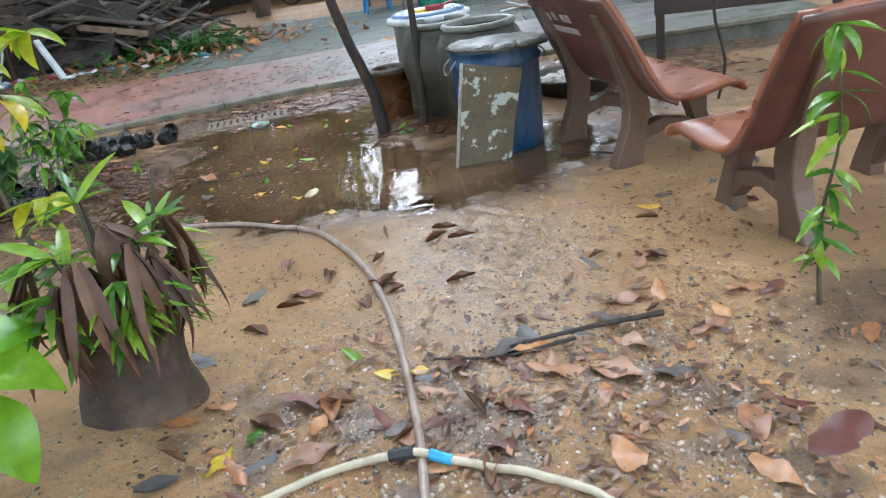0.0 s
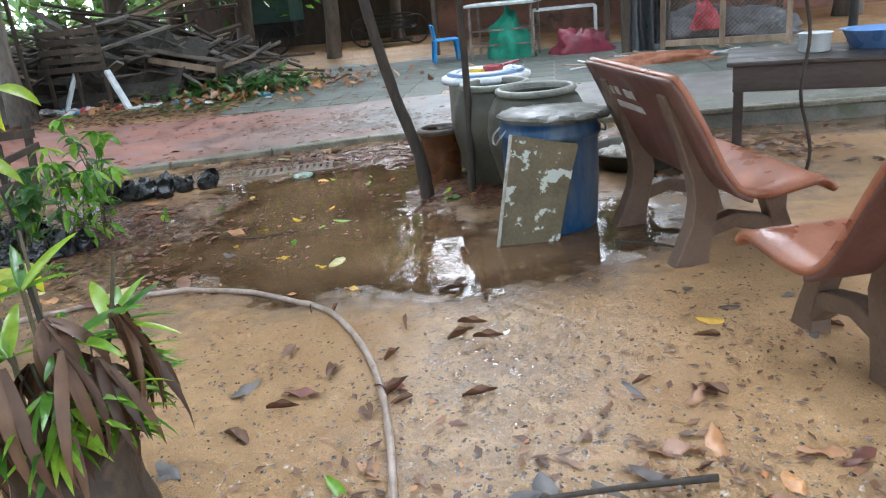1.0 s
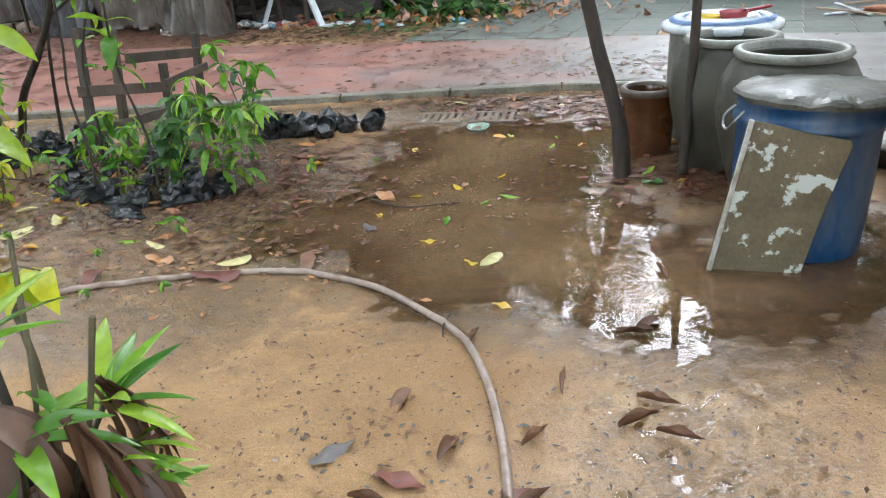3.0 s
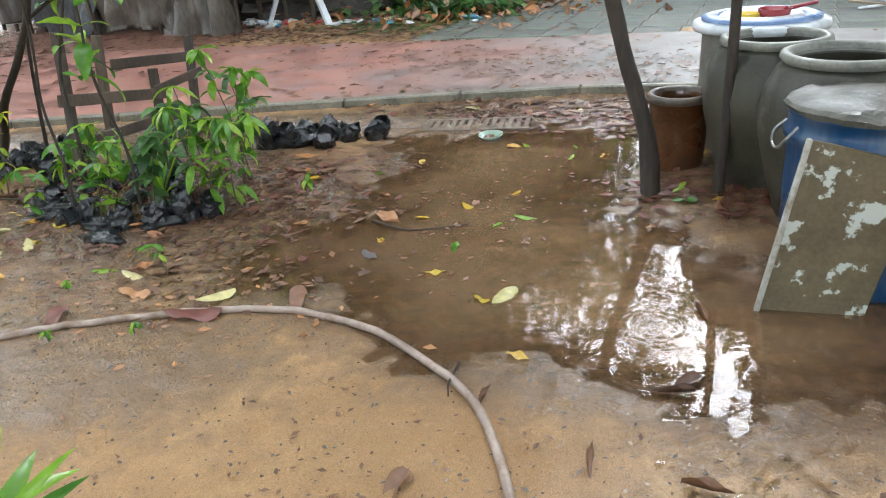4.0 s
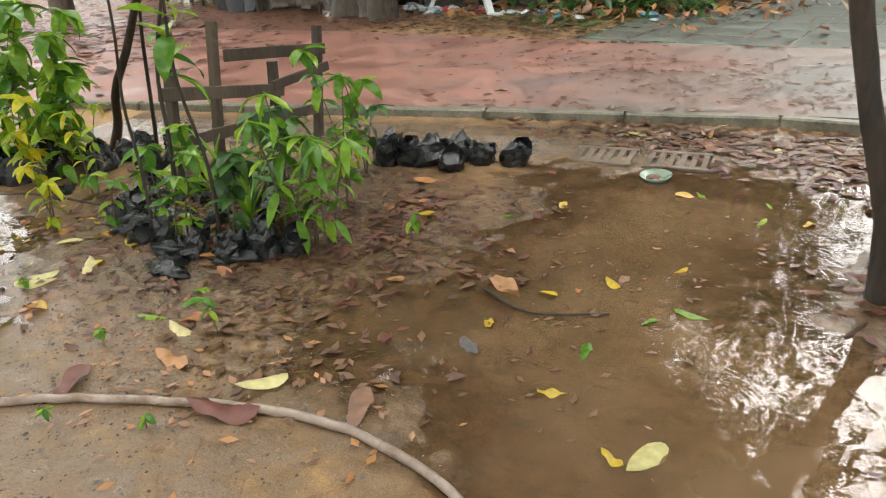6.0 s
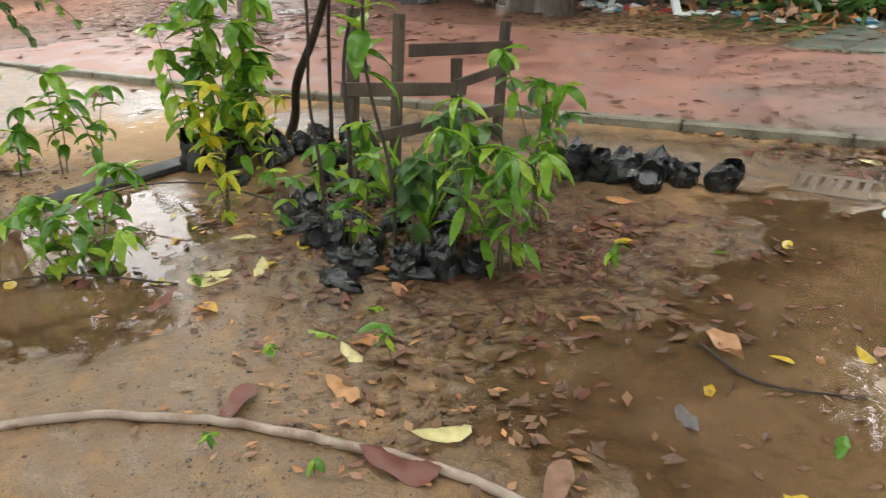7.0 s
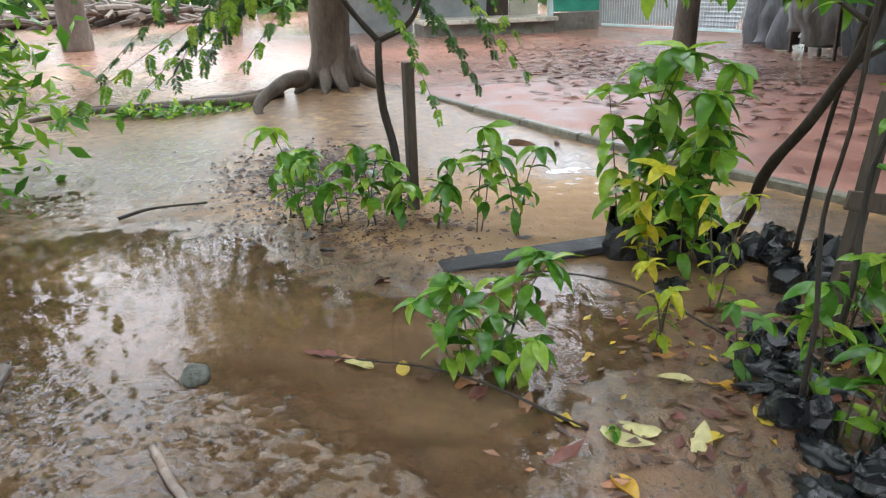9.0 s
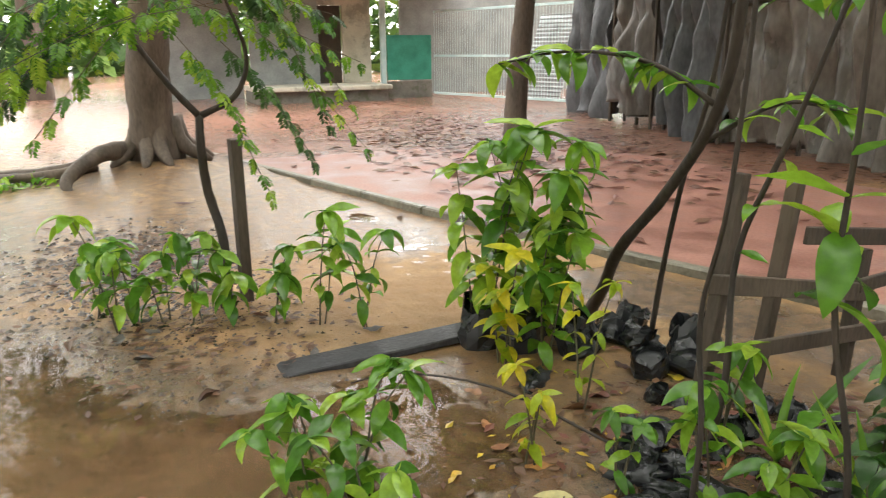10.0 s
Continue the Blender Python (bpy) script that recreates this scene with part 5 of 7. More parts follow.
# torn polythene lying flat between the bags
for k in range(13):
    x, y = (-3.75 + rng.gauss(0, 0.36), 4.66 + rng.gauss(0, 0.16)) if k < 10 else (-3.2 + rng.gauss(0, 0.2), 4.4 + rng.gauss(0, 0.1))
    e = thing("torn_bag", "torn crumpled black polythene lying in mud", "bag", (x, y, height(x, y) + 0.01, 0, 0, rng.uniform(0, 360)), "torn bags")
    bm = bmesh.new()
    bmesh.ops.create_icosphere(bm, subdivisions=3, radius=1)
    a, b, c = rng.uniform(0.06, 0.12), rng.uniform(0.035, 0.07), rng.uniform(0.02, 0.045)
    for v in bm.verts:
        q = 1 + 0.55 * noise.noise(v.co * 2.1 + Vector((k * 5.3, 0, 0))) + 0.5 * noise.noise(v.co * 5 + Vector((0, k * 2.3, 0)))
        v.co = Vector((v.co.x * a * q, v.co.y * b * q, max(-0.3, v.co.z) * c * q))
    part("polythene", bm, BAG, e, smooth=True)
frame_thing = thing("broken_wooden_frame", "broken grey wooden frame of posts and slats among seedlings", "wooden frame", (-4.2, 5.2, 0.0))


def bar(parent, a, b, w, d, name, material, twist=0):
    a, b = Vector(a), Vector(b)
    bm = bmesh.new()
    m = Matrix.Translation((a + b) / 2) @ (b - a).to_track_quat("Z", "Y").to_matrix().to_4x4() @ pose(0, 0, 0, 0, 0, twist)
    box(bm, (w, d, (b - a).length), m, 0.004)
    return part(name, bm, material, parent)


for a, b in (((0, -0.08, 0), (0, 0.03, 0.92)), ((-0.05, 0.25, 0), (-0.05, 0.36, 0.85)), ((0, 0.68, 0), (0, 0.72, 0.56)), ((0, 1.03, 0), (0, 1.13, 0.72))):
    bar(frame_thing, a, b, 0.055, 0.05, "post", OLD_WOOD, 8)
for a, b, w in (((0.04, -0.12, 0.53), (0.04, 0.75, 0.38), 0.075), ((0.03, 0.35, 0.66), (0.03, 1.15, 0.57), 0.07), ((0.045, 0.66, 0.42), (0.045, 1.15, 0.46), 0.06), ((0.04, -0.1, 0.24), (0.04, 1.05, 0.2), 0.07)):
    bar(frame_thing, a, b, 0.02, w, "slat", OLD_WOOD)

plank = thing("dark_plank", "wet black plank lying at the puddle's edge", "plank", (-5.24, 4.17, 0.012, 2, 0, 0))
bm = bmesh.new()
box(bm, (0.17, 0.95, 0.035), pose(0, 0, 0, 0, 0, 3), 0.006)
part("plank_body", bm, surface("wet_black_wood", (0.018, 0.018, 0.02), (0.06, 0.06, 0.065), 6, (0.45, 0.75), 0.35, 50, spec=0.3), plank)

grey_plank = thing("grey_plank", "short weathered grey board half sunk in mud", "plank", (-4.1, 1.87, 0.002, 0, 1, 2))
bm = bmesh.new()
outline = [(-0.48, -0.075), (0.36, -0.09), (0.44, -0.03), (0.40, 0.05), (0.2, 0.08), (-0.46, 0.07)]
extrude(bm, outline, 0.03, pose(0, 0, 0, -90, 0, 0))
bmesh.ops.bevel(bm, geom=bm.edges[:], offset=0.005, segments=1, affect="EDGES")
part("plank_body", bm, surface("wet_grey_wood", (0.06, 0.05, 0.042), (0.17, 0.145, 0.125), 6, (0.3, 0.7), 0.35, 50, stretch=(0.25, 1, 1)), grey_plank)

rock = thing("mossy_stone", "small grey stone with moss in the mud", "stone", (-4.36, 2.62, -0.01))
bm = bmesh.new()
bmesh.ops.create_icosphere(bm, subdivisions=3, radius=0.06)
for v in bm.verts:
    v.co = Vector((v.co.x * 1.25, v.co.y * 0.9, v.co.z * 0.6)) * (1 + 0.25 * noise.noise(v.co * 18))
part("stone", bm, surface("mossy_stone", (0.025, 0.032, 0.016), (0.09, 0.09, 0.075), 18, (0.3, 0.6), 0.4, 70), rock, smooth=True)

# ---- fallen leaves ----
def fallen(material, width, curl, seed):
    r = random.Random(seed)
    return leaf_mesh("fallen_leaf", material, width=width, droop=r.uniform(-0.4, 0.35), fold=r.uniform(0.02, 0.25), segs=9, wave=r.uniform(0.05, 0.45), curl=curl)


FALLEN = {"brown": [fallen(BROWN, w, c, i) for i, (w, c) in enumerate(((0.4, 0.9), (0.34, 1.15), (0.45, 0.5), (0.4, 1.2)))],
          "orange": [fallen(TAN, w, c, i + 9) for i, (w, c) in enumerate(((0.45, 0.1), (0.52, 0.2), (0.4, 0.05), (0.48, 0.5)))],
          "maroon": [fallen(RUST, w, c, i + 19) for i, (w, c) in enumerate(((0.5, 0.25), (0.45, 0.6), (0.4, 0.1)))],
          "yellow": [fallen(YELLOW, w, c, i + 29) for i, (w, c) in enumerate(((0.45, 0.2), (0.5, 0.35)))],
          "pale yellow": [fallen(PALE, w, c, i + 39) for i, (w, c) in enumerate(((0.45, 0.25), (0.5, 0.3)))],
          "grey": [fallen(GREY_LEAF, w, c, i + 49) for i, (w, c) in enumerate(((0.5, 0.15), (0.45, 0.4), (0.5, 0.7)))],
          "green": [fallen(GREEN, w, c, i + 59) for i, (w, c) in enumerate(((0.4, 0.2), (0.35, 0.4)))]}
rng = random.Random(5)


def drop_leaf(kind, x, y, size, z=None, flip=None):
    o = tagged(new("fallen_leaf", rng.choice(FALLEN[kind])), "fallen %s leaf lying on wet ground" % kind, "leaf", "fallen leaves")
    base = max(height(x, y), WATER_LEVEL) if z is None else z
    turn = 180 if (flip if flip is not None else rng.random() < 0.5) else 0
    o.matrix_basis = pose(x, y, base + 0.003 + (0.1 * size if turn else 0), turn + rng.uniform(-12, 12), rng.uniform(-10, 10), rng.uniform(0, 360)) @ Matrix.Diagonal((size, size, size, 1)) @ pose(-0.5, 0, 0)


for x, y in ((-0.92, 3.28), (-0.68, 3.13), (-0.84, 3.74), (-0.45, 3.55), (-0.19, 3.44), (-0.15, 3.55), (-0.06, 3.38), (-0.46, 3.26), (-0.39, 2.99), (-0.36, 2.9), (-0.47, 2.84),
             (-0.06, 2.95), (-0.92, 2.68), (-0.8, 2.86), (0.53, 3.01), (0.82, 3.36), (0.76, 2.95), (-0.29, 4.49), (-0.3, 3.95), (-0.27, 4.02)):
    drop_leaf("brown", x, y, rng.uniform(0.1, 0.16), flip=False)
for x, y in ((0.58, 2.59), (0.72, 2.63), (0.26, 2.15), (0.46, 2.11), (0.41, 1.7), (0.79, 1.79), (0.77, 1.58), (-0.51, 1.83), (0.8, 2.31), (1.0, 2.56), (0.53, 2.29), (-2.58, 3.97), (-1.81, 4.11), (-1.89, 5.04), (-5.29, 4.26), (0.7, 2.9)):
    drop_leaf("orange", x, y, rng.uniform(0.14, 0.21))
for x, y in ((-0.32, 2.24), (-0.2, 2.23), (-0.79, 1.82), (-1.38, 4.52), (-1.55, 5.28), (-2.13, 5.93), (-3.54, 4.23), (0.86, 3.5), (-0.82, 4.0), (-1.1, 4.35), (-3.6, 4.45), (-3.4, 3.9)):
    drop_leaf("yellow", x, y, rng.uniform(0.08, 0.14))
for x, y in ((-3.61, 4.0), (-3.55, 4.2), (-2.72, 4.11), (-2.2, 4.06), (-1.02, 4.4), (-3.66, 4.05), (-3.9, 4.3)):
    drop_leaf("pale yellow", x, y, rng.uniform(0.13, 0.18))
for x, y, s in ((-2.16, 3.88, 0.24), (-2.73, 3.69, 0.2), (-3.59, 3.79, 0.15), (0.97, 1.69, 0.24), (-0.59, 2.12, 0.2), (0.07, 2.25, 0.14), (0.74, 2.94, 0.16), (-0.4, 2.99, 0.16), (-1.55, 2.9, 0.2), (-0.75, 2.95, 0.16)):
    drop_leaf("maroon", x, y, s)
for x, y in ((-1.0, 3.0), (0.18, 2.38), (0.49, 2.44), (0.38, 2.38), (-1.75, 4.6), (0.5, 2.95)):
    drop_leaf("grey", x, y, rng.uniform(0.12, 0.17))
for x, y in ((-0.47, 2.4), (-2.9, 4.11), (-0.72, 1.95), (-1.2, 5.2), (-0.55, 5.7), (-0.5, 5.55)):
    drop_leaf("green", x, y, 0.12)
# scattered: thick in the foreground, along the kerb, under the seedlings and by the jars
for n, cx, cy, rx, ry, lo, hi, kinds in ((48, 0.35, 2.05, 1.0, 0.55, 0.07, 0.17, ("brown", "orange", "brown", "maroon", "grey")),
                                         (10, -0.7, 1.95, 0.5, 0.5, 0.08, 0.18, ("brown", "maroon", "orange")),
                                         (22, -1.3, 7.25, 1.6, 0.25, 0.1, 0.18, ("brown", "orange", "maroon", "pale yellow")),
                                         (34, -1.3, 8.05, 1.5, 0.35, 0.1, 0.19, ("brown", "maroon", "orange", "pale yellow")),
                                         (15, -2.6, 5.3, 0.45, 0.7, 0.08, 0.15, ("brown", "maroon", "orange", "orange")),
                                         (28, -3.3, 5.0, 0.9, 0.8, 0.08, 0.17, ("brown", "maroon", "orange", "maroon")),
                                         (20, -4.3, 4.6, 0.6, 0.5, 0.07, 0.15, ("brown", "orange", "yellow", "maroon")),
                                         (14, -0.25, 5.65, 0.5, 0.35, 0.08, 0.16, ("brown", "maroon")),
                                         (12, -5.8, 3.4, 0.5, 0.6, 0.06, 0.13, ("brown", "grey")),
                                         (22, -1.6, 5.4, 1.1, 0.9, 0.05, 0.12, ("brown", "yellow", "orange", "green")),
                                         (8, 1.3, 3.6, 0.5, 0.5, 0.06, 0.13, ("brown", "grey"))):
    for _ in range(n):
        drop_leaf(rng.choice(kinds), cx + rx * max(-1.4, min(1.4, rng.gauss(0, 0.6))), cy + ry * max(-1.4, min(1.4, rng.gauss(0, 0.6))), rng.uniform(lo, hi))


# a line of drift caught along the twig in the puddle
for x, y, kind in ((-3.78, 3.85, "yellow"), (-3.9, 3.76, "orange"), (-4.0, 3.62, "maroon"), (-4.08, 3.6, "orange"), (-4.15, 3.45, "brown"), (-4.22, 3.38, "yellow"), (-4.3, 3.22, "pale yellow"), (-4.36, 3.18, "orange"), (-4.42, 3.08, "maroon"), (-4.2, 3.5, "brown")):
    drop_leaf(kind, x, y, rng.uniform(0.08, 0.14))


def litter(name, label, n, cx, cy, rx, ry, size, material, seed, lift=0.006):
    """Small bits of leaf too many to count, flat on the ground."""
    r = np.random.default_rng(seed)
    x, y = cx + rx * r.normal(0, 0.5, n), cy + ry * r.normal(0, 0.5, n)
    z = np.maximum(ground_fields(x, y)[0], WATER_LEVEL) + lift
    on_path = (y > line_at(KERB_LINE, x) + 0.09) & (y < line_at(FAR_LINE, x)) & (x > -11.5) & (x < 3.4)
    z = np.where(on_path, 0.07 + lift, z)
    a, s = r.uniform(0, 6.28, n), size * r.uniform(0.4, 1.3, n)
    c, sn = np.cos(a), np.sin(a)
    pts = []
    for u, v in ((-0.5, 0), (0, 0.22), (0.5, 0), (0, -0.22)):
        pts.append(np.stack([x + s * (u * c - v * sn), y + s * (u * sn + v * c), z + s * r.uniform(-0.02, 0.16, n)], 1))
    v = np.stack(pts, 1).reshape(-1, 3)
    i = np.arange(n)[:, None] * 4
    me = bpy.data.meshes.new(name)
    me.from_pydata(v.tolist(), [], np.concatenate([i + np.array([[0, 1, 2]]), i + np.array([[0, 2, 3]])]).tolist())
    me.materials.append(material)
    return tagged(new(name, me), label, "leaf litter", kind="stuff")


for args in ((650, 0.3, 2.0, 1.3, 0.75, 0.055, BROWN, 1), (220, 0.3, 2.0, 1.3, 0.8, 0.05, TAN, 2), (500, -0.2, 2.9, 1.6, 1.0, 0.025, GREY_LEAF, 3), (900, -1.2, 7.3, 1.9, 0.35, 0.1, BROWN, 4),
             (400, -3.5, 5.0, 1.1, 0.8, 0.07, RUST, 5), (320, -3.6, 4.95, 1.3, 0.8, 0.06, BROWN, 6), (350, -5.8, 3.5, 0.7, 0.7, 0.06, BROWN, 7), (260, -0.2, 5.7, 0.6, 0.4, 0.08, RUST, 8),
             (1500, -6.0, 10.6, 3.6, 0.9, 0.12, BROWN, 9), (500, -5.0, 11.4, 1.5, 1.0, 0.14, DEEP, 10), (420, -1.4, 8.3, 2.2, 0.6, 0.07, BROWN, 11), (400, 1.5, 6.6, 1.2, 0.8, 0.12, BROWN, 12),
             (380, -2.65, 5.3, 0.5, 0.8, 0.06, RUST, 17), (300, -2.6, 5.2, 0.55, 0.8, 0.07, BROWN, 18), (140, -3.4, 4.2, 0.9, 0.4, 0.06, BROWN, 19), (400, -0.9, 7.0, 1.6, 0.35, 0.09, RUST, 20),
             (300, -7.4, 3.1, 0.9, 0.6, 0.06, GREY_LEAF, 13), (600, -13, 8.5, 6, 2.5, 0.12, BROWN, 14), (200, -1.7, 5.3, 1.2, 1.0, 0.04, BROWN, 15), (45, -4.2, 4.5, 0.8, 0.6, 0.05, YELLOW, 16), (1500, -13, 8.3, 6, 2.2, 0.16, RUST, 21), (500, -12, 7.4, 4, 1.8, 0.2, BROWN, 22), (500, -2.5, 8.9, 3.0, 0.9, 0.08, BROWN, 23), (130, -2.4, 3.9, 0.9, 0.5, 0.05, TAN, 24), (260, -1.0, 3.1, 1.1, 0.8, 0.03, BROWN, 25), (240, 0.9, 3.2, 0.8, 0.9, 0.04, BROWN, 26), (130, -2.3, 4.2, 0.8, 0.4, 0.06, BROWN, 27), (700, -7.3, 3.2, 1.2, 0.7, 0.06, BROWN, 28)):
    litter("leaf_litter", "scattered small bits of wet dead leaf", *args)


def twig(points, r, label="dead twig lying on wet ground", name="twig"):
    e = thing(name, label, "twig", (points[0][0], points[0][1], 0.0), "fallen twigs")
    bm = bmesh.new()
    q = [Vector((x - points[0][0], y - points[0][1], max(height(x, y), WATER_LEVEL) + r + dz)) for x, y, dz in points]
    q = smooth_path(q, 4)
    tube(bm, q, [r * (1 - 0.5 * i / len(q)) for i in range(len(q))], 6, 0.2, rng)
    part("stick", bm, BARK, e, smooth=True)


for p, r in (([(0.68, 2.42, 0.01), (0.4, 2.36, 0.02), (0.12, 2.32, 0.0)], 0.012), ([(0.35, 2.3, 0.02), (0.1, 2.27, 0.0), (-0.15, 2.28, 0.01)], 0.008), ([(-6.54, 1.89, 0), (-6.6, 2.1, 0.03), (-6.68, 2.42, 0.01)], 0.012),
             ([(-1.95, 4.98, 0), (-1.7, 4.9, 0.006), (-1.45, 5.05, 0)], 0.007), ([(-3.95, 4.6, 0.05), (-4.4, 4.35, 0.16), (-4.75, 4.1, 0.12), (-4.95, 3.95, 0.02)], 0.006), ([(-3.7, 3.9, 0.0), (-4.1, 3.55, 0.03), (-4.4, 3.1, 0.0)], 0.006),
             ([(0.55, 4.5, 0.01), (0.75, 4.42, 0.02), (0.95, 4.3, 0)], 0.01), ([(-1.0, 3.9, 0.0), (-0.97, 3.75, 0.02), (-0.95, 3.7, 0.0)], 0.005)):
    twig(p, r)


def pebbles(name, label, n, cx, cy, rx, ry, size, material, seed):
    """Wet crumbs and small stones as low lumps, too many to count."""
    r = np.random.default_rng(seed)
    x, y = cx + rx * r.normal(0, 0.55, n), cy + ry * r.normal(0, 0.55, n)
    z = ground_fields(x, y)[0]
    s = size * r.uniform(0.4, 1.0, n) ** 1.5
    ring = []
    for k in range(6):
        a = 6.2832 * k / 6 + r.uniform(-0.3, 0.3, n)
        d = s * r.uniform(0.6, 1.3, n)
        ring.append(np.stack([x + d * np.cos(a), y + d * np.sin(a), z - 0.001], 1))
    top = [np.stack([x + r.uniform(-0.3, 0.3, n) * s, y + r.uniform(-0.3, 0.3, n) * s, z + s * r.uniform(0.3, 0.8, n)], 1)]
    v = np.stack(ring + top, 1).reshape(-1, 3)
    i = np.arange(n)[:, None] * 7
    f = np.concatenate([i + np.array([[k, (k + 1) % 6, 6]]) for k in range(6)])
    me = bpy.data.meshes.new(name)
    me.from_pydata(v.tolist(), [], f.tolist())
    me.polygons.foreach_set("use_smooth", [True] * len(me.polygons))
    me.materials.append(material)
    return tagged(new(name, me), label, "gravel", kind="stuff")


GRIT = surface("wet_brown_grit", (0.17, 0.12, 0.085), (0.42, 0.32, 0.23), 9, (0.08, 0.35), 0.2, 60)
DARK_GRIT = surface("dark_wet_crumbs", (0.03, 0.022, 0.016), (0.1, 0.07, 0.05), 9, (0.15, 0.45), 0.2, 60)
for args in ((2200, 0.02, 3.0, 0.55, 1.0, 0.008, GRIT, 1), (3600, 0.1, 1.9, 1.4, 0.75, 0.012, GRIT, 2), (2200, 0.2, 2.0, 1.4, 0.8, 0.013, DARK_GRIT, 3), (3200, -4.35, 2.0, 1.0, 0.8, 0.013, DARK_GRIT, 4),
             (1500, -7.2, 3.1, 1.0, 0.6, 0.03, DARK_GRIT, 5), (260, -1.2, 3.1, 0.8, 0.7, 0.009, DARK_GRIT, 6), (600, 1.0, 3.5, 0.9, 0.7, 0.008, DARK_GRIT, 7), (900, -2.6, 3.6, 0.9, 0.6, 0.008, DARK_GRIT, 8),
             (1600, -3.2, 4.6, 1.2, 0.9, 0.012, DARK_GRIT, 9), (1200, -1.5, 7.2, 1.8, 0.3, 0.015, DARK_GRIT, 10), (1200, -5.8, 3.3, 0.9, 0.7, 0.014, DARK_GRIT, 11)):
    pebbles("gravel", "wet crumbs and grit on the muddy ground", *args)

# ---- kerb and courtyard ----
kerb = tagged(new("kerb"), "low mossy concrete kerb along the path", "kerb", kind="structure")
KERB = surface("dirty_kerb", (0.09, 0.085, 0.06), (0.24, 0.22, 0.17), 5, (0.3, 0.7), 0.3, 40, per=0.15)
xs = list(np.arange(-12.4, 3.2, 0.9))
for a, b in zip(xs, xs[1:]):
    p, q = Vector((a, float(line_at(KERB_LINE, a)) + 0.035, 0)), Vector((b, float(line_at(KERB_LINE, b)) + 0.035, 0))
    bm = bmesh.new()
    d = q - p
    box(bm, (d.length - 0.012, 0.085, 0.16), Matrix.Translation((p + q) / 2 + Vector((0, 0, 0.0))) @ pose(0, 0, 0, 0, 0, math.degrees(math.atan2(d.y, d.x))), 0.012)
    part("kerb_stone", bm, KERB, kerb)
step = thing("concrete_step", "low greenish wet concrete step", "step", (2.3, 7.75, 0.0, 0, 0, 3))
bm = bmesh.new()
box(bm, (2.2, 0.75, 0.34), pose(0, 0, 0), 0.015)
part("block", bm, CONCRETE, step)
bm = bmesh.new()
box(bm, (2.22, 0.05, 0.05), pose(0, -0.375, 0.15), 0.01)
part("nosing", bm, KERB, step, "paler worn front edge")

court = tagged(slab_between("courtyard", -4.3, 4.2, [(x, y + 0.02) for x, y in FAR_LINE], [(-60, 16), (60, 15.5)], -0.05, 0.045, KERB, 12), "wet grey paved courtyard", "pavement", kind="structure")
tile_me = []
for s in range(4):
    bm = bmesh.new()
    box(bm, (0.49, 0.49, 0.03), pose(0, 0, 0, random.Random(s).uniform(-0.25, 0.25), random.Random(s + 5).uniform(-0.25, 0.25), 0), 0.006)
    me = bpy.data.meshes.new("tile")
    bm.to_mesh(me)
    bm.free()
    me.materials.append(PAVER)
    tile_me.append(me)
rng = random.Random(3)
for i in range(16):
    for j in range(11):
        x, y = -4.0 + i * 0.5, 10.35 + j * 0.5 + 0.03 * i
        if y - 0.25 > line_at(FAR_LINE, x) and y < 15.3:
            t = new("tile", rng.choice(tile_me))
            t.parent = court
            t.matrix_basis = pose(x, y, 0.037 + rng.uniform(-0.002, 0.002), 0, 0, 3.4)
DRAIN = surface("muddy_cement", (0.1, 0.072, 0.05), (0.2, 0.155, 0.115), 9, (0.3, 0.7), 0.3, 60)
# two slotted drain covers at the puddle's far edge
for x, y in ((-2.3, 6.72), (-1.9, 6.82)):
    e = thing("drain_cover", "muddy slotted concrete drain cover", "drain cover", (x, y, -0.008, 2, 0, 14), "drain covers")
    bm = bmesh.new()
    for k in range(6):
        box(bm, (0.035, 0.26, 0.03), pose(-0.15 + 0.06 * k, 0, 0), 0.004)
    for s in (-1, 1):
        box(bm, (0.36, 0.04, 0.034), pose(0, s * 0.12, 0), 0.004)
    part("grating", bm, DRAIN, e)
dish = thing("shallow_dish", "shallow pale green dish in the mud", "dish", (-1.9, 6.52, -0.02, 4, 0, 0))
bm = bmesh.new()
lathe(bm, [(0, 0.01), (0.05, 0.01), (0.08, 0.03), (0.085, 0.03), (0.055, 0), (0, 0)], 28)
part("bowl", bm, surface("pale_green_glaze", (0.16, 0.24, 0.18), (0.3, 0.38, 0.3), 8, (0.2, 0.5), 0.1), dish, smooth=True)
pan = thing("wash_basin", "dark basin heaped with pale rags and rubble", "basin", (0.85, 6.25, 0.0))
bm = bmesh.new()
lathe(bm, [(0, 0), (0.28, 0), (0.36, 0.12), (0.38, 0.13), (0.37, 0.145), (0.34, 0.13), (0.26, 0.04), (0, 0.04)], 40)
part("body", bm, JAR, pan, smooth=True)
RAG = surface("muddy_white_cloth", (0.22, 0.2, 0.17), (0.55, 0.52, 0.47), 10, (0.6, 0.9), 0.3, 50, stain=(0.2, 0.16, 0.11), stain_scale=6)
for k in range(14):
    b = bmesh.new()
    bmesh.ops.create_icosphere(b, subdivisions=2, radius=rng.uniform(0.05, 0.1))
    for v in b.verts:
        v.co *= 1 + 0.5 * noise.noise(v.co * 14 + Vector((k, 0, 0)))
        v.co.z *= 0.55
    a, r = rng.uniform(0, 6.28), rng.uniform(0, 0.24)
    b.transform(pose(r * math.cos(a), r * math.sin(a), 0.11))
    part("rag", b, RAG, pan, "crumpled dirty white rag", smooth=True)

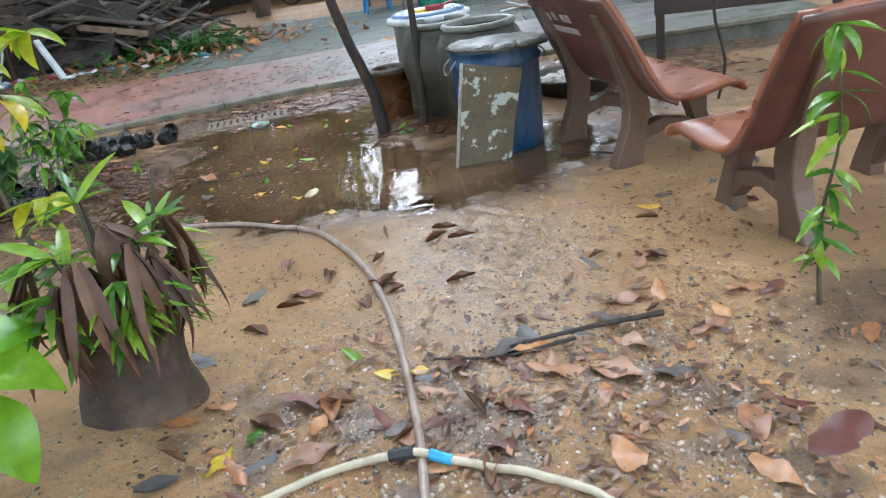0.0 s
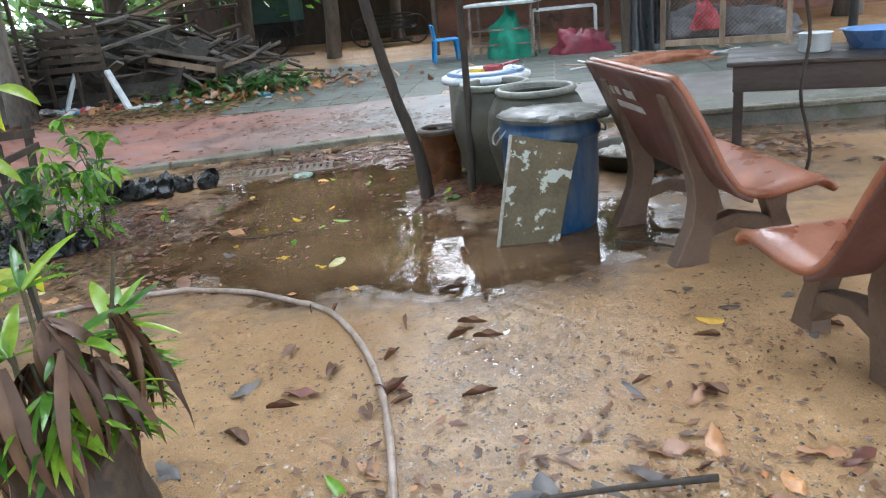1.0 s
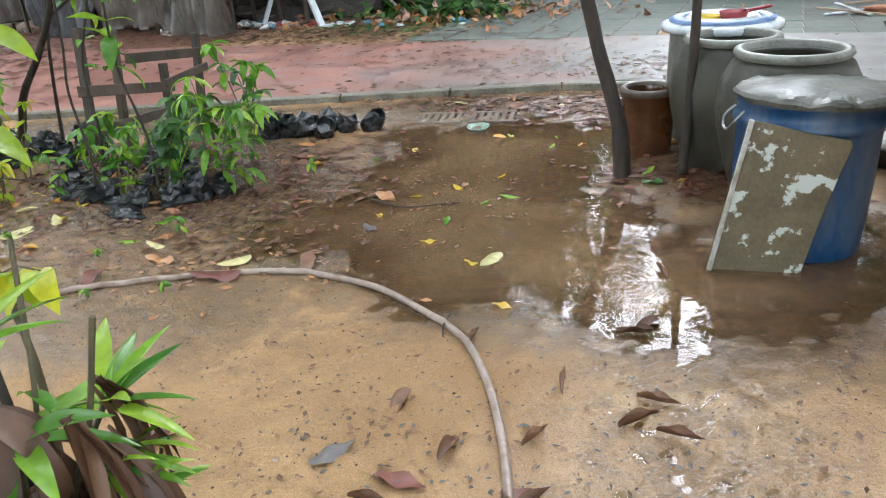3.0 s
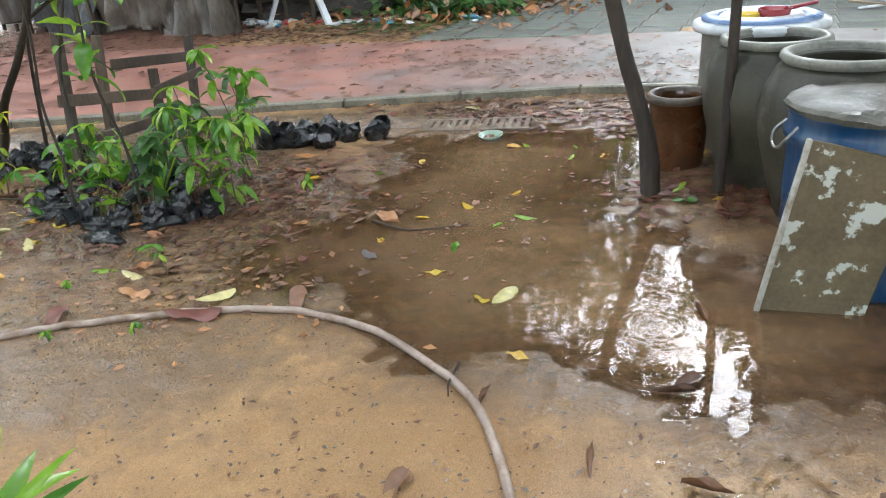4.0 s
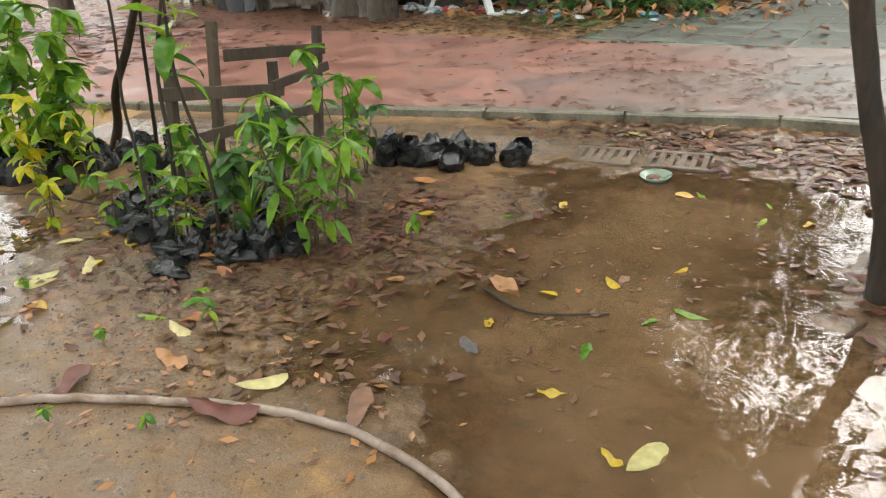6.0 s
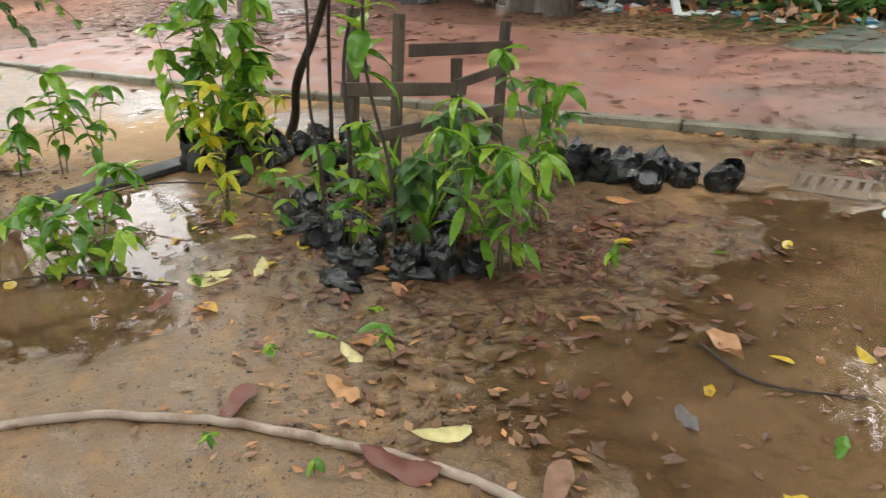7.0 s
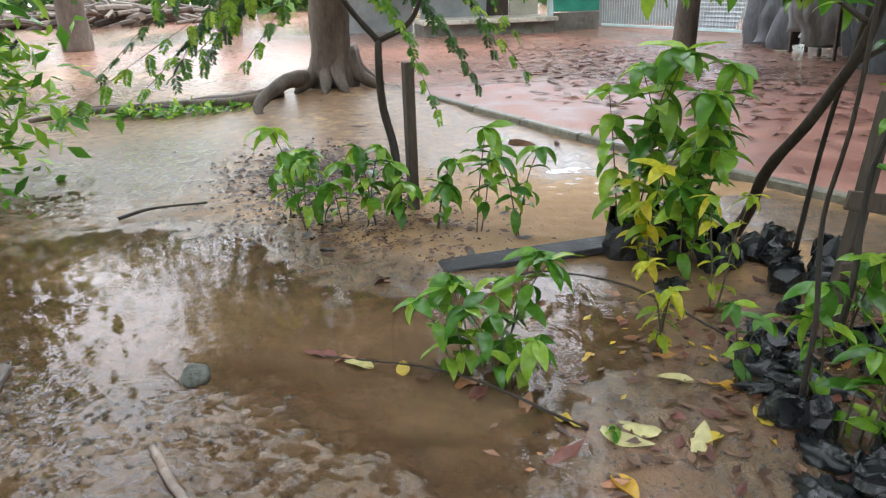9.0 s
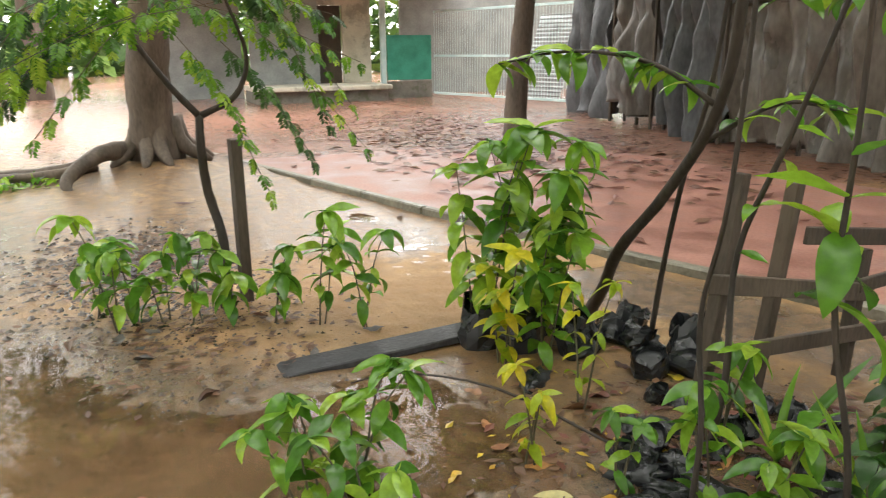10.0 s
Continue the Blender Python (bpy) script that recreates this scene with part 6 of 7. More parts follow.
# ---- the old table ----
table = thing("wooden_table", "old dark wooden table with a deep apron", "table", (1.62, 6.6, 0.0, 0, 0, -13))
TABLE = surface("dark_stained_wood", (0.018, 0.014, 0.013), (0.055, 0.042, 0.036), 5, (0.25, 0.55), 0.2, 50, stretch=(0.3, 1, 1))
bm = bmesh.new()
box(bm, (1.5, 0.85, 0.03), pose(0.7, -0.36, 0.735), 0.006)
part("tabletop", bm, TABLE, table)
for y in (0.02, -0.74):
    bm = bmesh.new()
    box(bm, (1.42, 0.028, 0.17), pose(0.7, y, 0.634), 0.004)
    part("apron", bm, TABLE, table)
for x in (0.02, 1.38):
    bm = bmesh.new()
    box(bm, (0.028, 0.72, 0.17), pose(x, -0.36, 0.634), 0.004)
    part("apron", bm, TABLE, table)
for x, y in ((0.03, 0.0), (0.03, -0.72), (1.37, 0.0), (1.37, -0.72)):
    bm = bmesh.new()
    box(bm, (0.065, 0.065, 0.72), pose(x, y, 0.36), 0.006)
    part("leg", bm, TABLE, table)
pan2 = thing("enamel_pot", "white enamel pot standing on the dark table", "pot", (2.02, 6.1, 0.752))
bm = bmesh.new()
lathe(bm, [(0, 0), (0.09, 0), (0.1, 0.01), (0.105, 0.12), (0.115, 0.125), (0.1, 0.12), (0.095, 0.02), (0, 0.02)], 32)
part("body", bm, LID_WHITE, pan2, smooth=True)
bas = thing("plastic_basin", "pale blue plastic basin standing on the table", "basin", (2.4, 6.1, 0.752))
bm = bmesh.new()
lathe(bm, [(0, 0), (0.14, 0), (0.2, 0.12), (0.22, 0.125), (0.19, 0.12), (0.13, 0.02), (0, 0.02)], 36)
part("body", bm, surface("light_blue_plastic", (0.12, 0.24, 0.55), (0.2, 0.36, 0.7), 5, (0.2, 0.4), 0.05), bas, smooth=True)
root = thing("wooden_scrap", "dry stick lying on the bench seat", "stick", (1.08, 4.75, 0.405, 0, 0, 17))
bm = bmesh.new()
tube(bm, [(-0.12, -0.05, 0.012), (0.0, 0.0, 0.016), (0.16, 0.03, 0.02)], [0.012, 0.01, 0.008], 7, 0.2, rng)
part("stick", bm, PALE_WOOD, root)
vine = thing("hanging_vine", "bare dark vine hanging beside the table", "vine", (1.75, 5.35, 0.0))
bm = bmesh.new()
tube(bm, smooth_path([(0.0, 0, -0.02), (0.05, 0, 0.25), (-0.02, 0.02, 0.6), (0.02, 0.05, 0.95), (-0.06, 0.05, 1.3), (-0.2, 0.1, 1.7), (-0.4, 0.1, 2.4)], 5), 0.011, 7, 0.2, rng)
part("stem", bm, BARK, vine, smooth=True)

# ---- faded white marks on the bench's back: unreadable, as plain bars ----
mark = surface("faded_white_paint", (0.3, 0.26, 0.24), (0.45, 0.42, 0.4), 30, (0.5, 0.8), 0.1, 120)
for y, z, w, h in ((0.32, 0.80, 0.07, 0.05), (0.22, 0.805, 0.05, 0.05), (0.1, 0.80, 0.06, 0.05), (0.03, 0.80, 0.05, 0.05), (0.14, 0.725, 0.34, 0.04)):
    bm = bmesh.new()
    zz = (z - 0.7) / (0.86 - 0.7)
    box(bm, (0.004, w, h), pose(0.02 - 0.08 * zz - 0.039, y, z, 0, -27, 0), 0.0)
    o = part("lettering", bm, mark, bench_1, "faded white paint marks")

# ---- far side of the yard: wood pile, carts, furniture, fence ----
rng = random.Random(17)
GREY_WOOD = surface("grey_split_wood", (0.075, 0.065, 0.056), (0.22, 0.195, 0.17), 5, (0.5, 0.85), 0.4, 60, per=0.3, stretch=(1, 1, 0.25))
pile = thing("wood_pile", "heap of broken dark planks and poles", "wood pile", (-7.2, 12.6, 0.04))
for k in range(290):
    L = rng.uniform(0.7, 2.8)
    x, y = rng.uniform(-2.9, 2.2), rng.uniform(-0.35, 1.7)
    z = max(0.05, (1.35 - 0.34 * abs(x) - 0.25 * max(0.0, x) + 0.3 * y) * rng.uniform(0.1, 1.0))
    a, p = rng.uniform(-40, 40), rng.uniform(-26, 34)
    bm = bmesh.new()
    if rng.random() < 0.7:
        box(bm, (L, rng.uniform(0.05, 0.13), rng.uniform(0.02, 0.05)), pose(x, y, z, rng.uniform(-40, 40), p, a), 0.004)
    else:
        tube(bm, [(-L / 2, 0, 0), (0, 0, 0.02), (L / 2, 0, 0)], rng.uniform(0.015, 0.035), 6)
        bm.transform(pose(x, y, z, 0, p, a))
    u = rng.random()
    part("plank", bm, PALE_WOOD if u < 0.16 else GREY_WOOD if u < 0.6 else OLD_WOOD, pile)
# dark lumpy mass that fills the pile under the planks
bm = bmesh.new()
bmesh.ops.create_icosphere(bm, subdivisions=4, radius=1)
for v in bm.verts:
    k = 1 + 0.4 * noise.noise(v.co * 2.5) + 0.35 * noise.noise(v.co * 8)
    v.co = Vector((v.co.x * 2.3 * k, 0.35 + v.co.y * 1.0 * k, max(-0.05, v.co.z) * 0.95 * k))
part("debris", bm, surface("dark_debris", (0.015, 0.013, 0.011), (0.07, 0.06, 0.05), 14, (0.6, 0.9), 1.0, 40), pile, "dark lumpy mass under the planks")
for x0, x1, y in ((-7.47, -7.28, 11.65), (-6.22, -6.58, 11.4)):
    e = thing("white_post", "white painted angled wooden post leaning at the wood pile", "post", ((x0 + x1) / 2, y, 0.05), "white posts")
    bar(e, ((x0 - x1) / 2, -0.1, 0), ((x1 - x0) / 2, 0.1, 0.6), 0.09, 0.06, "shaft", LID_WHITE)
    bm = bmesh.new()
    box(bm, (0.2, 0.1, 0.05), pose((x0 - x1) / 2 + (0.06 if x0 > -7 else -0.05), -0.1, 0.02, 0, 0, 20), 0.01)
    part("foot", bm, LID_WHITE, e)
sack = thing("white_sack", "small crumpled white plastic sack", "bag", (-6.1, 12.4, 0.16))
bm = bmesh.new()
bmesh.ops.create_icosphere(bm, subdivisions=3, radius=0.17)
for v in bm.verts:
    v.co *= 1 + 0.5 * noise.noise(v.co * 9)
part("sack_body", bm, LID_WHITE, sack)
SCRAPS = (LID_WHITE, LID_WHITE, surface("torn_blue_plastic", (0.03, 0.12, 0.2), (0.1, 0.3, 0.4), 8, (0.3, 0.5), 0.2), surface("torn_red_plastic", (0.25, 0.02, 0.03), (0.45, 0.06, 0.06), 8, (0.3, 0.5), 0.2), PALE_WOOD, OLD_WOOD)
for k in range(64):
    x = rng.uniform(-8.6, -4.0)
    y = 11.55 + 0.1 * (x + 8) + rng.gauss(0, 0.28)
    e = thing("rubbish_scrap", "crumpled scrap of rubbish lying before the wood pile", "rubbish", (x, y, 0.06, rng.uniform(-15, 15), rng.uniform(-15, 15), rng.uniform(0, 360)), "rubbish scraps")
    bm = bmesh.new()
    bmesh.ops.create_icosphere(bm, subdivisions=2, radius=1)
    a, b, c = rng.uniform(0.05, 0.17), rng.uniform(0.03, 0.09), rng.uniform(0.015, 0.05)
    for v in bm.verts:
        q = 1 + 0.6 * noise.noise(v.co * 2.2 + Vector((k * 3.1, 0, 0)))
        v.co = Vector((v.co.x * a * q, v.co.y * b * q, v.co.z * c * q))
    part("scrap_body", bm, rng.choice(SCRAPS), e)
crate = thing("wooden_crate", "weathered slatted crate on the wood pile", "crate", (-7.25, 11.9, 0.62, 0, 0, 8))
for k in range(5):
    bar(crate, (-0.5, -0.25, 0.08 + 0.14 * k), (0.5, -0.25, 0.08 + 0.14 * k), 0.02, 0.09, "slat", OLD_WOOD)
for x in (-0.45, 0, 0.45):
    bar(crate, (x, -0.22, -0.5), (x, -0.22, 0.75), 0.06, 0.04, "upright", OLD_WOOD)
drawer = thing("broken_cabinet", "dark broken cabinet carcass on the heap", "cabinet", (-5.75, 12.35, 0.42, 0, 14, 6))
for size, at, kind in (((1.2, 0.4, 0.025), (0, 0, 0.0), "panel"), ((1.2, 0.4, 0.025), (0, 0, 0.3), "panel"), ((0.025, 0.4, 0.28), (-0.58, 0, 0.15), "side_panel"), ((0.025, 0.4, 0.28), (0.58, 0, 0.15), "side_panel"), ((1.1, 0.02, 0.1), (0, -0.15, 0.17), "rail")):
    bm = bmesh.new()
    box(bm, size, pose(*at), 0.004)
    part(kind, bm, PALE_WOOD if kind == "rail" else OLD_WOOD, drawer)
clip = thing("palm_trimmings", "heap of cut green palm fronds and rubbish", "garden waste", (-4.9, 12.3, 0.05))
leaf_cloud("fronds", np.random.default_rng(4).normal(0, 1, (700, 3)) * np.array([0.6, 0.3, 0.07]) + np.array([0, 0, 0.14]), 0.24, DEEP, clip, np.random.default_rng(5))
leaf_cloud("dry_fronds", np.random.default_rng(6).normal(0, 1, (700, 3)) * np.array([1.2, 0.6, 0.05]) + np.array([0, 0, 0.08]), 0.2, TAN, clip, np.random.default_rng(7))

BLACK = surface("black_painted_steel", (0.012, 0.012, 0.013), (0.04, 0.04, 0.042), 6, (0.3, 0.6), 0.1, metal=0.3)
TEAL = surface("worn_green_tarp", (0.02, 0.06, 0.05), (0.05, 0.12, 0.1), 3, (0.4, 0.7), 0.4)


def wheel(parent, x, y, z, r, spokes=12):
    bm = bmesh.new()
    pts = [(r * math.cos(6.2832 * i / 28), 0, r * math.sin(6.2832 * i / 28)) for i in range(29)]
    tube(bm, pts, 0.025, 6)
    bm.transform(pose(x, y, z))
    tyre = part("wheel", bm, BLACK, parent)
    for k in range(spokes):
        bm = bmesh.new()
        a = 6.2832 * k / spokes
        tube(bm, [(x, y, z), (x + r * math.cos(a), y, z + r * math.sin(a))], 0.006, 4)
        part("spoke", bm, BLACK, tyre)


cart = thing("covered_cart", "dark covered handcart with spoked wheels", "cart", (-7.0, 20, 0.04))
bm = bmesh.new()
box(bm, (1.5, 1.0, 0.75), pose(0, 0.1, 1.15), 0.06)
part("cover", bm, TEAL, cart, "dark green tarp cover")
bm = bmesh.new()
box(bm, (1.3, 0.8, 0.4), pose(0.1, 0, 0.65), 0.03)
part("body", bm, BLACK, cart)
for x in (-0.55, 0.25):
    wheel(cart, x, -0.52, 0.4, 0.36)
tri = thing("cargo_tricycle", "black cargo tricycle with a slatted bench seat", "cart", (-3.85, 20, 0.04))
for k in range(4):
    bar(tri, (-0.6, -0.3 + 0.02 * k, 0.45 + 0.1 * k), (0.6, -0.3 + 0.02 * k, 0.45 + 0.1 * k), 0.03, 0.05, "slat", BLACK)
bm = bmesh.new()
box(bm, (1.25, 0.6, 0.06), pose(0, 0, 0.42), 0.01)
part("seat", bm, BLACK, tri)
for x in (-0.66, 0.68):
    wheel(tri, x, -0.2, 0.36, 0.34)
part_bm = bmesh.new()
box(part_bm, (1.1, 0.5, 0.03), pose(0, -0.1, 0.1), 0.005)
part("foot_board", part_bm, BLACK, tri)

CHAIR_BLUE = surface("sky_blue_plastic", (0.02, 0.2, 0.55), (0.04, 0.3, 0.7), 5, (0.25, 0.45), 0.05)
chair = thing("plastic_chair", "small blue plastic chair on the courtyard", "chair", (-1.7, 14.5, 0.055, 0, 0, 15))
for x, y in ((-0.2, -0.18), (0.2, -0.18), (-0.2, 0.2), (0.2, 0.2)):
    bm = bmesh.new()
    tube(bm, [(x * 1.15, y * 1.15, 0), (x, y, 0.38)], [0.022, 0.03], 8)
    part("leg", bm, CHAIR_BLUE, chair)
bm = bmesh.new()
box(bm, (0.46, 0.44, 0.035), pose(0, 0, 0.39), 0.012)
part("seat", bm, CHAIR_BLUE, chair)
bm = bmesh.new()
box(bm, (0.04, 0.42, 0.28), pose(-0.22, 0, 0.53, 0, -8, 0), 0.012)
part("backrest", bm, CHAIR_BLUE, chair)

RUSTY = surface("rusty_painted_steel", (0.12, 0.07, 0.05), (0.3, 0.25, 0.22), 8, (0.4, 0.8), 0.3, 60)
t2 = thing("rack_table", "rusty steel frame table with a pale top", "table", (-0.6, 14.4, 0.05, 0, 0, -10))
for x in (-0.55, 0.55):
    for y in (-0.3, 0.3):
        bar(t2, (x, y, 0), (x, y, 0.9), 0.045, 0.045, "leg", RUSTY)
for z in (0.25, 0.5):
    for y in (-0.3, 0.3):
        bar(t2, (-0.55, y, z), (0.55, y, z), 0.03, 0.03, "rail", RUSTY)
bm = bmesh.new()
box(bm, (1.25, 0.75, 0.05), pose(0, 0, 0.93), 0.01)
part("tabletop", bm, LID_WHITE, t2)
GREEN_NET = surface("green_netting", (0.01, 0.16, 0.1), (0.03, 0.3, 0.2), 9, (0.5, 0.8), 0.5, 50)
MAROON = surface("maroon_tarp", (0.14, 0.015, 0.03), (0.26, 0.03, 0.06), 4, (0.3, 0.6), 0.3)


def heap(name, label, at, size, material, seed, cat):
    e = thing(name, label, cat, at)
    bm = bmesh.new()
    bmesh.ops.create_icosphere(bm, subdivisions=4, radius=1)
    for v in bm.verts:
        n = 1 + 0.35 * noise.noise(v.co * 1.7 + Vector((seed, 0, 0))) + 0.2 * noise.noise(v.co * 5 + Vector((seed, 3, 0)))
        v.co = Vector((v.co.x * size[0], v.co.y * size[1], max(-0.05, v.co.z) * size[2])) * n
    part("heap_body", bm, material, e, smooth=True)
    return e


heap("green_net", "crumpled green netting under the rack table", (-0.5, 14.3, 0.04), (0.42, 0.3, 0.72), GREEN_NET, 1, "netting")
heap("maroon_tarpaulin", "crumpled maroon tarpaulin on the ground", (0.72, 14.2, 0.04), (0.5, 0.3, 0.42), MAROON, 2, "tarpaulin")
wf = thing("steel_stand", "white metal stand frame on the courtyard", "stand", (0.45, 14.6, 0.05))
for x in (-0.55, 0.55):
    for y in (-0.3, 0.3):
        bar(wf, (x, y, 0), (x, y, 0.75), 0.03, 0.03, "leg", LID_WHITE)
for y in (-0.3, 0.3):
    bar(wf, (-0.55, y, 0.75), (0.55, y, 0.75), 0.03, 0.03, "rail", LID_WHITE)
post = thing("wooden_post", "thick dark wooden post of a shelter", "post", (1.42, 13.5, 0.03))
bar(post, (0, 0, 0), (0, 0, 2.6), 0.13, 0.12, "shaft", OLD_WOOD)
DARK_TARP = surface("grey_black_tarp", (0.03, 0.032, 0.036), (0.11, 0.115, 0.125), 2.5, (0.25, 0.55), 0.5, 20, stretch=(1, 1, 0.4))


def curtain(name, label, a, b, z0, z1, material, seed, folds=14, deep=0.12):
    """A hanging tarpaulin with folds, from a to b."""
    e = thing(name, label, "tarpaulin", (a[0], a[1], 0))
    bm = bmesh.new()
    a3, b3 = Vector((0, 0, 0)), Vector((b[0] - a[0], b[1] - a[1], 0))
    side = Vector((-(b3.y), b3.x, 0)).normalized()
    r = random.Random(seed)
    nx_, nz_ = folds * 8, 26
    span = b3.length
    ph = [r.uniform(0, 6.28) for _ in range(4)]
    grid = []
    for k in (0, 1):
        g = []
        for i in range(nx_ + 1):
            t = i / nx_
            row = []
            for j in range(nz_ + 1):
                s = j / nz_
                w = deep * (0.5 * math.sin(folds * 6.28 * t + ph[0] + 2 * s) + 0.5 * math.sin(folds * 3.1 * t + ph[1] - 3 * s)) * (1.2 - 0.5 * s) + 0.08 * deep * math.sin(9 * s + ph[2] + 8 * t)
                w += deep * (0.55 * noise.noise(Vector((t * span * 1.3, s * 1.6, seed))) + 0.3 * noise.noise(Vector((t * span * 4.0, s * 8.0, seed + 7))))
                row.append(bm.verts.new(a3.lerp(b3, t) + side * (w + 0.006 * k) + Vector((0, 0, z0 + (z1 - z0) * s + (0.1 * math.sin(5 * t + ph[3]) if j == 0 else 0)))))
            g.append(row)
        grid.append(g)
        for i in range(nx_):
            for j in range(nz_):
                bm.faces.new((g[i][j], g[i + 1][j], g[i + 1][j + 1], g[i][j + 1]))
    part("sheet", bm, material, e, smooth=True)
    bar(e, (0, 0, z1), tuple(b3 + Vector((0, 0, z1))), 0.05, 0.05, "ridge_pole", OLD_WOOD)
    for t in (0.0, 0.5, 1.0):
        bar(e, tuple(b3 * t + side * 0.05), tuple(b3 * t + side * 0.05 + Vector((0, 0, z1))), 0.05, 0.05, "pole", OLD_WOOD)
    return e


curtain("hanging_tarp", "grey tarpaulin hanging from the shelter", (1.5, 13.45), (2.15, 13.7), 0.06, 2.5, DARK_TARP, 3, 5)
heap("scrap_heap", "orange and grey roof scraps and sticks on the courtyard", (1.7, 11.9, 0.05), (0.9, 0.25, 0.14), surface("rusty_scrap", (0.2, 0.06, 0.025), (0.4, 0.17, 0.09), 9, (0.5, 0.8), 0.6, 60), 6, "scrap")
for k in range(16):
    x, y = rng.uniform(0.6, 3.4), rng.uniform(11.6, 12.7)
    e = thing("scrap_stick", "loose pale stick lying on the courtyard", "stick", (x, y, 0.07), "scrap sticks")
    bar(e, (-0.4, 0, 0), (0.4, 0.05, 0.05), 0.04, 0.02, "stick", PALE_WOOD if k % 2 else LID_WHITE)
    e.matrix_basis = pose(x, y, 0.07, 0, 0, rng.uniform(0, 180))
fence = thing("wire_fence", "low wire mesh fence on a weathered timber rail", "fence", (2.0, 13.4, 0.03, 0, 0, -17))
bar(fence, (0, 0, 0.12), (1.9, 0, 0.12), 0.06, 0.1, "rail", PALE_WOOD)
bar(fence, (0, 0, 1.3), (1.9, 0, 1.3), 0.05, 0.06, "rail", PALE_WOOD)
for x in (0, 0.9, 1.85):
    bar(fence, (x, 0, 0), (x, 0, 1.4), 0.08, 0.08, "post", PALE_WOOD)
bm = bmesh.new()
for k in range(-18, 26):
    x0 = 0.07 * k
    for s in (1, -1):
        a, b = (x0, 0.2), (x0 + s * 1.0, 1.2)
        if s < 0:
            a, b = (x0, 0.2), (x0 - 1.0, 1.2)
        lo, hi = sorted((a, b))
        def at_x(x):
            return lo[1] + (hi[1] - lo[1]) * (x - lo[0]) / (hi[0] - lo[0])
        l0, h0 = max(0, lo[0]), min(1.85, hi[0])
        if h0 - l0 > 0.02:
            tube(bm, [(l0, 0.0, at_x(l0)), (h0, 0.0, at_x(h0))], 0.0035, 3)
part("mesh", bm, RUSTY, fence, "rusty wire mesh")
heap("red_basket", "red plastic basket behind the wire fence", (2.75, 13.9, 0.3), (0.22, 0.2, 0.4), surface("red_plastic", (0.35, 0.02, 0.04), (0.5, 0.04, 0.07), 5, (0.3, 0.5), 0.1), 8, "basket")
heap("rubbish_heap", "grey rubbish stacked behind the wire fence", (3.2, 14.6, 0.05), (1.3, 0.5, 0.55), DARK_TARP, 9, "rubbish")
blackpost = thing("steel_post", "black steel post at the courtyard's side", "post", (4.15, 11.4, 0.03))
bm = bmesh.new()
tube(bm, [(0, 0, 0), (0, 0, 2.8)], 0.06, 12)
part("shaft", bm, BLACK, blackpost)

# low back wall and sheds that close the yard
WALL = surface("stained_red_brown_wall", (0.16, 0.075, 0.055), (0.3, 0.16, 0.12), 2, (0.6, 0.9), 0.3, 30, stain=(0.1, 0.07, 0.055), stain_scale=1.2)
shed = thing("lean_to_shed", "dark open shed with a low sheet roof", "shed", (3.5, 17.5, 0))
bm = bmesh.new()
box(bm, (12.6, 0.15, 2.6), pose(0.2, 2.5, 1.3), 0.01)
part("wall", bm, WALL, shed)
bm = bmesh.new()
box(bm, (12.8, 4.6, 0.06), pose(0.2, 0.6, 2.7, 6, 0, 0), 0.01)
part("roof", bm, RUSTY, shed)
for x in (-5.6, -2.2, 1.0, 4.2):
    bar(shed, (x, -1.4, 0), (x, -1.4, 2.5), 0.1, 0.1, "post", OLD_WOOD)
back = thing("back_shed", "dark timber shed behind the carts", "shed", (-6.2, 22.5, 0))
bm = bmesh.new()
box(bm, (9, 0.15, 2.3), pose(0, 0.5, 1.15), 0.01)
part("wall", bm, OLD_WOOD, back)
bm = bmesh.new()
box(bm, (9.4, 2.6, 0.06), pose(0, -0.3, 2.4, 5, 0, 0), 0.01)
part("roof", bm, RUSTY, back)
curtain("hanging_tarp", "dirty grey tarpaulin draped over a low shelter", (-10.6, 10.9), (-7.4, 10.7), 0.05, 1.9, surface("dirty_brown_tarp", (0.06, 0.05, 0.042), (0.17, 0.145, 0.12), 2.5, (0.25, 0.55), 0.5, 20, stretch=(1, 1, 0.4)), 5, 9, 0.16)
BROWN_TARP = surface("mud_stained_tarp", (0.05, 0.042, 0.036), (0.16, 0.14, 0.12), 3, (0.3, 0.6), 0.6, 18, stain=(0.2, 0.2, 0.2), stain_scale=1.5, stretch=(1, 1, 0.35))
curtain("hanging_tarp", "black tarpaulin hung as a shelter wall", (-16.4, 12.4), (-14.0, 11.5), 0.05, 2.9, DARK_TARP, 8, 6, 0.3)
curtain("hanging_tarp", "mud-stained grey tarpaulin hung on poles", (-13.9, 11.75), (-12.3, 11.1), 0.3, 2.6, BROWN_TARP, 18, 5, 0.34)
curtain("hanging_tarp", "torn black tarpaulin hung on poles", (-12.2, 11.3), (-10.3, 10.7), 0.1, 2.8, DARK_TARP, 28, 7, 0.3)
curtain("hanging_tarp", "dull tarpaulin closing the shelter's back", (-16.2, 13.6), (-10.0, 11.8), 0.0, 3.0, BROWN_TARP, 38, 10, 0.2)

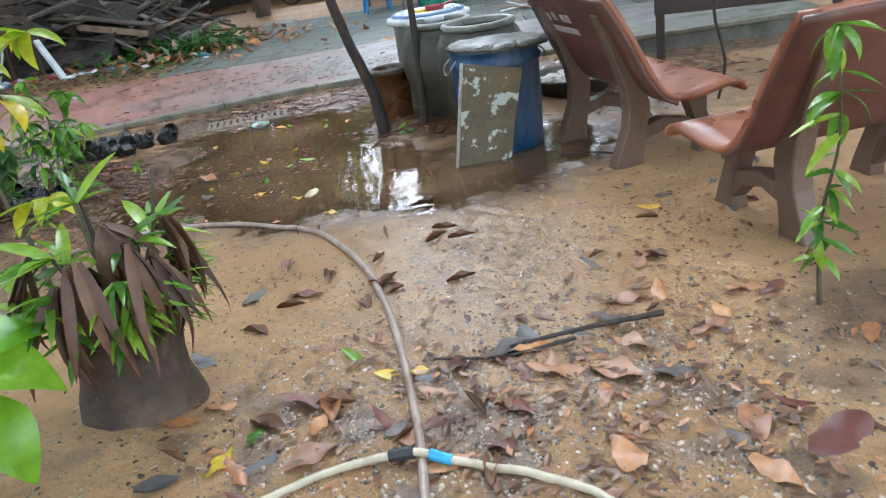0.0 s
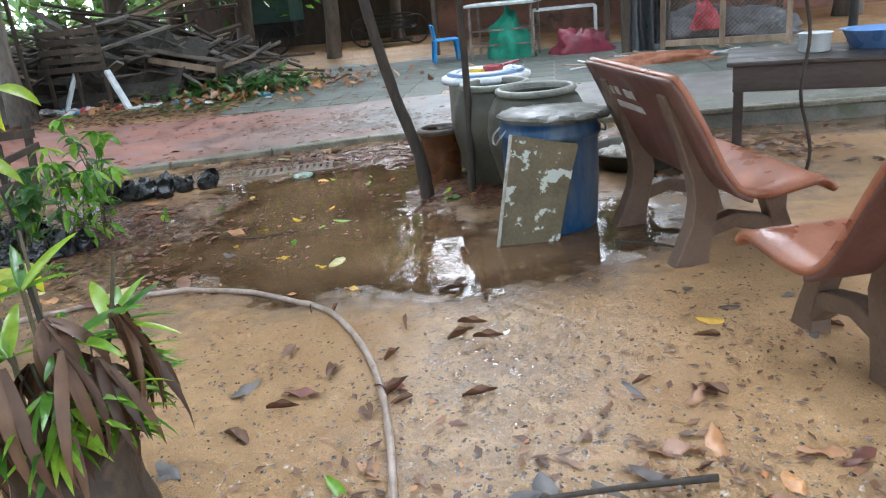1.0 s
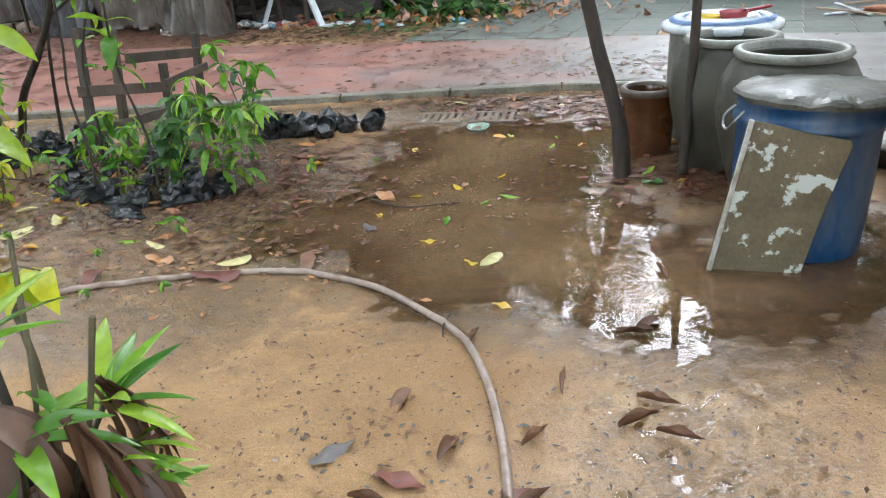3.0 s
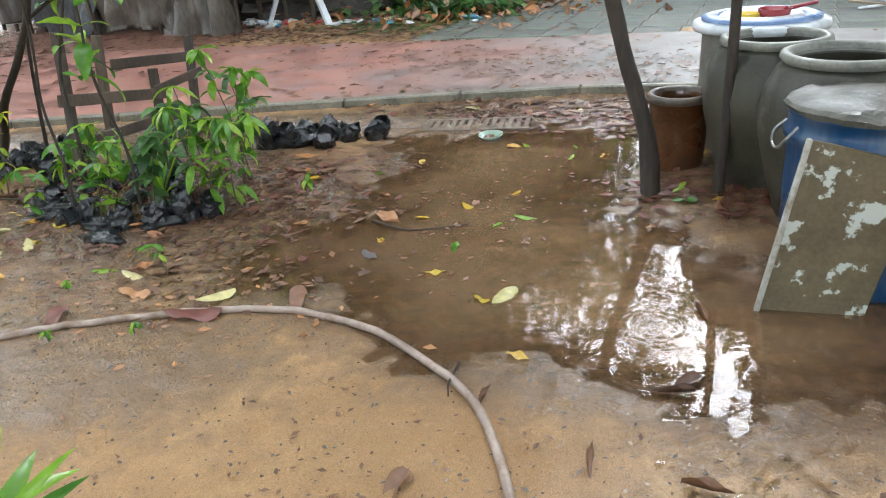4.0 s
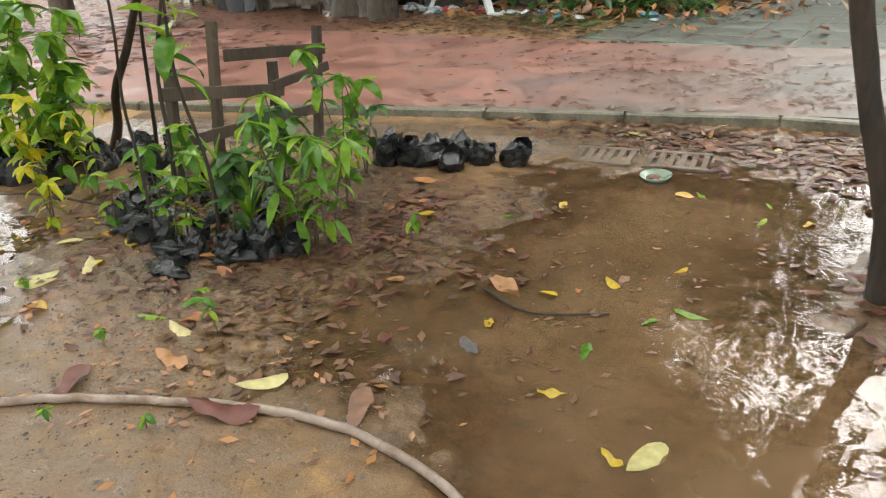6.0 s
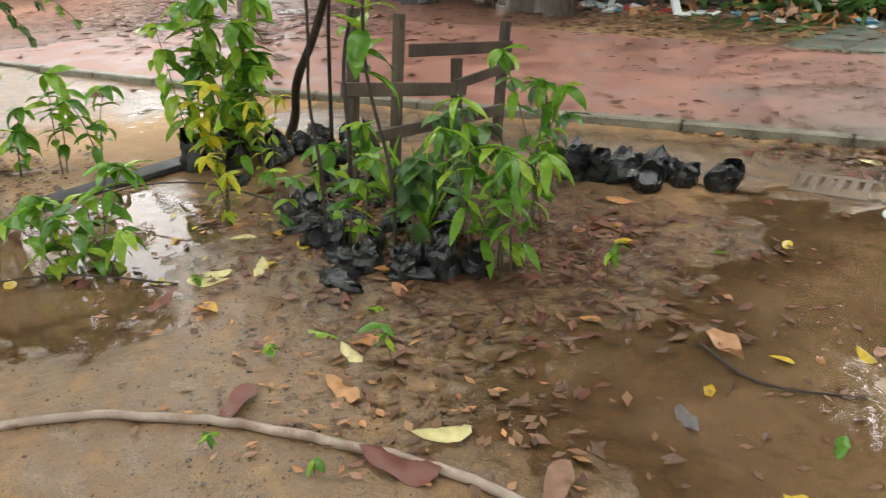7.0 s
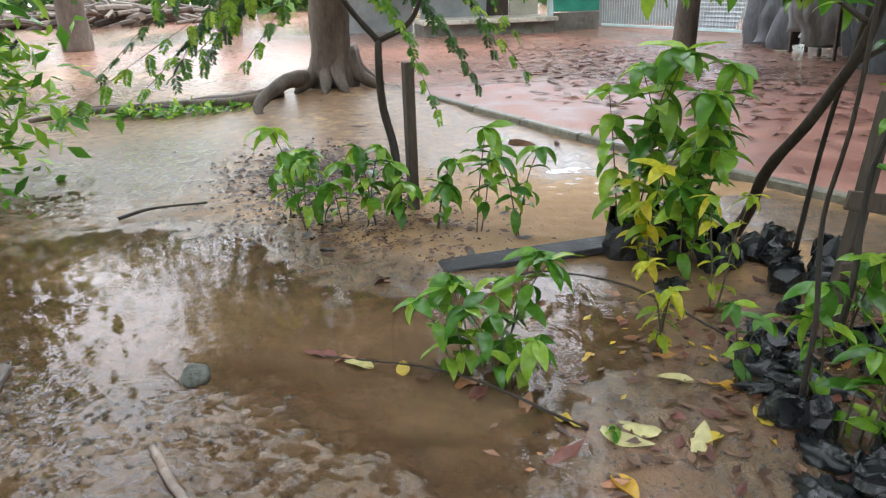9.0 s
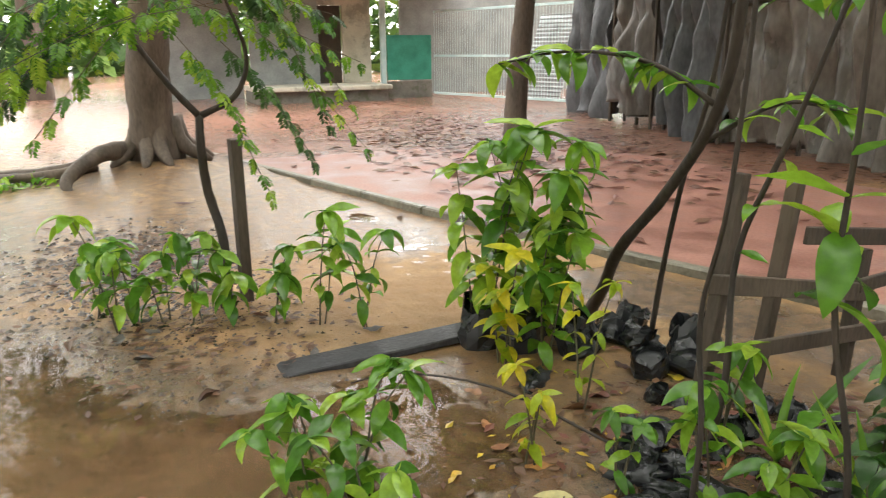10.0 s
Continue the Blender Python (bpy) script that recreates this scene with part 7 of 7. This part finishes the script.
# ---- the house ----
CREAM = surface("stained_cream_plaster", (0.42, 0.4, 0.32), (0.6, 0.57, 0.47), 2, (0.6, 0.9), 0.15, 30, stain=(0.3, 0.29, 0.24), stain_scale=1.5)
GREY_WALL = surface("grey_plaster", (0.22, 0.24, 0.24), (0.36, 0.38, 0.37), 2, (0.6, 0.9), 0.15, 30)
MINT = surface("green_sheet_door", (0.02, 0.2, 0.14), (0.05, 0.32, 0.23), 3, (0.35, 0.6), 0.2, 30)
CYAN = surface("pale_cyan_paint", (0.4, 0.55, 0.56), (0.58, 0.72, 0.72), 4, (0.35, 0.6), 0.1, 40)
house = thing("house", "single-storey cream house with a raised porch", "house", (-22.5, 0, 0.03))
for y0, y1, x, mat, z0, z1 in ((3.6, 6.4, -2.2, GREY_WALL, 0, 3.0), (6.4, 8.26, -0.6, GREY_WALL, 0.4, 3.0), (8.95, 9.75, -0.6, CREAM, 0.4, 3.0), (8.26, 8.95, -0.6, CREAM, 2.5, 3.0)):
    bm = bmesh.new()
    box(bm, (0.18, y1 - y0, z1 - z0), pose(x, (y0 + y1) / 2, (z0 + z1) / 2), 0.0)
    part("wall", bm, mat, house)
bm = bmesh.new()
box(bm, (0.05, 0.7, 2.1), pose(-0.75, 8.6, 1.45), 0.01)
part("door", bm, OLD_WOOD, house, "dark brown wooden door")
bm = bmesh.new()
box(bm, (1.9, 3.6, 0.12), pose(0.2, 8.0, 0.36), 0.02)
part("porch_floor", bm, CREAM, house)
bm = bmesh.new()
box(bm, (1.7, 3.5, 0.32), pose(0.1, 8.0, 0.14), 0.0)
part("porch_base", bm, CONCRETE, house)
bm = bmesh.new()
box(bm, (0.14, 0.14, 3.0), pose(0.3, 9.84, 1.5), 0.01)
part("pillar", bm, CYAN, house)
bm = bmesh.new()
box(bm, (0.06, 1.3, 1.2), pose(0.3, 10.6, 1.1), 0.01)
part("door", bm, MINT, house, "green sheet metal door panel")
bm = bmesh.new()
box(bm, (0.12, 1.3, 0.5), pose(0.3, 10.6, 0.22), 0.01)
part("plinth", bm, CONCRETE, house)
bm = bmesh.new()
box(bm, (7.0, 9.0, 0.08), pose(-1.5, 8.0, 3.05, 0, 4, 0), 0.0)
part("roof", bm, RUSTY, house)
bm = bmesh.new()
box(bm, (0.1, 7, 3.0), pose(-1.6, 14.5, 1.5), 0.0)
part("wall", bm, GREY_WALL, house)
cage = thing("barred_enclosure", "enclosure of pale cyan steel bars with a leaning sheet", "cage", (-22.2, 11.35, 0.0, 0, 0, -72))
for z in (0.1, 1.12, 2.3):
    bar(cage, (0, 0, z), (5.2, 0, z), 0.06, 0.06, "rail", CYAN)
for k in range(53):
    bar(cage, (0.1 * k, 0.0, 0.1), (0.1 * k, 0.0, 2.3), 0.012, 0.012, "bar", CYAN)
cage.matrix_basis = pose(-22.2, 11.35, 0.05, 0, 0, 17)
sheet = thing("corrugated_sheet", "leaning corrugated grey roofing sheet in the enclosure", "roofing sheet", (-19.4, 12.7, 0.1, 0, 0, 17))
bm = bmesh.new()
n = 60
rows = [[bm.verts.new((1.5 * (s - 0.5) + 0.45 * t, 0.5 + 0.4 * t + 0.02 * math.sin(t * 130), 2.1 * t)) for t in (i / n for i in range(n + 1))] for s in (0, 1)]
for i in range(n):
    bm.faces.new((rows[0][i], rows[1][i], rows[1][i + 1], rows[0][i + 1]))
sheet_part = part("sheet", bm, surface("grey_zinc", (0.3, 0.32, 0.33), (0.5, 0.52, 0.53), 4, (0.3, 0.5), 0.1, metal=0.4), sheet)
sheet_part.modifiers.new("thickness", "SOLIDIFY").thickness = 0.006

# ---- trees ----
tree((-11.15, 3.5), "large leaning tree with spreading roots and feathery crown", [(0, 0, -0.1), (0.1, -0.05, 0.5), (0.3, 0.0, 1.3), (0.5, 0.15, 2.2), (0.6, 0.3, 3.4), (0.4, 0.3, 5.0)], [0.3, 0.235, 0.215, 0.2, 0.17, 0.12], 16,
     ((0.2, 0.2, 5.2), (2.6, 2.2, 2.4)), 9500, 0.32, DEEP, 31, GREY_BARK, roots=9)
log = thing("surface_root", "long grey root running over the mud from the tree", "root", (-11.0, 2.6, 0.05))
bm = bmesh.new()
tube(bm, smooth_path([(-0.15, 0.6, 0.25), (0.35, 0.3, 0.28), (0.75, 0.0, 0.1), (0.95, 0.05, -0.05)], 5), [0.12, 0.11, 0.1, 0.1, 0.09, 0.09, 0.085, 0.08, 0.075, 0.07, 0.065, 0.06, 0.05, 0.04, 0.03, 0.02], 9, 0.2, rng)
part("near_root", bm, GREY_BARK, log, smooth=True)
for k in range(5):
    bm = bmesh.new()
    off, end = rng.uniform(-0.12, 0.25), rng.uniform(-2.6, -1.3)
    way = smooth_path([(0.05 + off * 0.4, 0.25, 0.14), (off, -0.25, 0.07), (off + rng.uniform(-0.12, 0.12), end * 0.5, 0.05), (off * 1.3 + rng.uniform(-0.15, 0.15), end * 0.8, 0.03), (off + rng.uniform(-0.2, 0.2), end, -0.03)], 5)
    r0 = rng.uniform(0.04, 0.075)
    tube(bm, way, [r0 * (1 - 0.6 * q / len(way)) for q in range(len(way))], 9, 0.3, rng)
    part("long_root", bm, BARK if k % 2 else GREY_BARK, log, smooth=True)
tree((-12.6, 8.8), "straight grey-brown tree trunk on red earth", [(0, 0, -0.1), (0.05, 0.02, 1.0), (0.12, 0.1, 2.2), (0.1, 0.2, 4.0)], [0.2, 0.16, 0.15, 0.11], 9, ((0.1, 0.3, 5.2), (2.0, 1.8, 1.6)), 4500, 0.34, DEEP, 32)
for x, y, h, r, c, s, lab in ((-22.5, -2.4, 3.8, 0.33, 2.0, 41, "dark tree trunk beside a flooded yard"), (-26.5, 1.0, 9.0, 0.35, 3.4, 42, "far yard tree with a rough trunk"), (-30, -7.5, 6, 0.3, 3.2, 43, "far yard tree with a rough trunk"),
                              (-34, 6, 12.0, 0.3, 4.0, 44, "far tree behind the house"), (-8.6, 15.4, 5.6, 0.2, 2.9, 45, "leafy tree behind the wood pile"), (-4.7, 17.5, 6.4, 0.16, 2.3, 46, "leafy tree behind the wood pile"), (-7.3, 18.8, 5.4, 0.2, 2.4, 58, "leafy tree behind the wood pile"),
                              (3.0, 18.6, 8.0, 0.2, 3.6, 47, "leafy tree behind the shed"), (6, 17, 6, 0.25, 3.2, 48, "leafy tree behind the shed"), (-12.5, 14.8, 6, 0.25, 3.2, 49, "leafy tree behind the tarpaulins"),
                              (-17.5, 15.5, 6.5, 0.25, 3.4, 50, "leafy tree behind the tarpaulins"), (-15, -9, 6, 0.25, 2.6, 51, "leafy tree at the yard's edge"), (8.5, 12.5, 6, 0.2, 3.0, 52, "leafy tree at the yard's edge"),
                              (-10.5, 18.5, 8.0, 0.25, 3.4, 53, "tall leafy tree behind the sheds"), (-16, 20, 9.0, 0.25, 3.8, 54, "tall leafy tree behind the sheds"), (4.5, 23, 10.5, 0.25, 3.6, 55, "tall leafy tree behind the sheds"), (-10.2, 21.0, 8.5, 0.25, 2.9, 56, "tall leafy tree behind the sheds"), (-2.4, 26.5, 3.6, 0.2, 3.4, 57, "bushy tree far behind the courtyard")):
    tree((x, y, 0.0), lab, [(0, 0, -0.1), (0.1, 0, 1.2), (0.15, 0.1, h * 0.5), (0.0, 0.1, h * 0.85)], [r * 1.15, r, r * 0.85, r * 0.6], 11, ((0, 0, h), (c, c, h * 0.52)), *((5200, 0.25) if s == 46 else (3500, 0.22) if s == 49 else (6500, 0.42 if y > 9 else 0.3)), DEEP, s)
tree((-4.0, 21.4, 0.0), "thin-crowned tree behind the shed", [(0, 0, -0.1), (0.1, 0, 2.5), (-0.1, 0.1, 6.0), (0.0, 0.1, 9.5)], [0.16, 0.13, 0.1, 0.06], 12, ((0, 0, 9.6), (2.0, 1.6, 3.0)), 800, 0.36, DEEP, 57)
tree((-5.3, 19.3, 0.0), "low dense leafy tree behind the carts", [(0, 0, -0.1), (0.1, 0, 1.0), (0.0, 0.1, 2.4), (0.0, 0.1, 3.6)], [0.14, 0.12, 0.1, 0.07], 14, ((0, 0, 4.0), (2.3, 1.4, 2.0)), 8000, 0.3, GREEN, 59)
# unseen trees added to block sky light over the yard, their crowns meeting overhead
for x, y, h, cx, cy, r, dz, s in ((3.8, 3.0, 6.0, -1.2, 0.2, 3.6, 1.6, 61), (-2.5, -3.2, 5.5, 0.4, 0.6, 3.8, 2.6, 62), (-8.5, -3.8, 5.5, 0.6, 0.6, 3.6, 2.6, 63), (3.5, -3.2, 5.0, 0, 0, 3.6, 2.8, 64), (-11.5, 12.0, 6.0, 1.6, -2.4, 3.2, 1.8, 65),
                              (6.8, 9.4, 6.2, -2.2, 0.2, 3.4, 1.9, 66), (6.5, 5.5, 5.0, 0, 0, 3.0, 2.8, 67), (-9.6, 12.0, 7.2, 3.4, -4.2, 3.2, 1.4, 68), (-4.6, -1.5, 6.8, 0.3, 2.6, 3.4, 1.3, 69), (7.6, 12.0, 6.4, -4.6, -1.0, 3.2, 1.4, 70), (-10.4, 13.4, 6.4, 6.2, -2.4, 2.9, 1.4, 71)):
    tree((x, y, 0.0), "tall unseen tree added to shade the yard with its wide crown", [(0, 0, -0.1), (0.05, 0, h * 0.3), (cx * 0.4, cy * 0.4, h * 0.6), (cx * 0.8, cy * 0.8, h * 0.9)], [0.2, 0.16, 0.13, 0.09], 14, ((cx, cy, h), (r, r, dz)), {65: 2400, 68: 3400, 71: 9500}.get(s, 5200 if s < 65 else 6000), 0.34, DEEP, s)
# bush at the edge of the mud, and cut trunks heaped far off
weeds = thing("weed_patch", "low green weeds growing along the tree root", "weeds", (-10.7, 1.6, 0.0))
leaf_cloud("weed_leaves", np.random.default_rng(18).normal(0, 1, (420, 3)) * np.array([0.14, 0.55, 0.03]) + np.array([0, 0, 0.06]), 0.11, GREEN, weeds, np.random.default_rng(19), down=-0.3)
bush = thing("leafy_bush", "leafy green bush overhanging the wet mud", "bush", (-7.75, 0.45, 0.0))
for k in range(9):
    a = rng.uniform(0, 6.28)
    bm = bmesh.new()
    q = (rng.uniform(-0.6, 0.8), rng.uniform(-0.6, 0.6), rng.uniform(0.6, 1.8))
    tube(bm, smooth_path([(0, 0, 0), (q[0] * 0.4, q[1] * 0.4, q[2] * 0.6), q], 4), 0.014, 6)
    part("branch", bm, BARK, bush)
leaf_cloud("foliage", np.random.default_rng(8).normal(0, 1, (1900, 3)) * np.array([0.5, 0.34, 0.55]) + np.array([0.2, 0.1, 0.9]), 0.17, GREEN, bush, np.random.default_rng(9))
logs = thing("log_heap", "heap of cut grey logs and branches at the far yard's edge", "log heap", (-38, -5, 0.0))
rng = random.Random(77)
for k in range(90):
    L = rng.uniform(1.2, 3.4)
    x, y = rng.uniform(-2.2, 2.2), rng.uniform(-4.6, 4.6)
    z = max(0.12, (1.2 - 0.16 * abs(y) - 0.2 * abs(x)) * rng.uniform(0.1, 1.0))
    bm = bmesh.new()
    tube(bm, [(-L / 2, 0, 0), (0, 0.06, 0.05), (L / 2, 0, 0)], rng.uniform(0.07, 0.17), 7)
    bm.transform(pose(x, y, z, 0, rng.uniform(-18, 18), rng.uniform(0, 180)))
    part("log", bm, GREY_BARK if rng.random() < 0.6 else OLD_WOOD, logs)
# far woods closing the view
nr2 = np.random.default_rng(77)
n = 42000
ang = nr2.uniform(0, 2 * np.pi, n)
rad = nr2.uniform(44, 58, n)
hz = nr2.uniform(0, 1, n) ** 1.2 * (8.0 + 2.0 * np.sin(ang * 9) + 1.2 * np.sin(ang * 23))
leaf_cloud("far_woods", np.stack([rad * np.cos(ang) - 3, rad * np.sin(ang) + 4, hz], 1), 1.15, leafy("far_foliage", [(0.03, 0.07, 0.02), (0.07, 0.15, 0.03), (0.16, 0.26, 0.05)], 0.6, 0.3), None, nr2, "distant green woods round the yard", 1.7)
tagged(bpy.data.objects["far_woods"], category="woods", kind="stuff")
